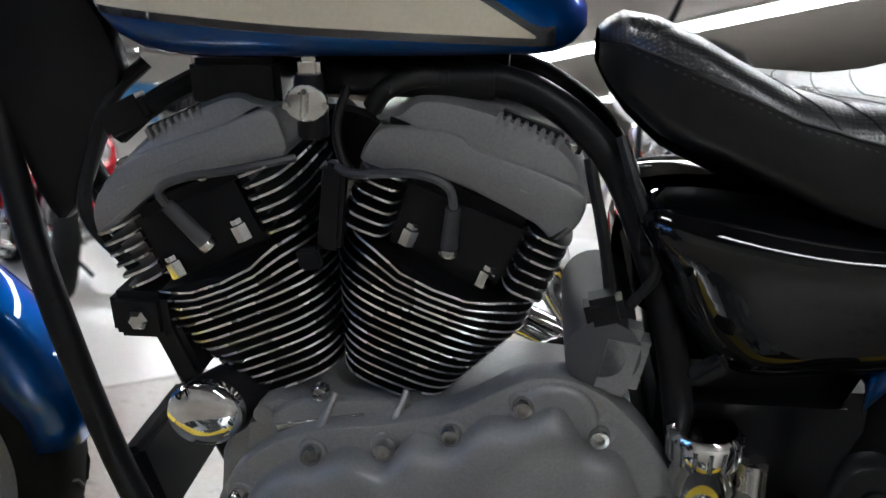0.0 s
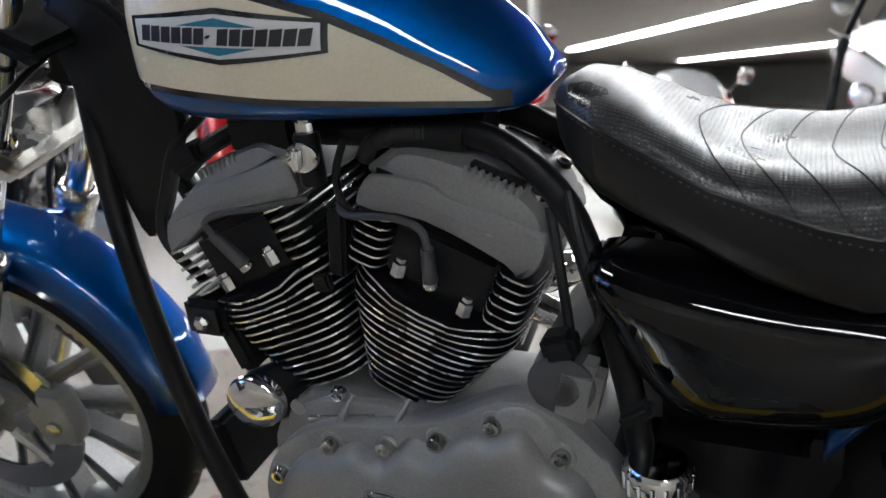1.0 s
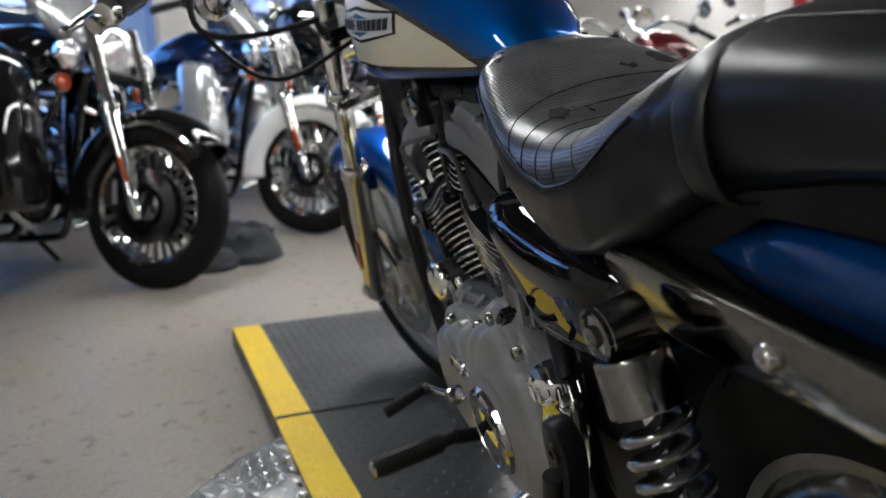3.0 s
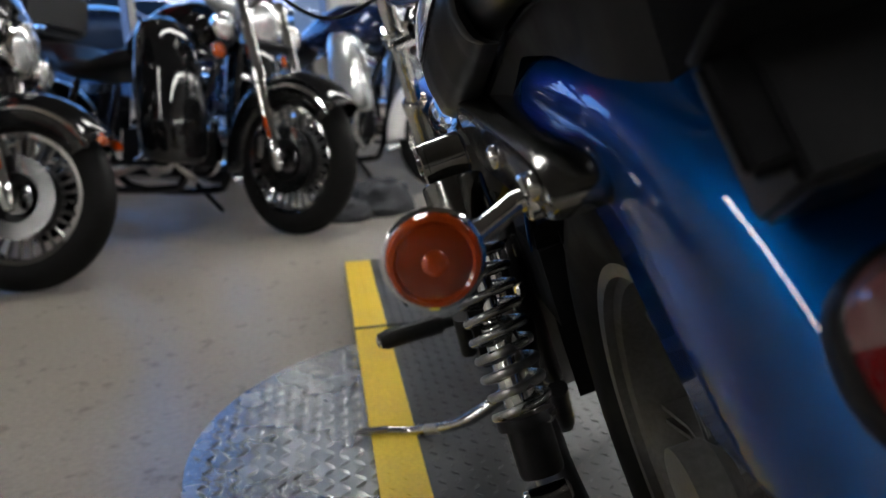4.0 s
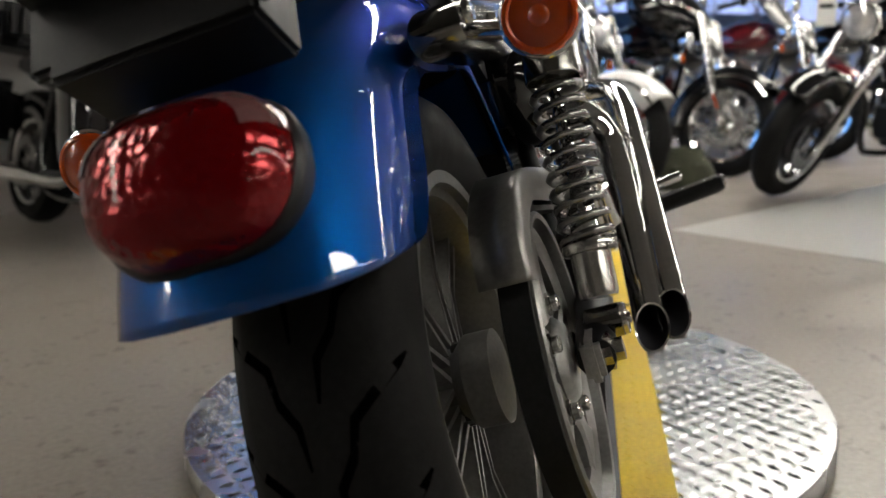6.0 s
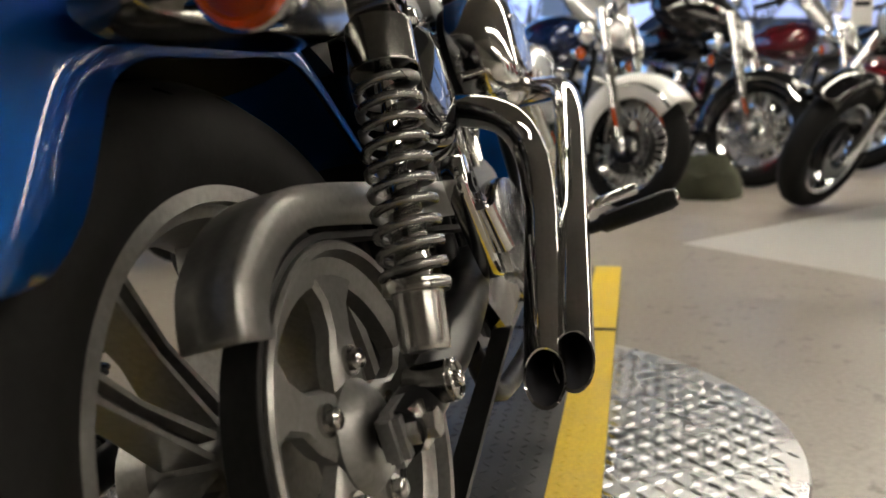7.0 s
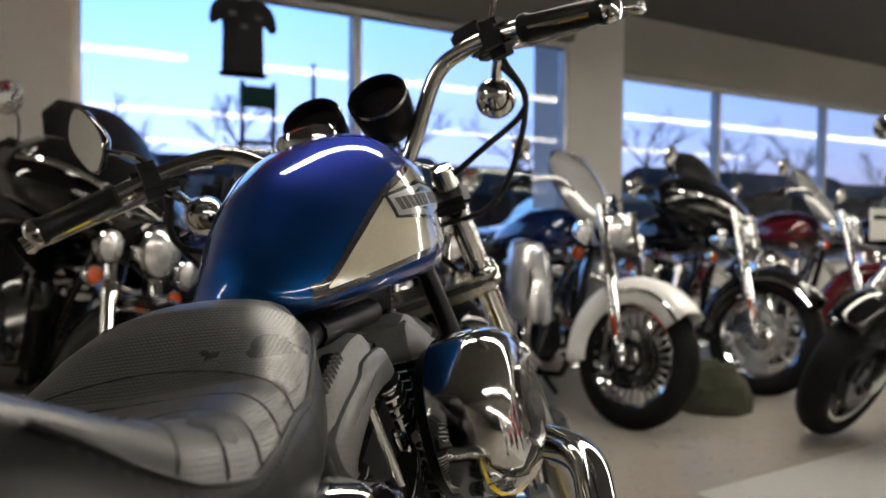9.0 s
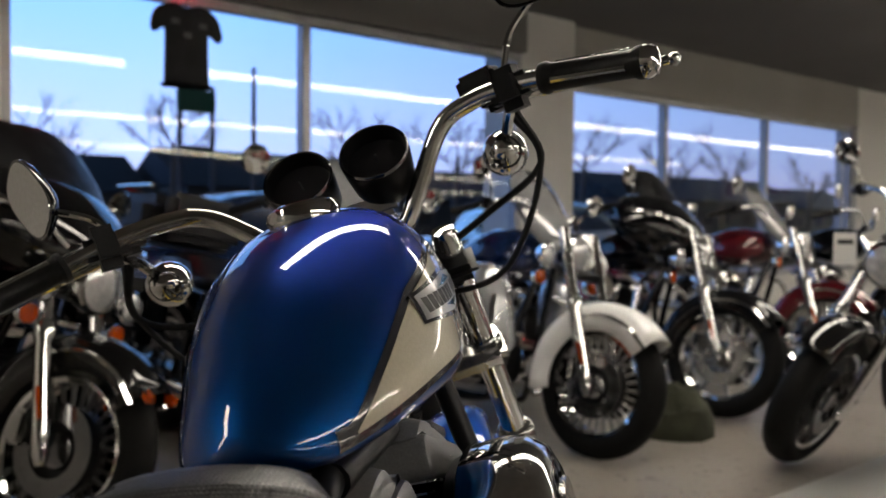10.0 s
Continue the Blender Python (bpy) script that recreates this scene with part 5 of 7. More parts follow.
# shifter and pegs
shift = part("shift_lever", Geo().tube([(0.10, -0.185, 0.372), (0.04, -0.195, 0.358), (-0.012, -0.198, 0.345), (-0.02, -0.20, 0.345)], 0.0055, 10, 4), CHROME, moto, "chrome gear lever")
part("pivot", Geo().lathe([(0.013, -0.012), (0.014, -0.008), (0.014, 0.008), (0.012, 0.012)], (0.10, -0.185, 0.372), (0, 1, 0), 18), CHROME, shift)
part("toe_peg", Geo().tube([(-0.02, -0.205, 0.343), (-0.02, -0.275, 0.328)], 0.0105, 12), HOSE, shift, "black rubber toe peg")
for side in (-1, 1):
    a, b = Vector((0.085, side * 0.20, 0.30)), Vector((0.095, side * 0.33, 0.312))
    if side > 0:
        a, b = Vector((0.075, 0.24, 0.325)), Vector((0.066, 0.382, 0.339))
    peg = part("foot_peg", Geo().tube([a, a + (b - a) * 0.15, a + (b - a) * 0.2, a + (b - a) * 0.92, b], [0.009, 0.010, 0.0155, 0.0165, 0.0135], 16), HOSE, moto, "black rubber foot peg")
    part("end_cap", Geo().lathe([(0.0135, 0), (0.013, 0.003), (0.008, 0.006), (0.001, 0.007)], b, b - a, 16), CHROME, peg)
    part("bracket", Geo().tube([(0.08, side * 0.10, 0.27), (0.08, side * 0.16, 0.285), a], 0.011, 10), SATIN if side < 0 else CHROME, peg)
    for k in range(3):
        ang = radians(60 + 60 * k)
        o = Vector((math.cos(ang), 0, math.sin(ang))) * 0.0155
        part("rib", Geo().tube([a + (b - a) * 0.25 + o, a + (b - a) * 0.9 + o], 0.0022, 6), CHROME if side > 0 else HOSE, peg)
part("brake_pedal", Geo().tube([(0.10, 0.15, 0.28), (0.02, 0.20, 0.315), (-0.062, 0.245, 0.345), (-0.062, 0.250, 0.345), (-0.065, 0.318, 0.352), (-0.065, 0.322, 0.352)], [0.006, 0.006, 0.007, 0.0095, 0.0095, 0.007], 12), CHROME, moto, "chrome brake pedal")
for side in (-1, 1):
    y = side * 0.185
    out = [(0.455, 0.485), (0.475, 0.502), (0.498, 0.497), (0.507, 0.470), (0.49, 0.42), (0.46, 0.36), (0.435, 0.36), (0.445, 0.42)]
    out = [(p.x, p.y) for p in catmull([(x, z, 0) for x, z in out], 3, True)]
    br = part("passenger_peg_mount", Geo().slab(out, y - side * 0.02, y + side * 0.006, "xz", 0.005), CHROME if side > 0 else SATIN, moto)
    part("socket", Geo().lathe([(0.013, 0), (0.012, 0.006), (0.006, 0.006), (0.005, 0.001)], (0.482, y + side * 0.004, 0.468), (0, side, 0), 18), SATIN, br)
    part("folded_peg", Geo().tube([(0.475, y + side * 0.012, 0.44), (0.455, y + side * 0.016, 0.385)], 0.011, 12), CHROME if side > 0 else HOSE, br)
stand = part("side_stand", Geo().tube([(0.10, -0.10, 0.17), (0.085, -0.17, 0.135), (0.07, -0.25, 0.108), (0.016, -0.335, 0.098), (0.004, -0.38, 0.110)], [0.014, 0.012, 0.010, 0.009, 0.008], 12, 4), DULL, moto, "steel side stand")
part("stand_foot", Geo().box((0.0, -0.405, 0.1165), (0.026, 0.06, 0.008), Matrix.Rotation(radians(-LEAN), 4, "X"), 0.003), DULL, stand)

# --- horn cover
hn = Vector((-0.35, -0.93, 0.05)).normalized()
hc = Vector((-0.128, -0.105, 0.462))
horn = part("horn", Geo().lathe([(0.030, -0.05), (0.034, -0.02), (0.0375, -0.006), (0.038, 0.0), (0.034, 0.006), (0.02, 0.011), (0.001, 0.0125)], hc, hn, 32), CHROME, moto, "round chrome horn cover")
part("horn_back", Geo().lathe([(0.02, -0.075), (0.036, -0.07), (0.039, -0.02), (0.036, -0.012)], hc, hn, 24), SATIN, horn)
part("horn_bracket", Geo().box((-0.165, -0.05, 0.52), (0.03, 0.05, 0.08), Matrix.Rotation(radians(-20), 4, "Y"), 0.006), SATIN, horn)
part("engine_mount", Geo().box((-0.19, -0.06, 0.56), (0.06, 0.06, 0.05), None, 0.008), SATIN, moto)
part("mount_bolt", Geo().lathe([(0.011, 0), (0.011, 0.01), (0.007, 0.014), (0.001, 0.0145)], (-0.185, -0.09, 0.562), (0, -1, 0), 6), CHROME, moto)
part("regulator", Geo().box((-0.225, 0.0, 0.34), (0.03, 0.15, 0.10), Matrix.Rotation(radians(-14), 4, "Y"), 0.008), SATIN, moto)

# --- side covers
LC = [(0.287, 0.685), (0.33, 0.700), (0.45, 0.684), (0.56, 0.676), (0.592, 0.645), (0.575, 0.585), (0.53, 0.550), (0.45, 0.535), (0.375, 0.534), (0.335, 0.572), (0.303, 0.635)]


def bulge(outl, c, levels):
    """A rounded shell: the outline shrunk towards c, level by level (shrink, y)."""
    base = [(p.x, p.y) for p in catmull([(x, z, 0) for x, z in outl], 4, True)]
    return Geo().loft([[(c[0] + (x - c[0]) * k, y, c[1] + (z - c[1]) * k) for x, z in base] for k, y in levels])


part("left_side_cover", bulge(LC, (0.44, 0.615), [(0.985, -0.062)] + [(k, -0.085 - 0.067 * math.sqrt(1 - k ** 4.2)) for k in (math.sin(radians(90 - 88.5 * i / 24)) for i in range(25))]).turned(Matrix(((1, 0, 0, 0), (-0.02, 1, -0.115, 0.0795), (0, 0, 1, 0), (0, 0, 0, 1)))), POLISHED, moto, "gloss black battery cover", 70)
cover_tab = part("cover_latch", Geo().box((0.345, -0.158, 0.567), (0.034, 0.02, 0.014), Matrix.Rotation(radians(-35), 4, "Y"), 0.004), SATIN, moto)
RC = [(0.285, 0.64), (0.305, 0.668), (0.40, 0.672), (0.49, 0.660), (0.525, 0.625), (0.50, 0.555), (0.42, 0.515), (0.33, 0.508), (0.285, 0.545), (0.275, 0.60)]
oil = part("oil_tank", bulge(RC, (0.395, 0.60), [(0.98, 0.06), (1.0, 0.10), (0.985, 0.128), (0.93, 0.146), (0.82, 0.155), (0.6, 0.159), (0.3, 0.160), (0.05, 0.1605)]), POLISHED, moto, "gloss black oil tank", 70)
part("oil_cap", Geo().lathe([(0.030, -0.004), (0.031, 0.004), (0.027, 0.008), (0.026, 0.014), (0.02, 0.017), (0.001, 0.018)], (0.40, 0.135, 0.672), (0, 0.3, 1), 24), CHROME, oil, "chrome filler cap")
capg = Geo().lathe([(0.024, 0.40), (0.026, 0.42), (0.0305, 0.425), (0.0305, 0.455), (0.033, 0.458), (0.033, 0.482), (0.028, 0.488), (0.001, 0.489)], (0.357, -0.122, 0), (0, 0, 1), 30)
oc = part("oil_filter_cap", capg, CHROME, moto, "ribbed chrome filler cap")
for i in range(16):
    a = 2 * math.pi * i / 16
    part("rib", Geo().tube([(0.357 + 0.0325 * math.cos(a), -0.122 + 0.0325 * math.sin(a), 0.46), (0.357 + 0.0325 * math.cos(a), -0.122 + 0.0325 * math.sin(a), 0.48)], 0.0025, 6), CHROME, oc)
part("master_cylinder", Geo().tube([(0.40, -0.13, 0.46), (0.40, -0.135, 0.40), (0.39, -0.14, 0.36)], 0.014, 12), DULL, moto)
part("starter_motor", Geo().lathe([(0.02, -0.12), (0.034, -0.115), (0.036, -0.03), (0.036, 0.05), (0.02, 0.06)], (0.262, 0, 0.553), (0, 1, 0), 24), PLUG, moto)
part("solenoid", Geo().box((0.275, -0.10, 0.545), (0.05, 0.04, 0.07), Matrix.Rotation(radians(12), 4, "Y"), 0.01), GREY, moto)
part("battery_cable", Geo().tube([(0.285, -0.105, 0.60), (0.305, -0.11, 0.64), (0.285, -0.10, 0.70), (0.27, -0.08, 0.745)], 0.005, 8, 5), HOSE, moto)
part("rubber_boot", Geo().box((0.262, -0.105, 0.595), (0.035, 0.03, 0.03), Matrix.Rotation(radians(-15), 4, "Y"), 0.006), SATIN, moto)
part("brake_line", Geo().tube([(0.245, -0.06, 0.72), (0.262, -0.085, 0.64), (0.272, -0.095, 0.56), (0.275, -0.095, 0.50)], 0.0055, 8, 5), HOSE, moto)
part("transmission_shroud", Geo().box((0.42, 0, 0.44), (0.20, 0.17, 0.16), None, 0.03), SATIN, moto)
part("inner_fender", Geo().loft([[(x, -0.085, z), (x, 0.085, z)] for x, z in ((0.50, 0.53), (0.465, 0.45), (0.455, 0.36), (0.465, 0.28))], closed=False, caps=False), SATIN, moto)

# --- right side: cam cover, air cleaner, exhaust
cam_out = [(-0.12, 0.30), (-0.10, 0.38), (-0.04, 0.43), (0.05, 0.435), (0.12, 0.40), (0.14, 0.33), (0.10, 0.25), (0.0, 0.225), (-0.09, 0.24)]
cam_out = [(p.x, p.y) for p in catmull([(x, z, 0) for x, z in cam_out], 4, True)]
part("cam_cover", Geo().slab(cam_out, 0.085, 0.125, "xz", 0.012), DARKCHROME, moto)
part("gear_case_cover", Geo().slab([(0.16, 0.26), (0.16, 0.42), (0.24, 0.455), (0.32, 0.42), (0.34, 0.30), (0.28, 0.24)], 0.085, 0.135, "xz", 0.02), DARKCHROME, moto)
for dx in (-0.055, -0.02, 0.03, 0.065):
    part("pushrod_tube", Geo().tube([(dx * 0.7, 0.075, 0.40), (dx * 2.1, 0.072, 0.70)], 0.009, 12), CHROME, moto, "chrome pushrod tube")
AC = Vector((-0.045, 0, 0.640))


def oval_loop(y, rx, rz, n=40, e=2.5):
    return [(AC.x + rx * math.copysign(abs(math.cos(t)) ** (2 / e), math.cos(t)) - 0.3 * (rz * math.sin(t)) * 0, y, AC.z + rz * math.copysign(abs(math.sin(t)) ** (2 / e), math.sin(t))) for t in (2 * math.pi * i / n for i in range(n))]


air = part("air_cleaner", Geo().loft([oval_loop(0.105, 0.085, 0.075), oval_loop(0.110, 0.115, 0.098), oval_loop(0.150, 0.118, 0.100), oval_loop(0.175, 0.113, 0.095), oval_loop(0.192, 0.098, 0.082), oval_loop(0.200, 0.075, 0.062), oval_loop(0.2025, 0.04, 0.032), oval_loop(0.203, 0.002, 0.002)]), CHROME, moto, "chrome oval air cleaner cover", 60)
part("badge_plate", Geo().loft([oval_loop(0.1995, 0.062, 0.050), oval_loop(0.2055, 0.060, 0.048), oval_loop(0.2065, 0.03, 0.022)]), DULL, air)
part("backing_plate", Geo().loft([oval_loop(0.094, 0.105, 0.088), oval_loop(0.106, 0.108, 0.092)]), SATIN, air)
for pts, nm in (([(0.17, 0.055, 0.575), (0.19, 0.10, 0.562), (0.205, 0.155, 0.548), (0.215, 0.198, 0.520), (0.222, 0.216, 0.470), (0.27, 0.218, 0.405), (0.35, 0.217, 0.348), (0.505, 0.216, 0.250)], "rear_exhaust_pipe"),
                ([(-0.18, 0.05, 0.565), (-0.20, 0.11, 0.565), (-0.18, 0.18, 0.56), (-0.11, 0.235, 0.545), (-0.03, 0.250, 0.508), (0.10, 0.251, 0.441), (0.30, 0.249, 0.343), (0.480, 0.247, 0.254)], "front_exhaust_pipe")):
    path_pts = catmull(pts, 8)
    k = len(path_pts)
    g = Geo()
    side = None
    loops = []
    for i, c in enumerate(path_pts):
        t = (path_pts[min(i + 1, k - 1)] - path_pts[max(i - 1, 0)]).normalized()
        side = (side - t * side.dot(t)).normalized() if side else t.orthogonal().normalized()
        upv2 = t.cross(side)
        r = 0.0235 if i > 10 else 0.021
        loops.append([c + (side * math.cos(a) + upv2 * math.sin(a)) * r for a in (2 * math.pi * j / 24 for j in range(24))])
    # slash cut at the end, and the inner wall
    tdir = (path_pts[-1] - path_pts[-2]).normalized()
    end = []
    for v in loops[-1]:
        o = v - path_pts[-1]
        end.append(v + tdir * (0.012 + o.z * -1.2 + o.y * -0.3))
    inner = [path_pts[-1] + (v - path_pts[-1]) * 0.90 for v in end]
    deep = [v - tdir * 0.12 for v in inner]
    pipe = part(nm, g.loft(loops[:-1] + [end, inner], caps=False), CHROME, moto, "chrome slash-cut exhaust pipe", 60)
    part("bore", Geo().loft([inner, deep], caps=False).add(deep, [tuple(range(len(deep)))]), INK, pipe, "dark bore of the pipe")

# --- front end, built straight and turned to the left about the steering axis
S0 = Vector((-0.664, 0, 0.292))
AX = Vector((0.494, 0, 0.8695)).normalized()
FWD = Vector((-AX.z, 0, AX.x))
STEER = Matrix.Translation(S0) @ Matrix.Rotation(radians(10), 4, AX) @ Matrix.Translation(-S0)


def fp(k, f, y):
    return S0 + AX * k + FWD * f + Vector((0, y, 0))


AXLE = fp(0, 0.05, 0) + Vector((0.022, 0, 0))
front_wheel, front_tyre = wheel("front_wheel", None, 0.318, 0.098, 0.248, 13, STEER @ Matrix.Translation(AXLE), moto)
g = Geo()
for i in range(26):
    for s in (-1, 1):
        path_pts = []
        for yy, da in ((0.006, 0), (0.02, 4), (0.036, 6)):
            a = radians(360 / 26 * i + da)
            rr = 0.3185 - 0.010 * (yy / 0.05) ** 1.5 - 0.009 * (yy > 0.03)
            path_pts.append(Vector((rr * math.cos(a), s * yy, rr * math.sin(a))))
        g.tube(path_pts, 0.0026, 5)
part("tread_groove", g.turned(STEER @ Matrix.Translation(AXLE)), INK, front_wheel, "dark grooves of the tread")
for side in (-1, 1):
    disc = part("brake_disc", Geo().lathe([(0.098, side * 0.060), (0.146, side * 0.060), (0.146, side * 0.065), (0.098, side * 0.065)], (0, 0, 0), (0, 1, 0), 60, False, True).turned(STEER @ Matrix.Translation(AXLE)), DULL, front_wheel, "polished brake disc")
    hub = Geo()
    for i in range(5):
        a = radians(72 * i)
        hub.tube([(0.03 * math.cos(a), side * 0.058, 0.03 * math.sin(a)), (0.11 * math.cos(a + 0.3), side * 0.061, 0.11 * math.sin(a + 0.3))], 0.008, 6)
    part("disc_carrier", hub.turned(STEER @ Matrix.Translation(AXLE)), ALU, front_wheel)
    y = side * 0.105
    leg = part("fork_slider", Geo().lathe([(0.015, -0.045), (0.024, -0.03), (0.026, 0.0), (0.027, 0.05), (0.0265, 0.30), (0.029, 0.33), (0.031, 0.345), (0.031, 0.365), (0.026, 0.372), (0.021, 0.375)], fp(0, 0.05, y), AX, 24).turned(STEER), DULL, moto, "polished aluminium fork slider")
    part("fork_tube", Geo().lathe([(0.0195, 0.34), (0.0195, 0.74), (0.016, 0.748), (0.001, 0.75)], fp(0, 0.05, y), AX, 20).turned(STEER), CHROME, leg, "chrome fork tube")
    part("axle_cap", Geo().lathe([(0.014, 0), (0.014, 0.008), (0.009, 0.012), (0.001, 0.013)], fp(0, 0.05, y + side * 0.024), (0, side, 0), 6).turned(STEER), DULL, leg)
    part("reflector", Geo().box(fp(0.12, 0.05, y + side * 0.027), (0.014, 0.006, 0.085), Matrix.Rotation(radians(29.6), 4, "Y"), 0.003).turned(STEER), AMBER, leg, "orange side reflector")
    part("caliper", Geo().slab([(0.02, -0.04), (0.075, -0.035), (0.085, 0.0), (0.075, 0.055), (0.03, 0.06), (0.005, 0.02)], side * 0.045, side * 0.085, "xz", 0.008).turned(STEER @ Matrix.Translation(AXLE + Vector((0.075, 0, 0.01)))), GREY, leg, "silver-grey brake caliper")
    part("caliper_bolt", Geo().lathe([(0.012, 0), (0.012, 0.006), (0.006, 0.009)], AXLE + Vector((0.125, side * 0.085, 0.01)), (0, side, 0), 12).turned(STEER), DULL, leg)
    hose = [AXLE + Vector((0.11, side * 0.08, 0.05)), AXLE + Vector((0.085, side * 0.10, 0.20)), AXLE + Vector((0.12, side * 0.098, 0.34)), AXLE + Vector((0.20, side * 0.09, 0.44)), AXLE + Vector((0.25, side * 0.05, 0.52))]
    part("brake_hose", Geo().tube(hose, 0.0052, 8, 6).turned(STEER), HOSE, leg)
tri = part("lower_triple_clamp", Geo().box(fp(0.54, 0.035, 0), (0.07, 0.27, 0.035), Matrix.Rotation(radians(29.6), 4, "Y"), 0.012).turned(STEER), DULL, moto, "polished fork clamp")
part("upper_triple_clamp", Geo().box(fp(0.70, 0.03, 0), (0.08, 0.27, 0.025), Matrix.Rotation(radians(29.6), 4, "Y"), 0.01).turned(STEER), SATIN, moto)
for side in (-1, 1):
    part("clamp_ring", Geo().lathe([(0.026, -0.02), (0.029, -0.016), (0.029, 0.016), (0.026, 0.02)], fp(0.54, 0.05, side * 0.105), AX, 20).turned(STEER), CHROME, tri)
# mudguard
loops = []
for i in range(25):
    a = radians(4 + 116 * i / 24)
    rad = Vector((math.cos(a), 0, math.sin(a)))
    w = 0.062 * (1.0 if 2 < i < 22 else 0.9)
    sec = [(-1.0, 0.0), (-1.0, 0.022), (-0.93, 0.038), (-0.75, 0.050), (-0.4, 0.058), (0, 0.060)]
    sec = sec + [(-p, q) for p, q in sec[-2::-1]]
    loops.append([AXLE + rad * (0.292 + q) + Vector((0, w * p, 0)) for p, q in sec])
ff = part("front_fender", Geo().loft(loops, closed=False, caps=False).turned(STEER), BLUE, moto, "metallic blue front mudguard", 60)
sol = ff.modifiers.new("thick", "SOLIDIFY")
sol.thickness = 0.003
for side in (-1, 1):
    part("fender_bracket", Geo().slab([(-0.03, 0.27), (0.04, 0.27), (0.05, 0.32), (-0.04, 0.32)], side * 0.064, side * 0.08, "xz", 0.004).turned(STEER @ Matrix.Translation(AXLE + Vector((0.10, 0, -0.02)))), BLUE, ff)
# headlight
hd = FWD * 0.95 + Vector((0, 0, -0.3))
hp = fp(0.63, 0.13, 0)
hl = part("headlight", Geo().lathe([(0.02, -0.10), (0.055, -0.085), (0.075, -0.045), (0.082, 0.0), (0.085, 0.012), (0.080, 0.018)], hp, (-1, 0, 0), 32).turned(STEER), CHROME, moto, "round chrome headlight")
part("lens", Geo().lathe([(0.080, 0.014), (0.06, 0.024), (0.03, 0.029), (0.001, 0.030)], hp, (-1, 0, 0), 32).turned(STEER), LAMP, hl, "clear headlight glass")
# handlebar
HB = [(-0.31, 0.0, 0.985), (-0.31, 0.055, 0.985), (-0.307, 0.085, 1.01), (-0.300, 0.150, 1.088), (-0.285, 0.200, 1.108), (-0.25, 0.28, 1.102), (-0.17, 0.41, 1.062)]


def grip_place(side, p):
    """A place on the handlebar's right or left half."""
    x, y, z = p
    k = y / 0.265
    return Vector((x, y - 0.012 * k, z + 0.006 * k)) if side > 0 else Vector((x, -(y + 0.055 * k), z - 0.012 * k))


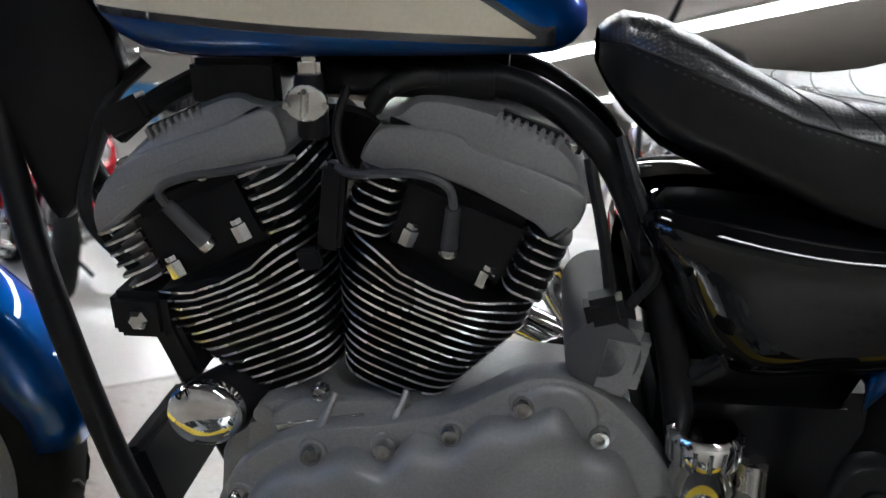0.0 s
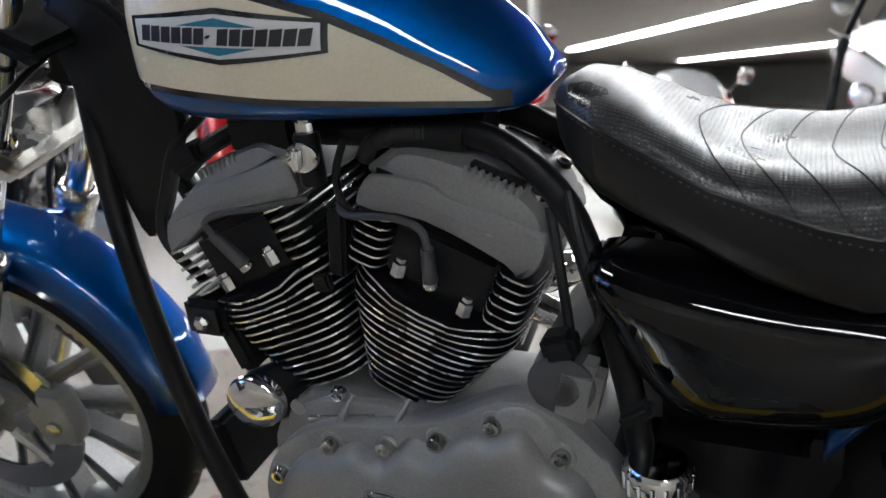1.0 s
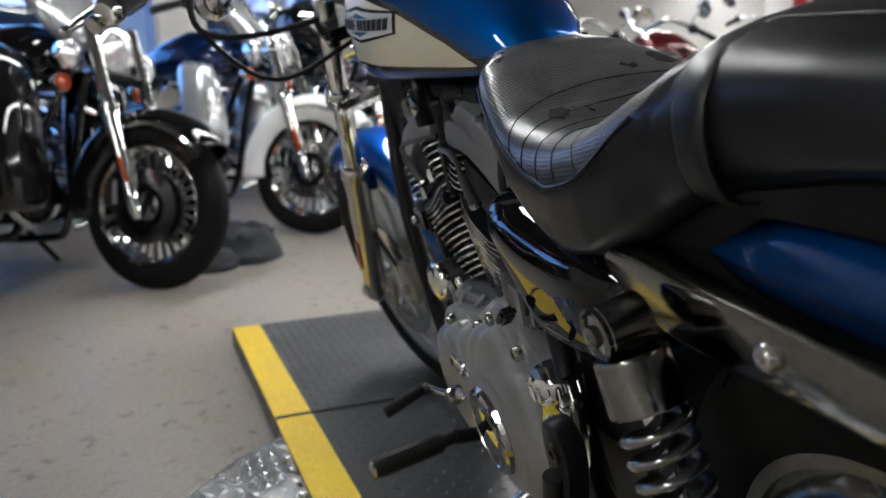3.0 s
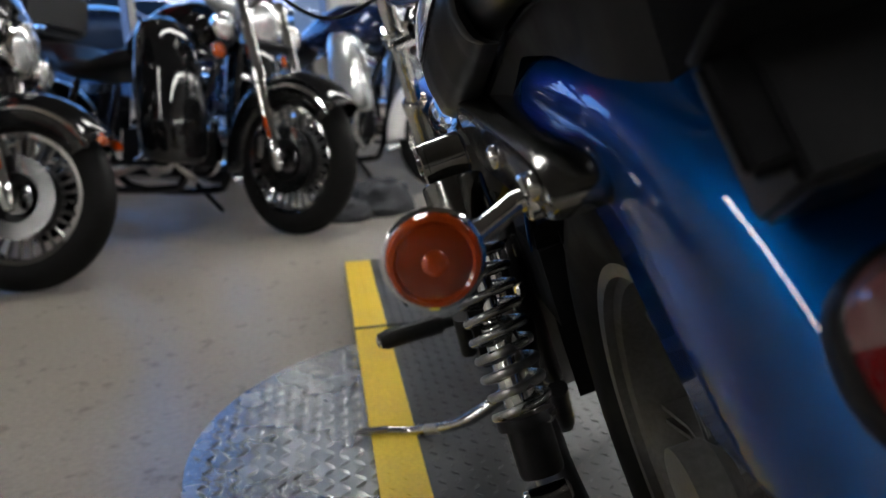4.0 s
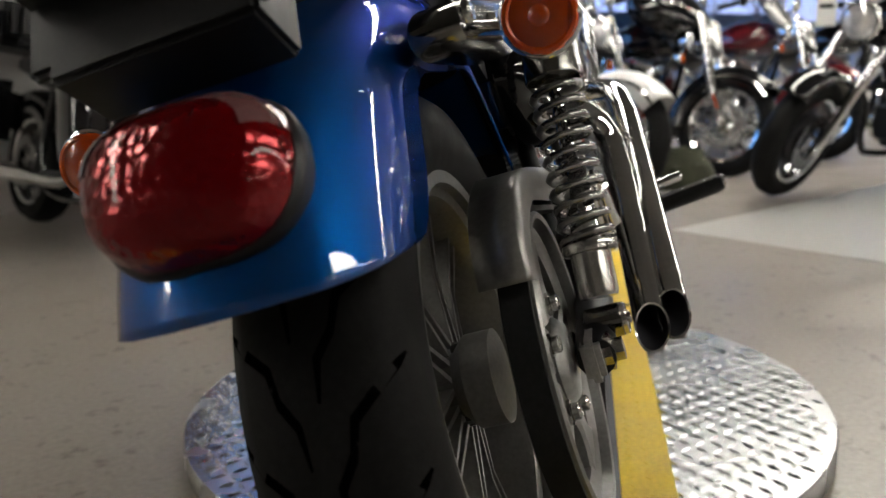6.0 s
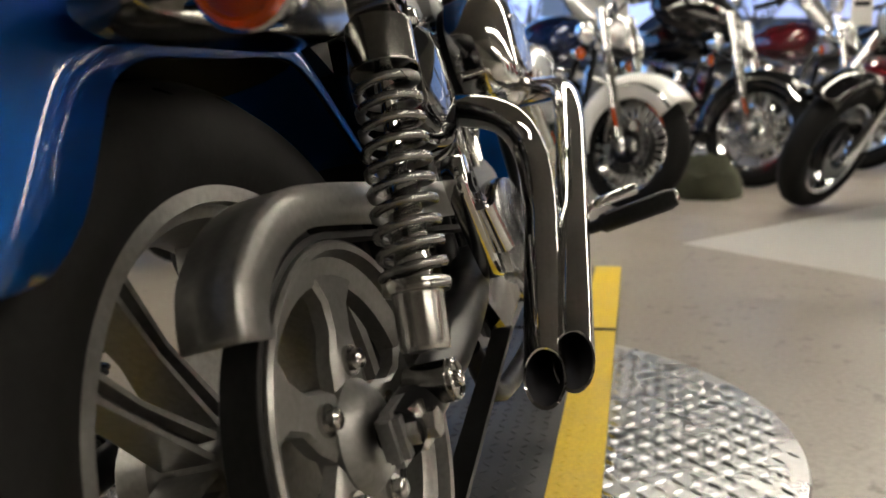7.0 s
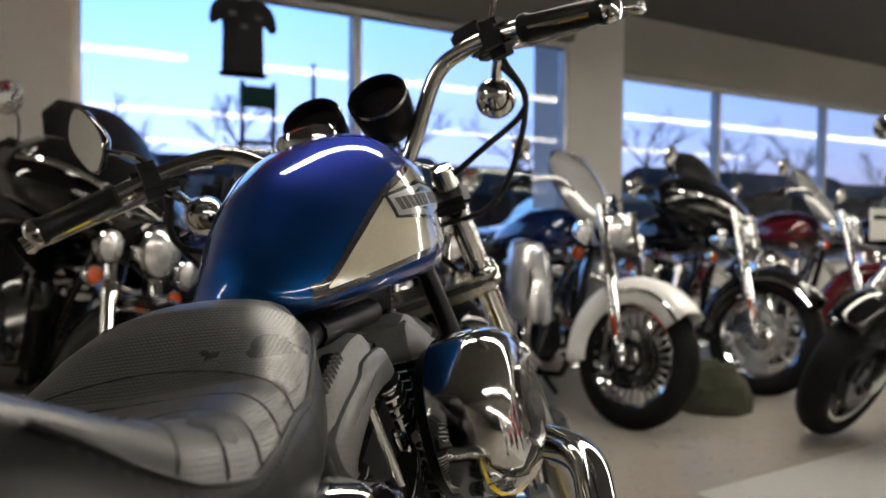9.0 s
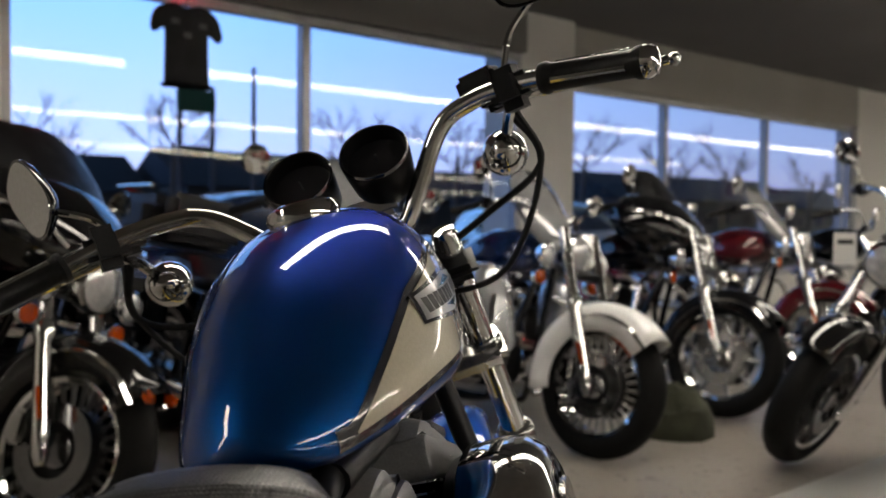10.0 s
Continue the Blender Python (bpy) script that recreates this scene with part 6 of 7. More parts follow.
full = [grip_place(-1, q) for q in HB[:0:-1]] + [grip_place(1, q) for q in HB]
bar = part("handlebar", Geo().tube(full, 0.0127, 14, 6).turned(STEER), CHROME, moto, "wide chrome handlebar")
part("riser", Geo().box((-0.318, 0, 0.955), (0.05, 0.10, 0.075), Matrix.Rotation(radians(20), 4, "Y"), 0.012).turned(STEER), SATIN, bar)
for side in (-1, 1):
    a, b = grip_place(side, (-0.235, 0.305, 1.095)), grip_place(side, (-0.165, 0.42 if side > 0 else 0.385, 1.058 if side > 0 else 1.072))
    gr = part("grip", Geo().tube([a, a + (b - a) * 0.06, a + (b - a) * 0.1, a + (b - a) * 0.9, a + (b - a) * 0.94, b], [0.020, 0.021, 0.0175, 0.0175, 0.0205, 0.0205], 18).turned(STEER), HOSE, bar, "black rubber grip with chrome bands")
    dgr = (b - a).normalized()
    for k in range(3):
        ang = radians(120 * k + 60)
        s1 = dgr.orthogonal().normalized()
        s2 = dgr.cross(s1)
        o = (s1 * math.cos(ang) + s2 * math.sin(ang)) * 0.0172
        part("chrome_band", Geo().tube([a + (b - a) * 0.14 + o, a + (b - a) * 0.86 + o], 0.004, 6).turned(STEER), CHROME, gr)
    part("grip_end", Geo().lathe([(0.0205, 0), (0.021, 0.006), (0.017, 0.014), (0.008, 0.017), (0.001, 0.0175)], b, dgr, 20).turned(STEER), CHROME, gr)
    c = grip_place(side, (-0.262, 0.265, 1.102))
    swh = part("switch_housing", Geo().box(c, (0.052, 0.055, 0.058), Matrix.Rotation(radians(-28 * side), 4, "Z"), 0.014).turned(STEER), SATIN, bar)
    part("lever_clamp", Geo().box(c + Vector((-0.03, -side * 0.02, 0.0)), (0.045, 0.04, 0.035), Matrix.Rotation(radians(-28 * side), 4, "Z"), 0.01).turned(STEER), SATIN, bar)
    lv = [c + Vector((-0.055, 0, 0)), c + Vector((-0.075, side * 0.05, -0.004)), c + Vector((-0.03, side * 0.14, -0.02)), c + Vector((0.012, side * 0.19, -0.034)), c + Vector((0.02, side * 0.205, -0.038))]
    lever = part("lever", Geo().tube(lv, [0.007, 0.0085, 0.008, 0.0065, 0.006], 10, 5).turned(STEER), CHROME, bar, "chrome hand lever")
    part("lever_ball", Geo().lathe([(0.001, -0.009), (0.007, -0.006), (0.009, 0), (0.007, 0.006), (0.001, 0.009)], lv[-1], (0, 0, 1), 14).turned(STEER), CHROME, lever)
    if side > 0:
        part("brake_reservoir", Geo().box(c + Vector((-0.05, -0.03, 0.03)), (0.05, 0.06, 0.03), Matrix.Rotation(radians(-28 * side), 4, "Z"), 0.007).turned(STEER), SATIN, bar)
    # mirror
    out = 0.085 if side > 0 else 0.075
    rise = 0.135 if side > 0 else 0.095
    st = [c + Vector((-0.02, 0, 0.03)), c + Vector((-0.02, side * out * 0.3, rise * 0.55)), c + Vector((-0.008, side * out * 0.85, rise * 0.8))]
    mir = part("mirror", Geo().tube(st, 0.0045, 8, 5).turned(STEER), CHROME, moto, "oval chrome mirror on a stalk")
    mc = c + Vector((0.0, side * out, rise))
    ov = [(0.068 * math.copysign(abs(math.cos(t)) ** 0.7, math.cos(t)), 0.040 * math.copysign(abs(math.sin(t)) ** 0.7, math.sin(t))) for t in (2 * math.pi * i / 32 for i in range(32))]
    mm = STEER @ Matrix.Translation(mc) @ Matrix.Rotation(radians(-38 if side < 0 else -14), 4, "Z") @ Matrix.Rotation(radians(-8), 4, "Y") @ Matrix.Rotation(radians(2 if side > 0 else -48), 4, "X")
    part("mirror_back", Geo().loft([[(x, y * k, z * k) for y, z in ov] for x, k in ((-0.022, 0.30), (-0.018, 0.65), (-0.008, 0.92), (0.0, 1.0), (0.003, 0.99))]).turned(mm), BLACK, mir)
    part("mirror_glass", Geo().loft([[(x, y * k, z * k) for y, z in ov] for x, k in ((0.002, 0.93), (0.004, 0.92))]).turned(mm), CHROME, mir, "mirror glass")
    # front turn signal
    sc = grip_place(side, (-0.335, 0.235, 1.035))
    fs = part("front_turn_signal", Geo().lathe([(0.001, -0.034), (0.012, -0.032), (0.024, -0.022), (0.031, -0.005), (0.033, 0.010), (0.031, 0.016)], sc, (-1, 0, 0), 24).turned(STEER), CHROME, moto, "chrome bullet turn signal")
    part("lens", Geo().lathe([(0.030, 0.012), (0.028, 0.022), (0.015, 0.026), (0.001, 0.027)], sc, (-1, 0, 0), 24).turned(STEER), AMBER, fs)
    part("stalk", Geo().tube([sc, sc + Vector((0.03, side * 0.015, 0.035)), c + Vector((-0.03, 0, -0.01))], 0.008, 8).turned(STEER), CHROME, fs)
    for q, (r0, drop) in enumerate(((0.005, 0.14), (0.0045, 0.22))):
        cab = [c + Vector((-0.04, -side * 0.01 * q, -0.02)), c + Vector((-0.05, side * 0.01, -0.10)), c + Vector((-0.07, -side * 0.08, -drop)), Vector((-0.36, side * 0.06, 0.93 - 0.05 * q))]
        part("control_cable", Geo().tube(cab, r0, 8, 6).turned(STEER), HOSE, bar)
# gauges: deep black cups
gd = Vector((0.80, 0, 0.60))
for y in (-0.054, 0.054):
    c = Vector((-0.290, y, 1.087))
    gg = part("gauge", Geo().lathe([(0.015, -0.065), (0.036, -0.06), (0.044, -0.045), (0.0475, -0.01), (0.0485, 0.010), (0.0470, 0.013), (0.0450, 0.011), (0.0435, -0.012)], c, gd, 36, False).turned(STEER), SATIN, moto, "round black instrument in a bright rim")
    part("rim", Geo().lathe([(0.0465, 0.0125), (0.0488, 0.0095), (0.0488, 0.0110), (0.0472, 0.0140)], c, gd, 36, False, True).turned(STEER), DARKCHROME, gg)
    part("dial", Geo().lathe([(0.0436, -0.012), (0.001, -0.0118)], c, gd, 32).turned(STEER), INK, gg, "dark dial")
    part("needle", Geo().box(c + gd * -0.009, (0.002, 0.003, 0.030), Matrix.Rotation(radians(53), 4, "Y"), 0.0008).turned(STEER), PLUG, gg)
part("gauge_bracket", Geo().box((-0.320, 0, 1.025), (0.03, 0.12, 0.03), None, 0.008).turned(STEER), CHROME, moto)


# ---------------------------------------------------------------- the other motorcycles in the showroom
# their own axes: x ahead, y to the left, z up, the front axle at x = 0
def bike_wheel(root, x, r, w, name, style):
    bright = GUARD if style == "dark" else ALU
    slots = style in ("slots", "dark")
    hw = w / 2
    c = (x, 0, r)
    prof = [(r * 0.70, -hw * 0.8), (r * 0.80, -hw), (r * 0.92, -hw * 0.85), (r * 0.99, -hw * 0.4), (r, 0)]
    prof = prof + [(a, -h) for a, h in prof[-2::-1]]
    rp = [(r * 0.66, -hw * 0.75), (r * 0.715, -hw * 0.84), (r * 0.70, -hw * 0.6), (r * 0.64, 0)]
    rp = rp + [(a, -h) for a, h in rp[-2::-1]]
    wh = part(name, Geo().lathe(rp, c, (0, 1, 0), 48, False, True), CHROME, root, "bright machined wheel")
    part("tyre", Geo().lathe(prof, c, (0, 1, 0), 48, False), RUBBER, wh, "black tyre")
    part("hub", Geo().lathe([(0.02, -hw), (0.055, -hw * 0.9), (0.06, -hw * 0.6), (0.06, hw * 0.6), (0.055, hw * 0.9), (0.02, hw)], c, (0, 1, 0), 20), DARKCHROME if style == "dark" else CHROME, wh)
    n = 28 if slots else 9
    for i in range(n):
        a = 2 * math.pi * i / n
        d = Vector((math.cos(a), 0, math.sin(a)))
        if slots:
            part("spoke", Geo().tube([Vector(c) + d * r * 0.40, Vector(c) + d * r * 0.66], [0.006, 0.009], 6), bright, wh)
        else:
            part("spoke", Geo().tube([Vector(c) + d * 0.05, Vector(c) + d * r * 0.66], [0.016, 0.011], 8), bright, wh)
    if slots:
        part("wheel_web", Geo().lathe([(0.05, -0.012), (r * 0.42, -0.022), (r * 0.42, 0.022), (0.05, 0.012)], c, (0, 1, 0), 36, False, True), SATIN, wh)
    for s in (-1, 1):
        part("brake_disc", Geo().lathe([(0.085, s * (hw + 0.006)), (0.145, s * (hw + 0.006)), (0.145, s * (hw + 0.012)), (0.085, s * (hw + 0.012))], c, (0, 1, 0), 36, False, True), DARKCHROME if style == "dark" else DULL, wh)
    return wh


def shell(levels, n=17):
    """A bowed shell open to the rear: rows of (z, half width, x of the nose, x of the edge)."""
    loops = []
    for z, w, x0, x1 in levels:
        loops.append([(x1 + (x0 - x1) * math.cos(radians(a)) ** 0.8, w * math.sin(radians(a)), z) for a in [-90 + 180 * i / (n - 1) for i in range(n)]])
    return Geo().loft(loops, closed=False, caps=False)


def showroom_bike(at, turn, paint, fender_paint, label, kind="touring", lowers=None, bags=True, trunk=False, group="motorcycles on show", wheel_style="slots", steer=0.0, lean=11.0, drop=0.0, size=1.0):
    m = Matrix.Translation((at[0], at[1], 0.0)) @ Matrix.Rotation(radians(turn), 4, "Z") @ Matrix.Rotation(radians(-lean), 4, "X") @ Matrix.Scale(size, 4)
    root = thing("motorcycle", m, label, "motorcycle", group)
    R = 0.318
    bike_wheel(root, 0, R, 0.115 if kind != "bare" else 0.13, "front_wheel", wheel_style)
    # front mudguard
    loops = []
    for i in range(19):
        a = radians(38 + 152 * i / 18) if kind != "bare" else radians(50 + 110 * i / 18)
        d = Vector((math.cos(a), 0, math.sin(a)))
        sec = [(-1, -0.10 if kind != "bare" else -0.02), (-1, 0.0), (-0.9, 0.018), (-0.5, 0.032), (0, 0.036)]
        sec = sec + [(-p, q) for p, q in sec[-2::-1]]
        loops.append([Vector((0, 0.078 * p, R)) + d * (R + 0.02 + q) for p, q in sec])
    fd = part("front_fender", Geo().loft(loops, closed=False, caps=False), fender_paint, root, "", 60)
    sol = fd.modifiers.new("thick", "SOLIDIFY")
    sol.thickness = 0.004
    if kind != "bare":
        for s in (-1, 1):
            rail = [Vector((0, s * 0.083, R)) + Vector((math.cos(radians(a)), 0, math.sin(radians(a)))) * (R - 0.01) for a in (36, 60, 85, 110)]
            if kind == "touring" and fender_paint == BLACK:
                tip = Vector((0.80, 0, 0.60)) * (R + 0.035) + Vector((0, s * 0.055, R))
                part("tip_lamp", Geo().box(tip, (0.05, 0.035, 0.03), Matrix.Rotation(radians(35), 4, "Y"), 0.01), AMBER, fd, "amber mudguard marker")
            part("fender_rail", Geo().tube(rail, 0.008, 8, 4), CHROME, fd)
    # fork
    ax = Vector((-0.31 if kind != 'bare' else -0.62, 0, 0.95)).normalized()
    for s in (-1, 1):
        b = Vector((0.0, s * 0.115, R))
        leg = part("fork_slider", Geo().lathe([(0.016, -0.05), (0.026, -0.02), (0.029, 0.05), (0.029, 0.33), (0.034, 0.35), (0.034, 0.39), (0.024, 0.40)], b, ax, 16), CHROME, root, "chrome fork leg")
        part("fork_tube", Geo().lathe([(0.025, 0.38), (0.025, 0.72)], b, ax, 16), CHROME, leg)
        if kind != "bare":
            part("reflector", Geo().box(b + ax * 0.14 + Vector((0.012, s * 0.03, 0)), (0.016, 0.006, 0.10), Matrix.Rotation(radians(-24), 4, "Y"), 0.003), AMBER, leg, "orange reflector")
        part("caliper", Geo().box(b + Vector((-0.11, -s * 0.01, 0.05)), (0.06, 0.05, 0.11), None, 0.012), CHROME, leg)
    part("fork_clamp", Geo().box((-0.165 if kind != "bare" else -0.31, 0, 0.80), (0.06, 0.27, 0.035), Matrix.Rotation(radians(-20), 4, "Y"), 0.012), SATIN, root)
    # head: fairing or bare lamp
    hx, hz = (-0.20, 0.90)
    fo = 0.10 if kind == "touring" else 0.0
    if kind in ("touring", "road"):
        fair = part("fairing", shell([(0.80, 0.12, -0.29, -0.39), (0.84, 0.26, -0.23, -0.45), (0.90, 0.38, -0.19, -0.53), (0.98, 0.43, -0.20, -0.57), (1.06, 0.40, -0.25, -0.57), (1.14, 0.30, -0.33, -0.55), (1.18 - drop * 0.4, 0.20, -0.39, -0.53)]).turned(Matrix.Translation((fo, 0, -drop))), paint, root, "wide painted fairing", 60)
        sol = fair.modifiers.new("thick", "SOLIDIFY")
        sol.thickness = 0.012
        part("windscreen", shell([(1.15, 0.28, -0.36, -0.55), (1.24, 0.27, -0.44, -0.61), (1.32, 0.20, -0.51, -0.64), (1.35, 0.08, -0.55, -0.63)]).turned(Matrix.Translation((fo, 0, -drop * 1.2))), SCREEN if drop else SATIN, root, "dark tinted windscreen", 60)
        for s in (-1, 1):
            part("fairing_trim", Geo().tube([(-0.21, s * 0.13, 0.935), (-0.24, s * 0.26, 1.0), (-0.35, s * 0.37, 1.03), (-0.48, s * 0.41, 1.03)], 0.011, 8, 4).turned(Matrix.Translation((fo, 0, -drop))), CHROME, fair, "chrome trim")
        hx, hz = (-0.20 + fo * 1.4, 0.84 - drop)
        if drop:
            part("air_slot", Geo().box((-0.262 + fo, 0, 1.075 - drop), (0.03, 0.20, 0.022), Matrix.Rotation(radians(-35), 4, "Y"), 0.006), SATIN, fair, "dark air slot")
    elif kind == "screen":
        sc = part("windscreen", shell([(0.90, 0.10, -0.26, -0.31), (0.98, 0.17, -0.30, -0.38), (1.10, 0.20, -0.38, -0.47), (1.22, 0.185, -0.47, -0.55), (1.30, 0.11, -0.53, -0.58)]), SCREEN, root, "tall smoked windscreen", 60)
        sol = sc.modifiers.new("thick", "SOLIDIFY")
        sol.thickness = 0.006
    hl = part("headlight", Geo().lathe([(0.02, -0.10), (0.07, -0.08), (0.095, -0.03), (0.10, 0.01), (0.093, 0.02)], (hx, 0, hz), (1, 0, 0), 28), CHROME, root, "round chrome headlight")
    part("lens", Geo().lathe([(0.093, 0.014), (0.07, 0.03), (0.03, 0.036), (0.001, 0.037)], (hx, 0, hz), (1, 0, 0), 28), LAMP, hl, "clear lens")
    if kind != "bare":
        for s in (-1, 1):
            c = (hx - 0.03, s * 0.20, hz - 0.035)
            pl = part("passing_lamp", Geo().lathe([(0.015, -0.06), (0.045, -0.04), (0.058, 0.0), (0.06, 0.01), (0.055, 0.016)], c, (1, 0, 0), 24), CHROME, root, "small chrome lamp")
            part("lens", Geo().lathe([(0.055, 0.012), (0.04, 0.022), (0.001, 0.027)], c, (1, 0, 0), 24), LAMP, pl, "clear lens")
            c = (hx - 0.06, s * 0.20, hz - 0.135)
            ts = part("turn_signal", Geo().lathe([(0.01, -0.045), (0.03, -0.03), (0.037, 0.0), (0.034, 0.006)], c, (1, 0, 0), 20), CHROME, root)
            part("lens", Geo().lathe([(0.034, 0.002), (0.03, 0.016), (0.012, 0.022), (0.001, 0.023)], c, (1, 0, 0), 20), AMBER, ts, "amber lens")
    # handlebar
    hb = [(-0.62, 0.40, 1.04), (-0.52, 0.34, 1.08), (-0.42, 0.20, 1.12), (-0.38, 0.06, 1.02), (-0.38, -0.06, 1.02), (-0.42, -0.20, 1.12), (-0.52, -0.34, 1.08), (-0.62, -0.40, 1.04)]
    bar = part("handlebar", Geo().tube(hb, 0.013, 10, 5), CHROME, root, "chrome handlebar")
    for s in (-1, 1):
        part("grip", Geo().tube([(-0.54, s * 0.352, 1.074), (-0.66, s * 0.42, 1.025)], 0.019, 12), HOSE, bar)
        part("switch_box", Geo().box((-0.52, s * 0.335, 1.08), (0.06, 0.06, 0.06), None, 0.015), SATIN, bar)
        mr = part("mirror", Geo().tube([(-0.50, s * 0.33, 1.10), (-0.47, s * 0.38, 1.17), (-0.47, s * 0.42, 1.20)], 0.006, 8, 4), CHROME, root)
        part("mirror_head", Geo().lathe([(0.02, -0.012), (0.055, -0.006), (0.06, 0.004), (0.055, 0.008)], (-0.47, s * 0.44, 1.22), (-0.95, 0, 0.2), 20), CHROME, mr)
    # the whole front end turns about the raked steering axis
    head = Matrix.Translation((-0.03, 0, R)) @ Matrix.Rotation(radians(steer), 4, ax) @ Matrix.Translation((0.03, 0, -R))
    for ob in root.children_recursive:
        ob.data.transform(head)
    bike_wheel(root, -1.60, R, 0.16, "rear_wheel", wheel_style)
    # body
    tank_rows = []
    for x, w, zb, zt in ((-0.40, 0.05, 0.86, 0.93), (-0.43, 0.12, 0.80, 0.98), (-0.52, 0.16, 0.76, 1.01), (-0.66, 0.17, 0.75, 1.01), (-0.80, 0.145, 0.76, 0.96), (-0.92, 0.10, 0.77, 0.89), (-0.98, 0.05, 0.79, 0.84)):
        zc = zb + 0.4 * (zt - zb)
        tank_rows.append([(x, w * math.copysign(abs(math.cos(t)) ** 0.8, math.cos(t)), zc + (zt - zc if math.sin(t) > 0 else zc - zb) * math.copysign(abs(math.sin(t)) ** 0.8, math.sin(t))) for t in (2 * math.pi * i / 28 for i in range(28))])
    part("fuel_tank", Geo().loft(tank_rows), paint, root, "", 60)
    seat_rows = []
    for x, w, zb, zt in ((-0.90, 0.06, 0.76, 0.82), (-0.96, 0.12, 0.72, 0.82), (-1.10, 0.18, 0.68, 0.765), (-1.25, 0.19, 0.68, 0.78), (-1.33, 0.17, 0.70, 0.86), (-1.50, 0.15, 0.74, 0.88), (-1.68, 0.12, 0.78, 0.87)):
        zc = (zb + zt) / 2
        seat_rows.append([(x, w * math.copysign(abs(math.cos(t)) ** 0.6, math.cos(t)), zc + (zt - zb) / 2 * math.copysign(abs(math.sin(t)) ** 0.6, math.sin(t))) for t in (2 * math.pi * i / 24 for i in range(24))])
    part("seat", Geo().loft(seat_rows), SKIRT, root, "black vinyl seat", 60)
    loops = []
    for i in range(15):
        a = radians(30 + 125 * i / 14)
        d = Vector((-math.cos(a), 0, math.sin(a)))
        sec = [(-1, -0.08), (-1, 0.0), (-0.85, 0.03), (-0.4, 0.045), (0, 0.05)]
        sec = sec + [(-p, q) for p, q in sec[-2::-1]]
        loops.append([Vector((-1.60, 0.105 * p, R)) + d * (R + 0.02 + q) for p, q in sec])
    rf = part("rear_fender", Geo().loft(loops, closed=False, caps=False), paint, root, "", 60)
    sol = rf.modifiers.new("thick", "SOLIDIFY")
    sol.thickness = 0.004
    # engine
    eng = part("engine", Geo().box((-0.74, 0, 0.36), (0.42, 0.26, 0.26), None, 0.05, 3), SATIN, root, "black and chrome V-twin engine")
    for s in (-1, 1):
        dd = Vector((s * 0.383, 0, 0.924))
        c0 = Vector((-0.72, 0, 0.40))
        cyl = part("cylinder", Geo().lathe([(0.074, 0.05), (0.074, 0.27)], c0, dd, 16), SATIN, eng, "finned black cylinder")
        for i in range(9):
            part("fin", Geo().lathe([(0.085, 0), (0.088, 0.003), (0.085, 0.006)], c0 + dd * (0.06 + i * 0.023), dd, 14), SATIN, cyl)
        part("rocker_cover", Geo().box(c0 + dd * 0.30, (0.19, 0.15, 0.075), Matrix.Rotation(radians(s * 22.5), 4, "Y"), 0.025), CHROME, eng)
        part("side_case", Geo().lathe([(0.11, s * 0.12), (0.115, s * 0.15), (0.09, s * 0.165), (0.001, s * 0.17)], (-0.66, 0, 0.34), (0, 1, 0), 24), CHROME, eng)
    part("air_cleaner", Geo().lathe([(0.08, -0.10), (0.10, -0.13), (0.10, -0.17), (0.08, -0.19), (0.001, -0.195)], (-0.70, 0, 0.62), (0, 1, 0), 28), CHROME, eng)
    for s in (-1, 1):
        part("frame_tube", Geo().tube([(-0.36, s * 0.04, 0.84), (-0.44, s * 0.10, 0.55), (-0.50, s * 0.13, 0.24), (-0.62, s * 0.14, 0.17), (-1.15, s * 0.14, 0.18), (-1.28, s * 0.13, 0.40), (-1.22, s * 0.12, 0.68)], 0.018, 10, 4), BLACK, root)
        ex = part("exhaust", Geo().tube([(-0.60, s * 0.14, 0.50), (-0.66, s * 0.20, 0.32), (-0.85, s * 0.22, 0.24), (-1.20, s * 0.24, 0.25), (-2.0, s * 0.25, 0.29)], [0.024, 0.026, 0.03, 0.045, 0.045], 14, 5), CHROME, root, "chrome exhaust pipe")
        if kind != "bare":
            part("crash_bar", Geo().tube([(-0.42, s * 0.08, 0.70), (-0.40, s * 0.26, 0.66), (-0.38, s * 0.33, 0.50), (-0.40, s * 0.30, 0.30), (-0.46, s * 0.12, 0.22)], 0.016, 12, 5), CHROME, root, "chrome engine guard")
            part("footboard", Geo().box((-0.62, s * 0.30, 0.28), (0.30, 0.10, 0.02), None, 0.008), SATIN, root)
        if lowers:
            rows = []
            for k, w in ((0.0, 0.55), (0.03, 0.8), (0.10, 0.96), (0.30, 1.0), (0.60, 0.98), (0.85, 0.9), (0.96, 0.72), (1.0, 0.45)):
                cx, cy, big = -0.43 - 0.07 * k, 0.265 + 0.015 * k, 1.3 if lowers == BLACK else 1.0
                rows.append([(cx + 0.095 * big * w * math.copysign(abs(math.cos(t)) ** 0.7, math.cos(t)), s * (cy + 0.105 * big * w * math.copysign(abs(math.sin(t)) ** 0.7, math.sin(t))), (0.28 if lowers == BLACK else 0.40) + (0.60 if lowers == BLACK else 0.40) * k) for t in (2 * math.pi * i / 24 for i in range(24))])
            lo = part("leg_fairing", Geo().loft(rows), lowers, root, "painted leg fairing", 50)
            part("vent", Geo().box((-0.385, s * 0.352, 0.58), (0.02, 0.02, 0.16), Matrix.Rotation(radians(s * 35), 4, "Z"), 0.006), CHROME, lo)
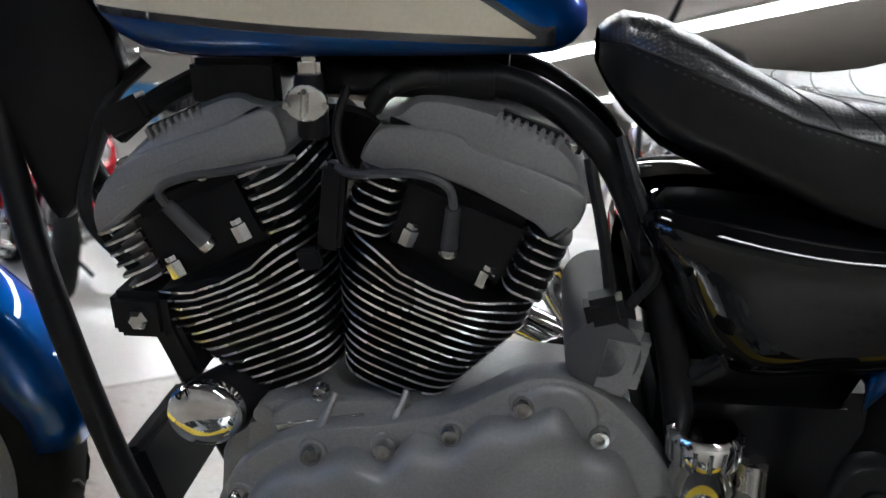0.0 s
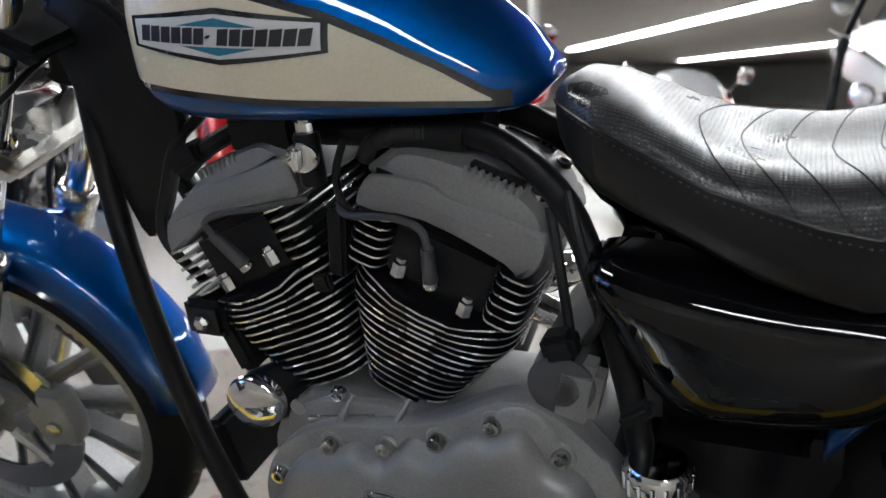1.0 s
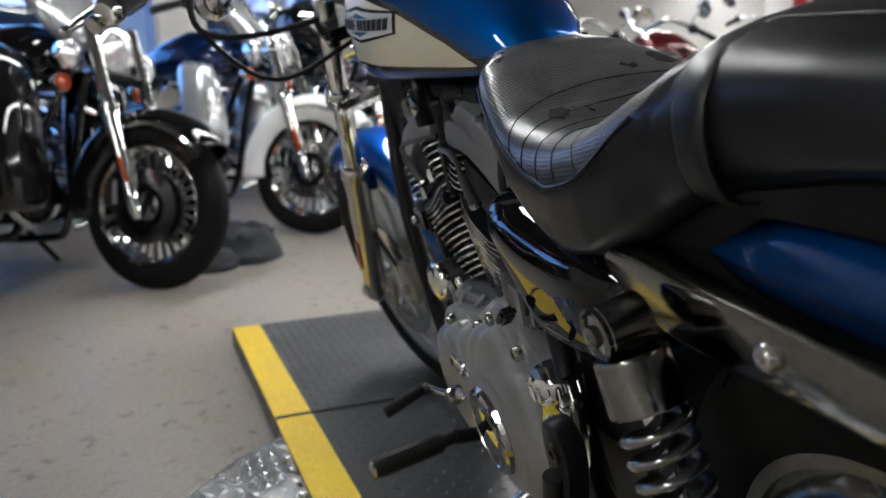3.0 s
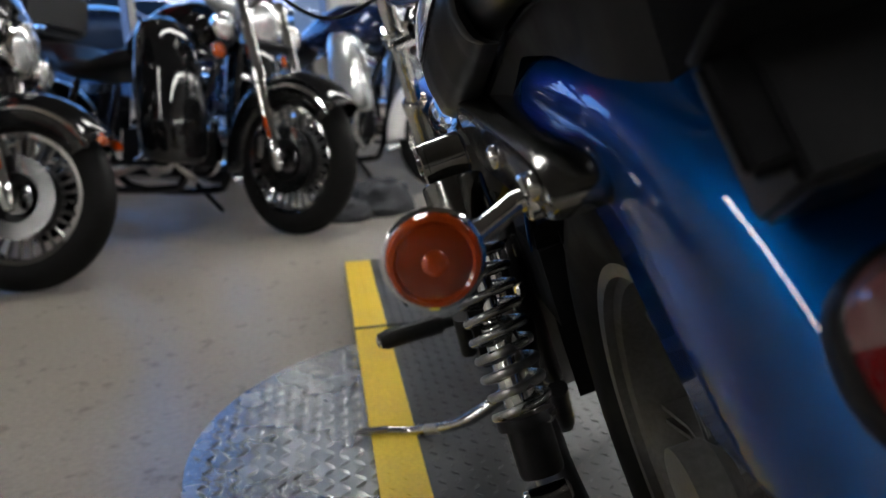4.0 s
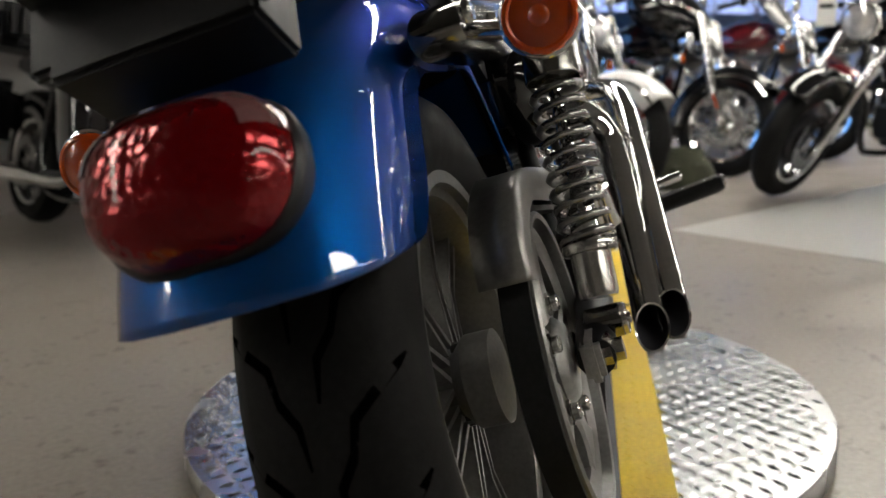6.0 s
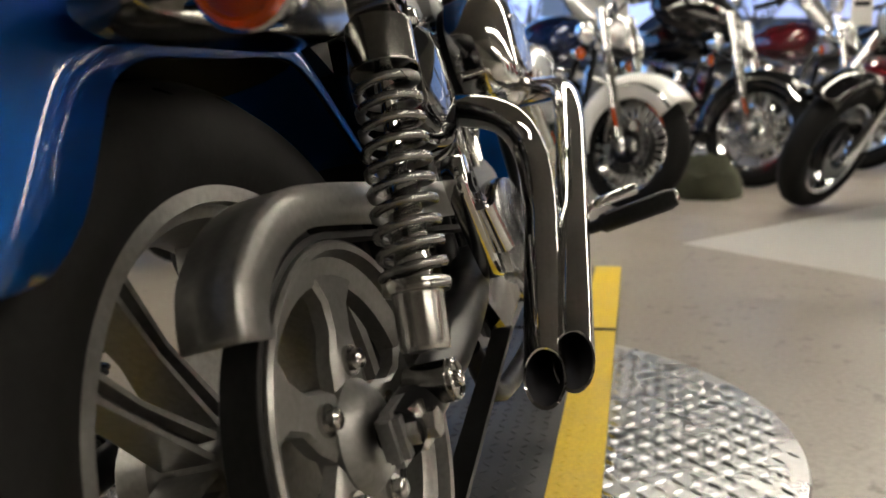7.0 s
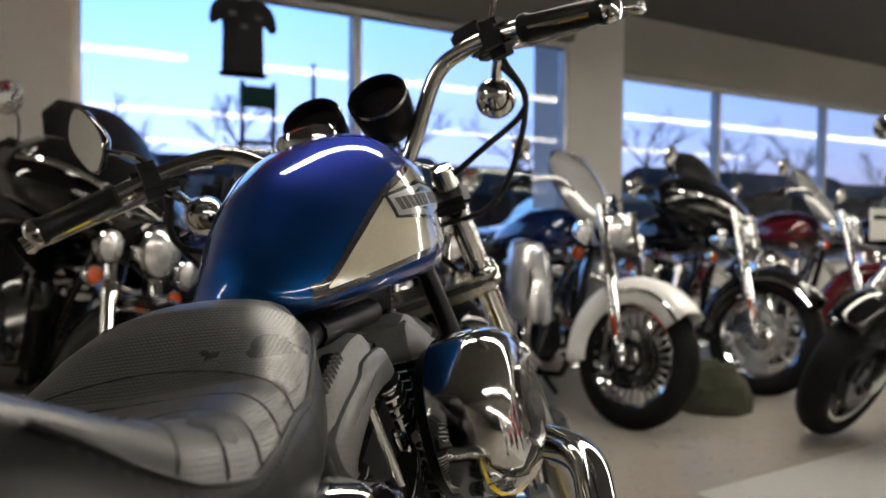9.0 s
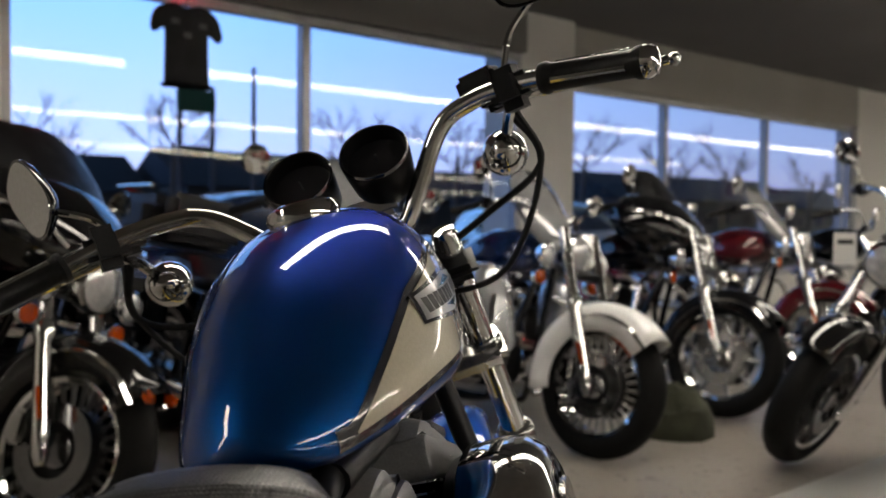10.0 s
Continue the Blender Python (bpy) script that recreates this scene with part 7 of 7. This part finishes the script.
        if bags:
            bag = part("saddlebag", Geo().box((-1.66, s * 0.28, 0.56), (0.60, 0.20, 0.30), None, 0.06, 4), paint, root, "hard painted saddlebag")
            part("lid_trim", Geo().box((-1.66, s * 0.382, 0.64), (0.44, 0.006, 0.012), None, 0.003), CHROME, bag)
            part("latch", Geo().box((-1.60, s * 0.383, 0.60), (0.03, 0.012, 0.05), None, 0.004), CHROME, bag)
    if trunk:
        tp = part("trunk", Geo().box((-1.82, 0, 1.02), (0.44, 0.56, 0.24), None, 0.06, 4), SATIN, root, "black touring trunk")
        part("backrest", Geo().box((-1.56, 0, 1.04), (0.09, 0.42, 0.24), None, 0.04, 4), SKIRT, tp, "black padded backrest")
        part("trunk_rail", Geo().tube([(-1.64, 0.26, 1.17), (-1.98, 0.26, 1.17), (-2.02, 0.2, 1.17), (-2.02, -0.2, 1.17), (-1.98, -0.26, 1.17), (-1.64, -0.26, 1.17)], 0.009, 8, 3), CHROME, tp)
    part("side_stand", Geo().tube([(-0.70, 0.14, 0.20), (-0.68, 0.30, 0.30 * math.tan(radians(lean)) + 0.013)], 0.012, 8), SATIN, root)
    return root


ROW = 55
showroom_bike((-1.52, -1.56), 58, BLACK, BLACK, "black touring motorcycle with three round lamps and orange signals", "touring", BLACK, True, True, wheel_style="dark", steer=22)
showroom_bike((-2.13, -0.655), 55, BLACK, BLACK, "black touring motorcycle with a chrome-railed front mudguard", "screen", BLACK, True, True, wheel_style="dark", steer=-6)
showroom_bike((-2.91, 0.115), ROW, NAVY, WHITE, "dark touring motorcycle with a white front mudguard and silver leg fairings", "screen", SILVER, True, False, steer=-2)
showroom_bike((-3.83, 0.79), ROW, BLACK, BLACK, "black cruiser with bright wheel rims and a dark screen", "road", None, True, False, wheel_style="cast", steer=5)
showroom_bike((-4.72, 1.55), ROW, MAROON, MAROON, "maroon cruiser with a chrome fork", "screen", None, True, False, wheel_style="cast")
showroom_bike((-5.70, 2.45), ROW, BLACK, BLACK, "black cruiser further along the window row", "bare", None, False, False, wheel_style="cast")
showroom_bike((-2.98, 1.02), -66, BLACK, BLACK, "black chopper with a long chrome fork facing the row", "bare", None, False, False, wheel_style="dark", steer=30, lean=7)
showroom_bike((-3.95, 2.15), -80, MAROON, BLACK, "maroon and black cruiser with a long chrome fork", "bare", None, True, False, wheel_style="cast")
showroom_bike((0.02, 3.55), -62, RED, RED, "small red machine with a low fairing and clear screen", "touring", RED, False, False, lean=2.0, drop=0.085, size=0.78)
for at in ((-2.03, 2.70), (-1.05, 3.47)):
    showroom_bike(at, -50, RED, RED, "bright red touring motorcycle with chrome-trimmed fairing and three lamps", "touring", RED, True, True, lean=2.0, drop=0.085)
showroom_bike((0.75, 3.2), -100, WHITE, WHITE, "white touring motorcycle with upright handlebar", "touring", None, True, False)
showroom_bike((-4.6, 4.1), -42, BLACK, BLACK, "black cruiser near the end wall", "bare", None, True, False)


# ---------------------------------------------------------------- smaller things
def heap(name, at, size, material, label, seed):
    g = Geo()
    rnd = random.Random(seed)
    n, k = 22, 9
    loops = []
    for j in range(k):
        q = j / (k - 1)
        z = size[2] * math.sin(q * math.pi / 2) * (0.8 + 0.2 * rnd.random())
        rr = math.cos(q * math.pi / 2) ** 0.6
        loops.append([(size[0] * rr * math.cos(a) * (1 + 0.16 * noise.noise((3 * math.cos(a), 3 * math.sin(a), q * 4 + seed))), size[1] * rr * math.sin(a) * (1 + 0.16 * noise.noise((3 * math.cos(a), 3 * math.sin(a), q * 4 + seed + 9))), max(0.0, z + 0.03 * noise.noise((5 * math.cos(a), 5 * math.sin(a), q * 5 + seed)) * (j > 0))) for a in (2 * math.pi * i / n for i in range(n))])
    ob = part(name, g.loft(loops), material)
    ob.matrix_world = Matrix.Translation((at[0], at[1], 0.0))
    return tagged(ob, label, "bag")


heap("cloth_bag", (-2.58, -0.26), (0.22, 0.16, 0.15), CLOTH, "crumpled dark grey cloth bag on the floor", 2)
heap("cloth_bag", (-2.42, -0.42), (0.14, 0.12, 0.09), CLOTH, "small folded dark cloth on the floor", 5)
GREEN = vary(mat("olive_cloth", (0.03, 0.032, 0.018), 0.95), (0.018, 0.02, 0.010), (0.05, 0.052, 0.03), 10, 200, None, 0.3, 300)
heap("cloth_bag", (-3.48, 0.52), (0.22, 0.20, 0.24), GREEN, "olive green cloth bag between two motorcycles", 8)


root = thing("wall_sign", Matrix.Translation(un(U1 - 0.04, 0.975, 1.846)) @ TURN, "white wall sign with red lettering bars", "sign")
part("board", Geo().box((0, 0, 0), (0.04, 2.73, 0.655), None, 0.008), TAGWHITE, root)
for i in range(5):
    part("letter_bar", Geo().box((-0.024, 0.72 - 0.36 * i, -0.03), (0.012, 0.25, 0.234), None, 0.004), SIGNRED, root)
root = thing("poster", Matrix.Translation(un(U1 - 0.012, 5.11, 1.69)) @ TURN, "dark framed poster on the white wall", "poster")
part("sheet", Geo().box((0, 0, 0), (0.018, 0.97, 0.81), None, 0.004), INK, root)
part("caption_bar", Geo().box((-0.011, 0, -0.125), (0.005, 0.62, 0.08), None, 0.001), PLUG, root)
root = thing("banner", Matrix.Translation(un(U1 - 0.012, 6.43, 1.66)) @ TURN, "pale blue banner on the white wall", "banner")
part("sheet", Geo().box((0, 0, 0), (0.014, 1.4, 0.86), None, 0.004), BANNER, root)

# shirt hung in the window
root = thing("hanging_shirt", Matrix.Translation(un(1.24, -4.02, 2.02)) @ TURN, "black short-sleeved shirt hung in the window", "shirt")
o = [(-0.125, -0.235), (-0.12, -0.24), (0.12, -0.24), (0.125, -0.235), (0.12, 0.02), (0.135, 0.045), (0.185, 0.01), (0.205, 0.05), (0.17, 0.15), (0.08, 0.20), (0.0, 0.18), (-0.08, 0.20), (-0.17, 0.16), (-0.20, 0.07), (-0.18, 0.03), (-0.135, 0.055), (-0.12, 0.03)]
part("cloth", Geo().slab([(p.x, p.y) for p in catmull([(a, b, 0) for a, b in o], 3, True)], -0.02, 0.02, "xz", 0.008), SHIRT, root)
for x, z in ((-0.07, 0.10), (0.09, 0.09), (0.0, 0.03)):
    part("print_patch", Geo().box((x, -0.022, z), (0.045, 0.004, 0.03), None, 0.001), PLUG, root)
part("cord", Geo().tube([(0, 0, 0.18), (0, 0, 0.70)], 0.003, 6), SATIN, root)
NEON = emit("red_neon", (1.0, 0.02, 0.03), 70.0)
root = thing("neon_sign", Matrix.Translation(un(1.18, -4.10, 2.40)) @ TURN, "red glowing neon tube over the window", "neon sign")
part("tube", Geo().tube([(-0.42, 0, 0), (-0.1, 0, 0.01), (0.25, 0, 0)], 0.008, 8), NEON, root)
# added board that hides the tube and leaves only its red glow
part("tube_mask", Geo().box((-0.08, -0.035, -0.01), (0.78, 0.02, 0.07), None, 0.004), SATIN, root, "dark board added to hide the tube")

# a thin stand with a bent pole beside the white machine
root = thing("pole_stand", Matrix.Translation((0.545, 2.0, 0.0)), "thin black pole on a round foot with a white cable tie", "pole stand")
part("foot", Geo().lathe([(0.14, 0.0), (0.14, 0.008), (0.12, 0.014), (0.02, 0.018), (0.016, 0.03)], (0, 0, 0), n=32), SATIN, root)
part("lower_pole", Geo().tube([(0, 0, 0.02), (0.008, 0.0, 0.80), (0.030, 0.025, 0.985)], 0.0135, 12), SATIN, root)
part("upper_pole", Geo().tube([(0.028, 0.024, 0.975), (0.045, 0.025, 1.04), (0.135, 0.0, 1.27), (0.225, -0.02, 1.50)], [0.014, 0.011, 0.0105, 0.010], 12), SATIN, root)
part("knuckle", Geo().lathe([(0.012, -0.022), (0.017, -0.015), (0.017, 0.015), (0.012, 0.022)], (0.032, 0.026, 0.992), (0.2, 0, 1), 14), SATIN, root)
tie = part("cable_tie", Geo().lathe([(0.014, -0.003), (0.016, -0.002), (0.016, 0.002), (0.014, 0.003)], (0.040, 0.026, 1.022), (0.3, 0, 1), 14), TAGWHITE, root, "white plastic cable tie")
part("tail", Geo().tube([(0.026, 0.012, 1.022), (0.0, -0.004, 1.036), (-0.014, -0.006, 1.044)], 0.0028, 6), TAGWHITE, tie)
part("tail", Geo().tube([(0.054, 0.014, 1.020), (0.072, 0.004, 1.012), (0.082, 0.0, 1.020)], 0.0028, 6), TAGWHITE, tie)

# price tag on a handlebar
root = thing("price_tag", Matrix.Translation((-3.06, 1.18, 0.93)) @ Matrix.Rotation(radians(10), 4, "Z"), "white price card tied to a handlebar", "tag")
part("card", Geo().box((0, 0, 0), (0.004, 0.10, 0.14), None, 0.001), TAGWHITE, root)
part("text_bar", Geo().box((0.003, 0, 0.03), (0.002, 0.07, 0.02), None, 0.0005), INK, root)
part("string", Geo().tube([(0, 0, 0.07), (0.01, 0.01, 0.13)], 0.0015, 5), TAGWHITE, root)


# outside: bare trees, houses, a lamp post and a parked car in the dusk
def bare_tree(at, h, seed):
    """A leafless tree: trunk, limbs and three orders of thin branches."""
    rnd = random.Random(seed)
    root = thing("tree", Matrix.Translation(at), "bare leafless tree against the dusk sky", "tree", "bare trees outside")
    g, tw = Geo(), Geo()
    g.tube([(0, 0, 0), (0.02 * h * rnd.uniform(-1, 1), 0, h * 0.3), (0.02 * h, 0.02 * h, h * 0.5)], [0.020 * h, 0.014 * h, 0.008 * h], 8, 3)

    def grow(p, d, l, r, order):
        e = p + d * l
        r = max(r, 0.02 if order < 2 else 0.006)
        (g if order < 2 else tw).tube([p, (p + e) / 2 + Vector((rnd.uniform(-1, 1), rnd.uniform(-1, 1), 0)) * l * 0.06, e], [r, r * 0.8, r * 0.6], 4)
        if order == 4:
            return
        for k in range(4 if order < 3 else 3):
            t = rnd.uniform(0.45, 1.0)
            b = Vector((rnd.uniform(-1, 1), rnd.uniform(-1, 1), rnd.uniform(-0.35, 0.7)))
            grow(p + d * l * t, (d + b * 0.75).normalized(), l * rnd.uniform(0.5, 0.72), max(r * 0.6, 0.006), order + 1)

    for k in range(6):
        a = 2 * math.pi * k / 6 + rnd.uniform(-0.4, 0.4)
        grow(Vector((0.01 * h, 0.01 * h, h * rnd.uniform(0.28, 0.5))), Vector((math.cos(a) * 0.8, math.sin(a) * 0.8, rnd.uniform(0.5, 1.0))).normalized(), h * rnd.uniform(0.16, 0.24), 0.005 * h, 1)
    part("trunk", g, BARK, root)
    part("crown", tw, BARK, root, "fine bare twigs")
    return root


for i, (u, n, h) in enumerate(((-3.0, -36, 5.5), (1.5, -38, 6.0), (7.0, -34, 5.0), (14.0, -38, 6.0), (22, -36, 5.5), (31, -38, 6.5), (42, -38, 6.5), (-9, -38, 6.0), (50, -37, 6.5), (60, -39, 7.0), (72, -38, 6.5), (86, -40, 7.0))):
    bare_tree(un(u, n, -0.15), h * 1.55, 30 + i)
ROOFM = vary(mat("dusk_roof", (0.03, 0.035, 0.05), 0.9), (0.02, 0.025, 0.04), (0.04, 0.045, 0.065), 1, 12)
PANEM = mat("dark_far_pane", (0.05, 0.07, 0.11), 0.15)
for u, n, w, d, h in ((-8, -44, 14, 8, 3.0), (8, -46, 12, 8, 2.4), (22, -44, 13, 8, 2.8), (37, -46, 14, 8, 2.5), (52, -42, 12, 8, 2.8), (67, -44, 13, 8, 3.0), (83, -46, 14, 8, 2.6), (99, -44, 13, 8, 3.0), (-24, -44, 13, 8, 2.6)):
    root = thing("house", Matrix.Translation(un(u, n, -0.15)) @ TURN, "low house in dusk shade across the street", "house", "houses across the street")
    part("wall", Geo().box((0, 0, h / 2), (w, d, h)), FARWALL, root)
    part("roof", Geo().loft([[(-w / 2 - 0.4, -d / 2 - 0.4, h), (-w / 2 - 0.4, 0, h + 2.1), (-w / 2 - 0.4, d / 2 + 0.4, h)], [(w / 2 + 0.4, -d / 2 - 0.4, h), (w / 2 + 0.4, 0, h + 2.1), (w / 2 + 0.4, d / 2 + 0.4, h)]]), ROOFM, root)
    for k in range(4):
        part("window", Geo().box((-w / 2 + w * (k + 0.5) / 4, -d / 2 - 0.02, h * 0.52), (1.1, 0.06, 0.9), None, 0.02), PANEM, root)
root = thing("sign_gantry", Matrix.Translation(un(4.75, -12.5, -0.15)) @ TURN, "tall street sign on two dark posts", "street sign")
for x in (-0.27, 0.27):
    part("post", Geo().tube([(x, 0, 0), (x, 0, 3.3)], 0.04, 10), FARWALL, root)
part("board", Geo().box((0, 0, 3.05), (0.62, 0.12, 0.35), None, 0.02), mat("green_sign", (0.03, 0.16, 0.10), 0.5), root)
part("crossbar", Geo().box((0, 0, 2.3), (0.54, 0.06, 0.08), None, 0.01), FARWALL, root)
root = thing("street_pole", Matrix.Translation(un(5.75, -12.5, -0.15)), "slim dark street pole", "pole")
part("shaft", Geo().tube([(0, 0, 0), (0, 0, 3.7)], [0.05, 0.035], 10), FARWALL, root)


def car(at, turn, paint, label):
    root = thing("car", Matrix.Translation(at) @ Matrix.Rotation(radians(turn), 4, "Z"), label, "car", "cars parked outside")
    prof = [(-2.2, 0.35), (-2.2, 0.75), (-1.9, 0.92), (-1.0, 0.98), (-0.45, 1.42), (0.8, 1.45), (1.55, 1.02), (2.15, 0.92), (2.25, 0.55), (2.2, 0.33)]
    part("body", Geo().slab([(p.x, p.y) for p in catmull([(x, z, 0) for x, z in prof], 3, True)], -0.85, 0.85, "xz", 0.14), paint, root)
    for s in (-1, 1):
        part("side_window", Geo().slab([(-0.85, 1.0), (-0.42, 1.34), (0.75, 1.36), (1.3, 1.04)], s * 0.80, s * 0.857, "xz", 0.02), PANEM, root)
        for x in (-1.35, 1.4):
            wl = part("wheel", Geo().lathe([(0.2, -0.1), (0.32, -0.11), (0.33, 0.0), (0.32, 0.11), (0.2, 0.1)], (x, s * 0.78, 0.33), (0, 1, 0), 24), RUBBER, root)
            part("rim", Geo().lathe([(0.20, s * 0.10), (0.18, s * 0.115), (0.001, s * 0.10)], (x, s * 0.78, 0.33), (0, 1, 0), 20), ALU, wl)
    return root


car(un(3.6, -8.2, -0.15), ROOM_TURN + 4, NAVY, "dark blue car parked outside the window")
car(un(9.0, -9.4, -0.15), ROOM_TURN - 3, SILVER, "silver car parked outside the window")
car(un(-1.6, -9.0, -0.15), ROOM_TURN + 2, NAVY, "dark car parked outside the window")
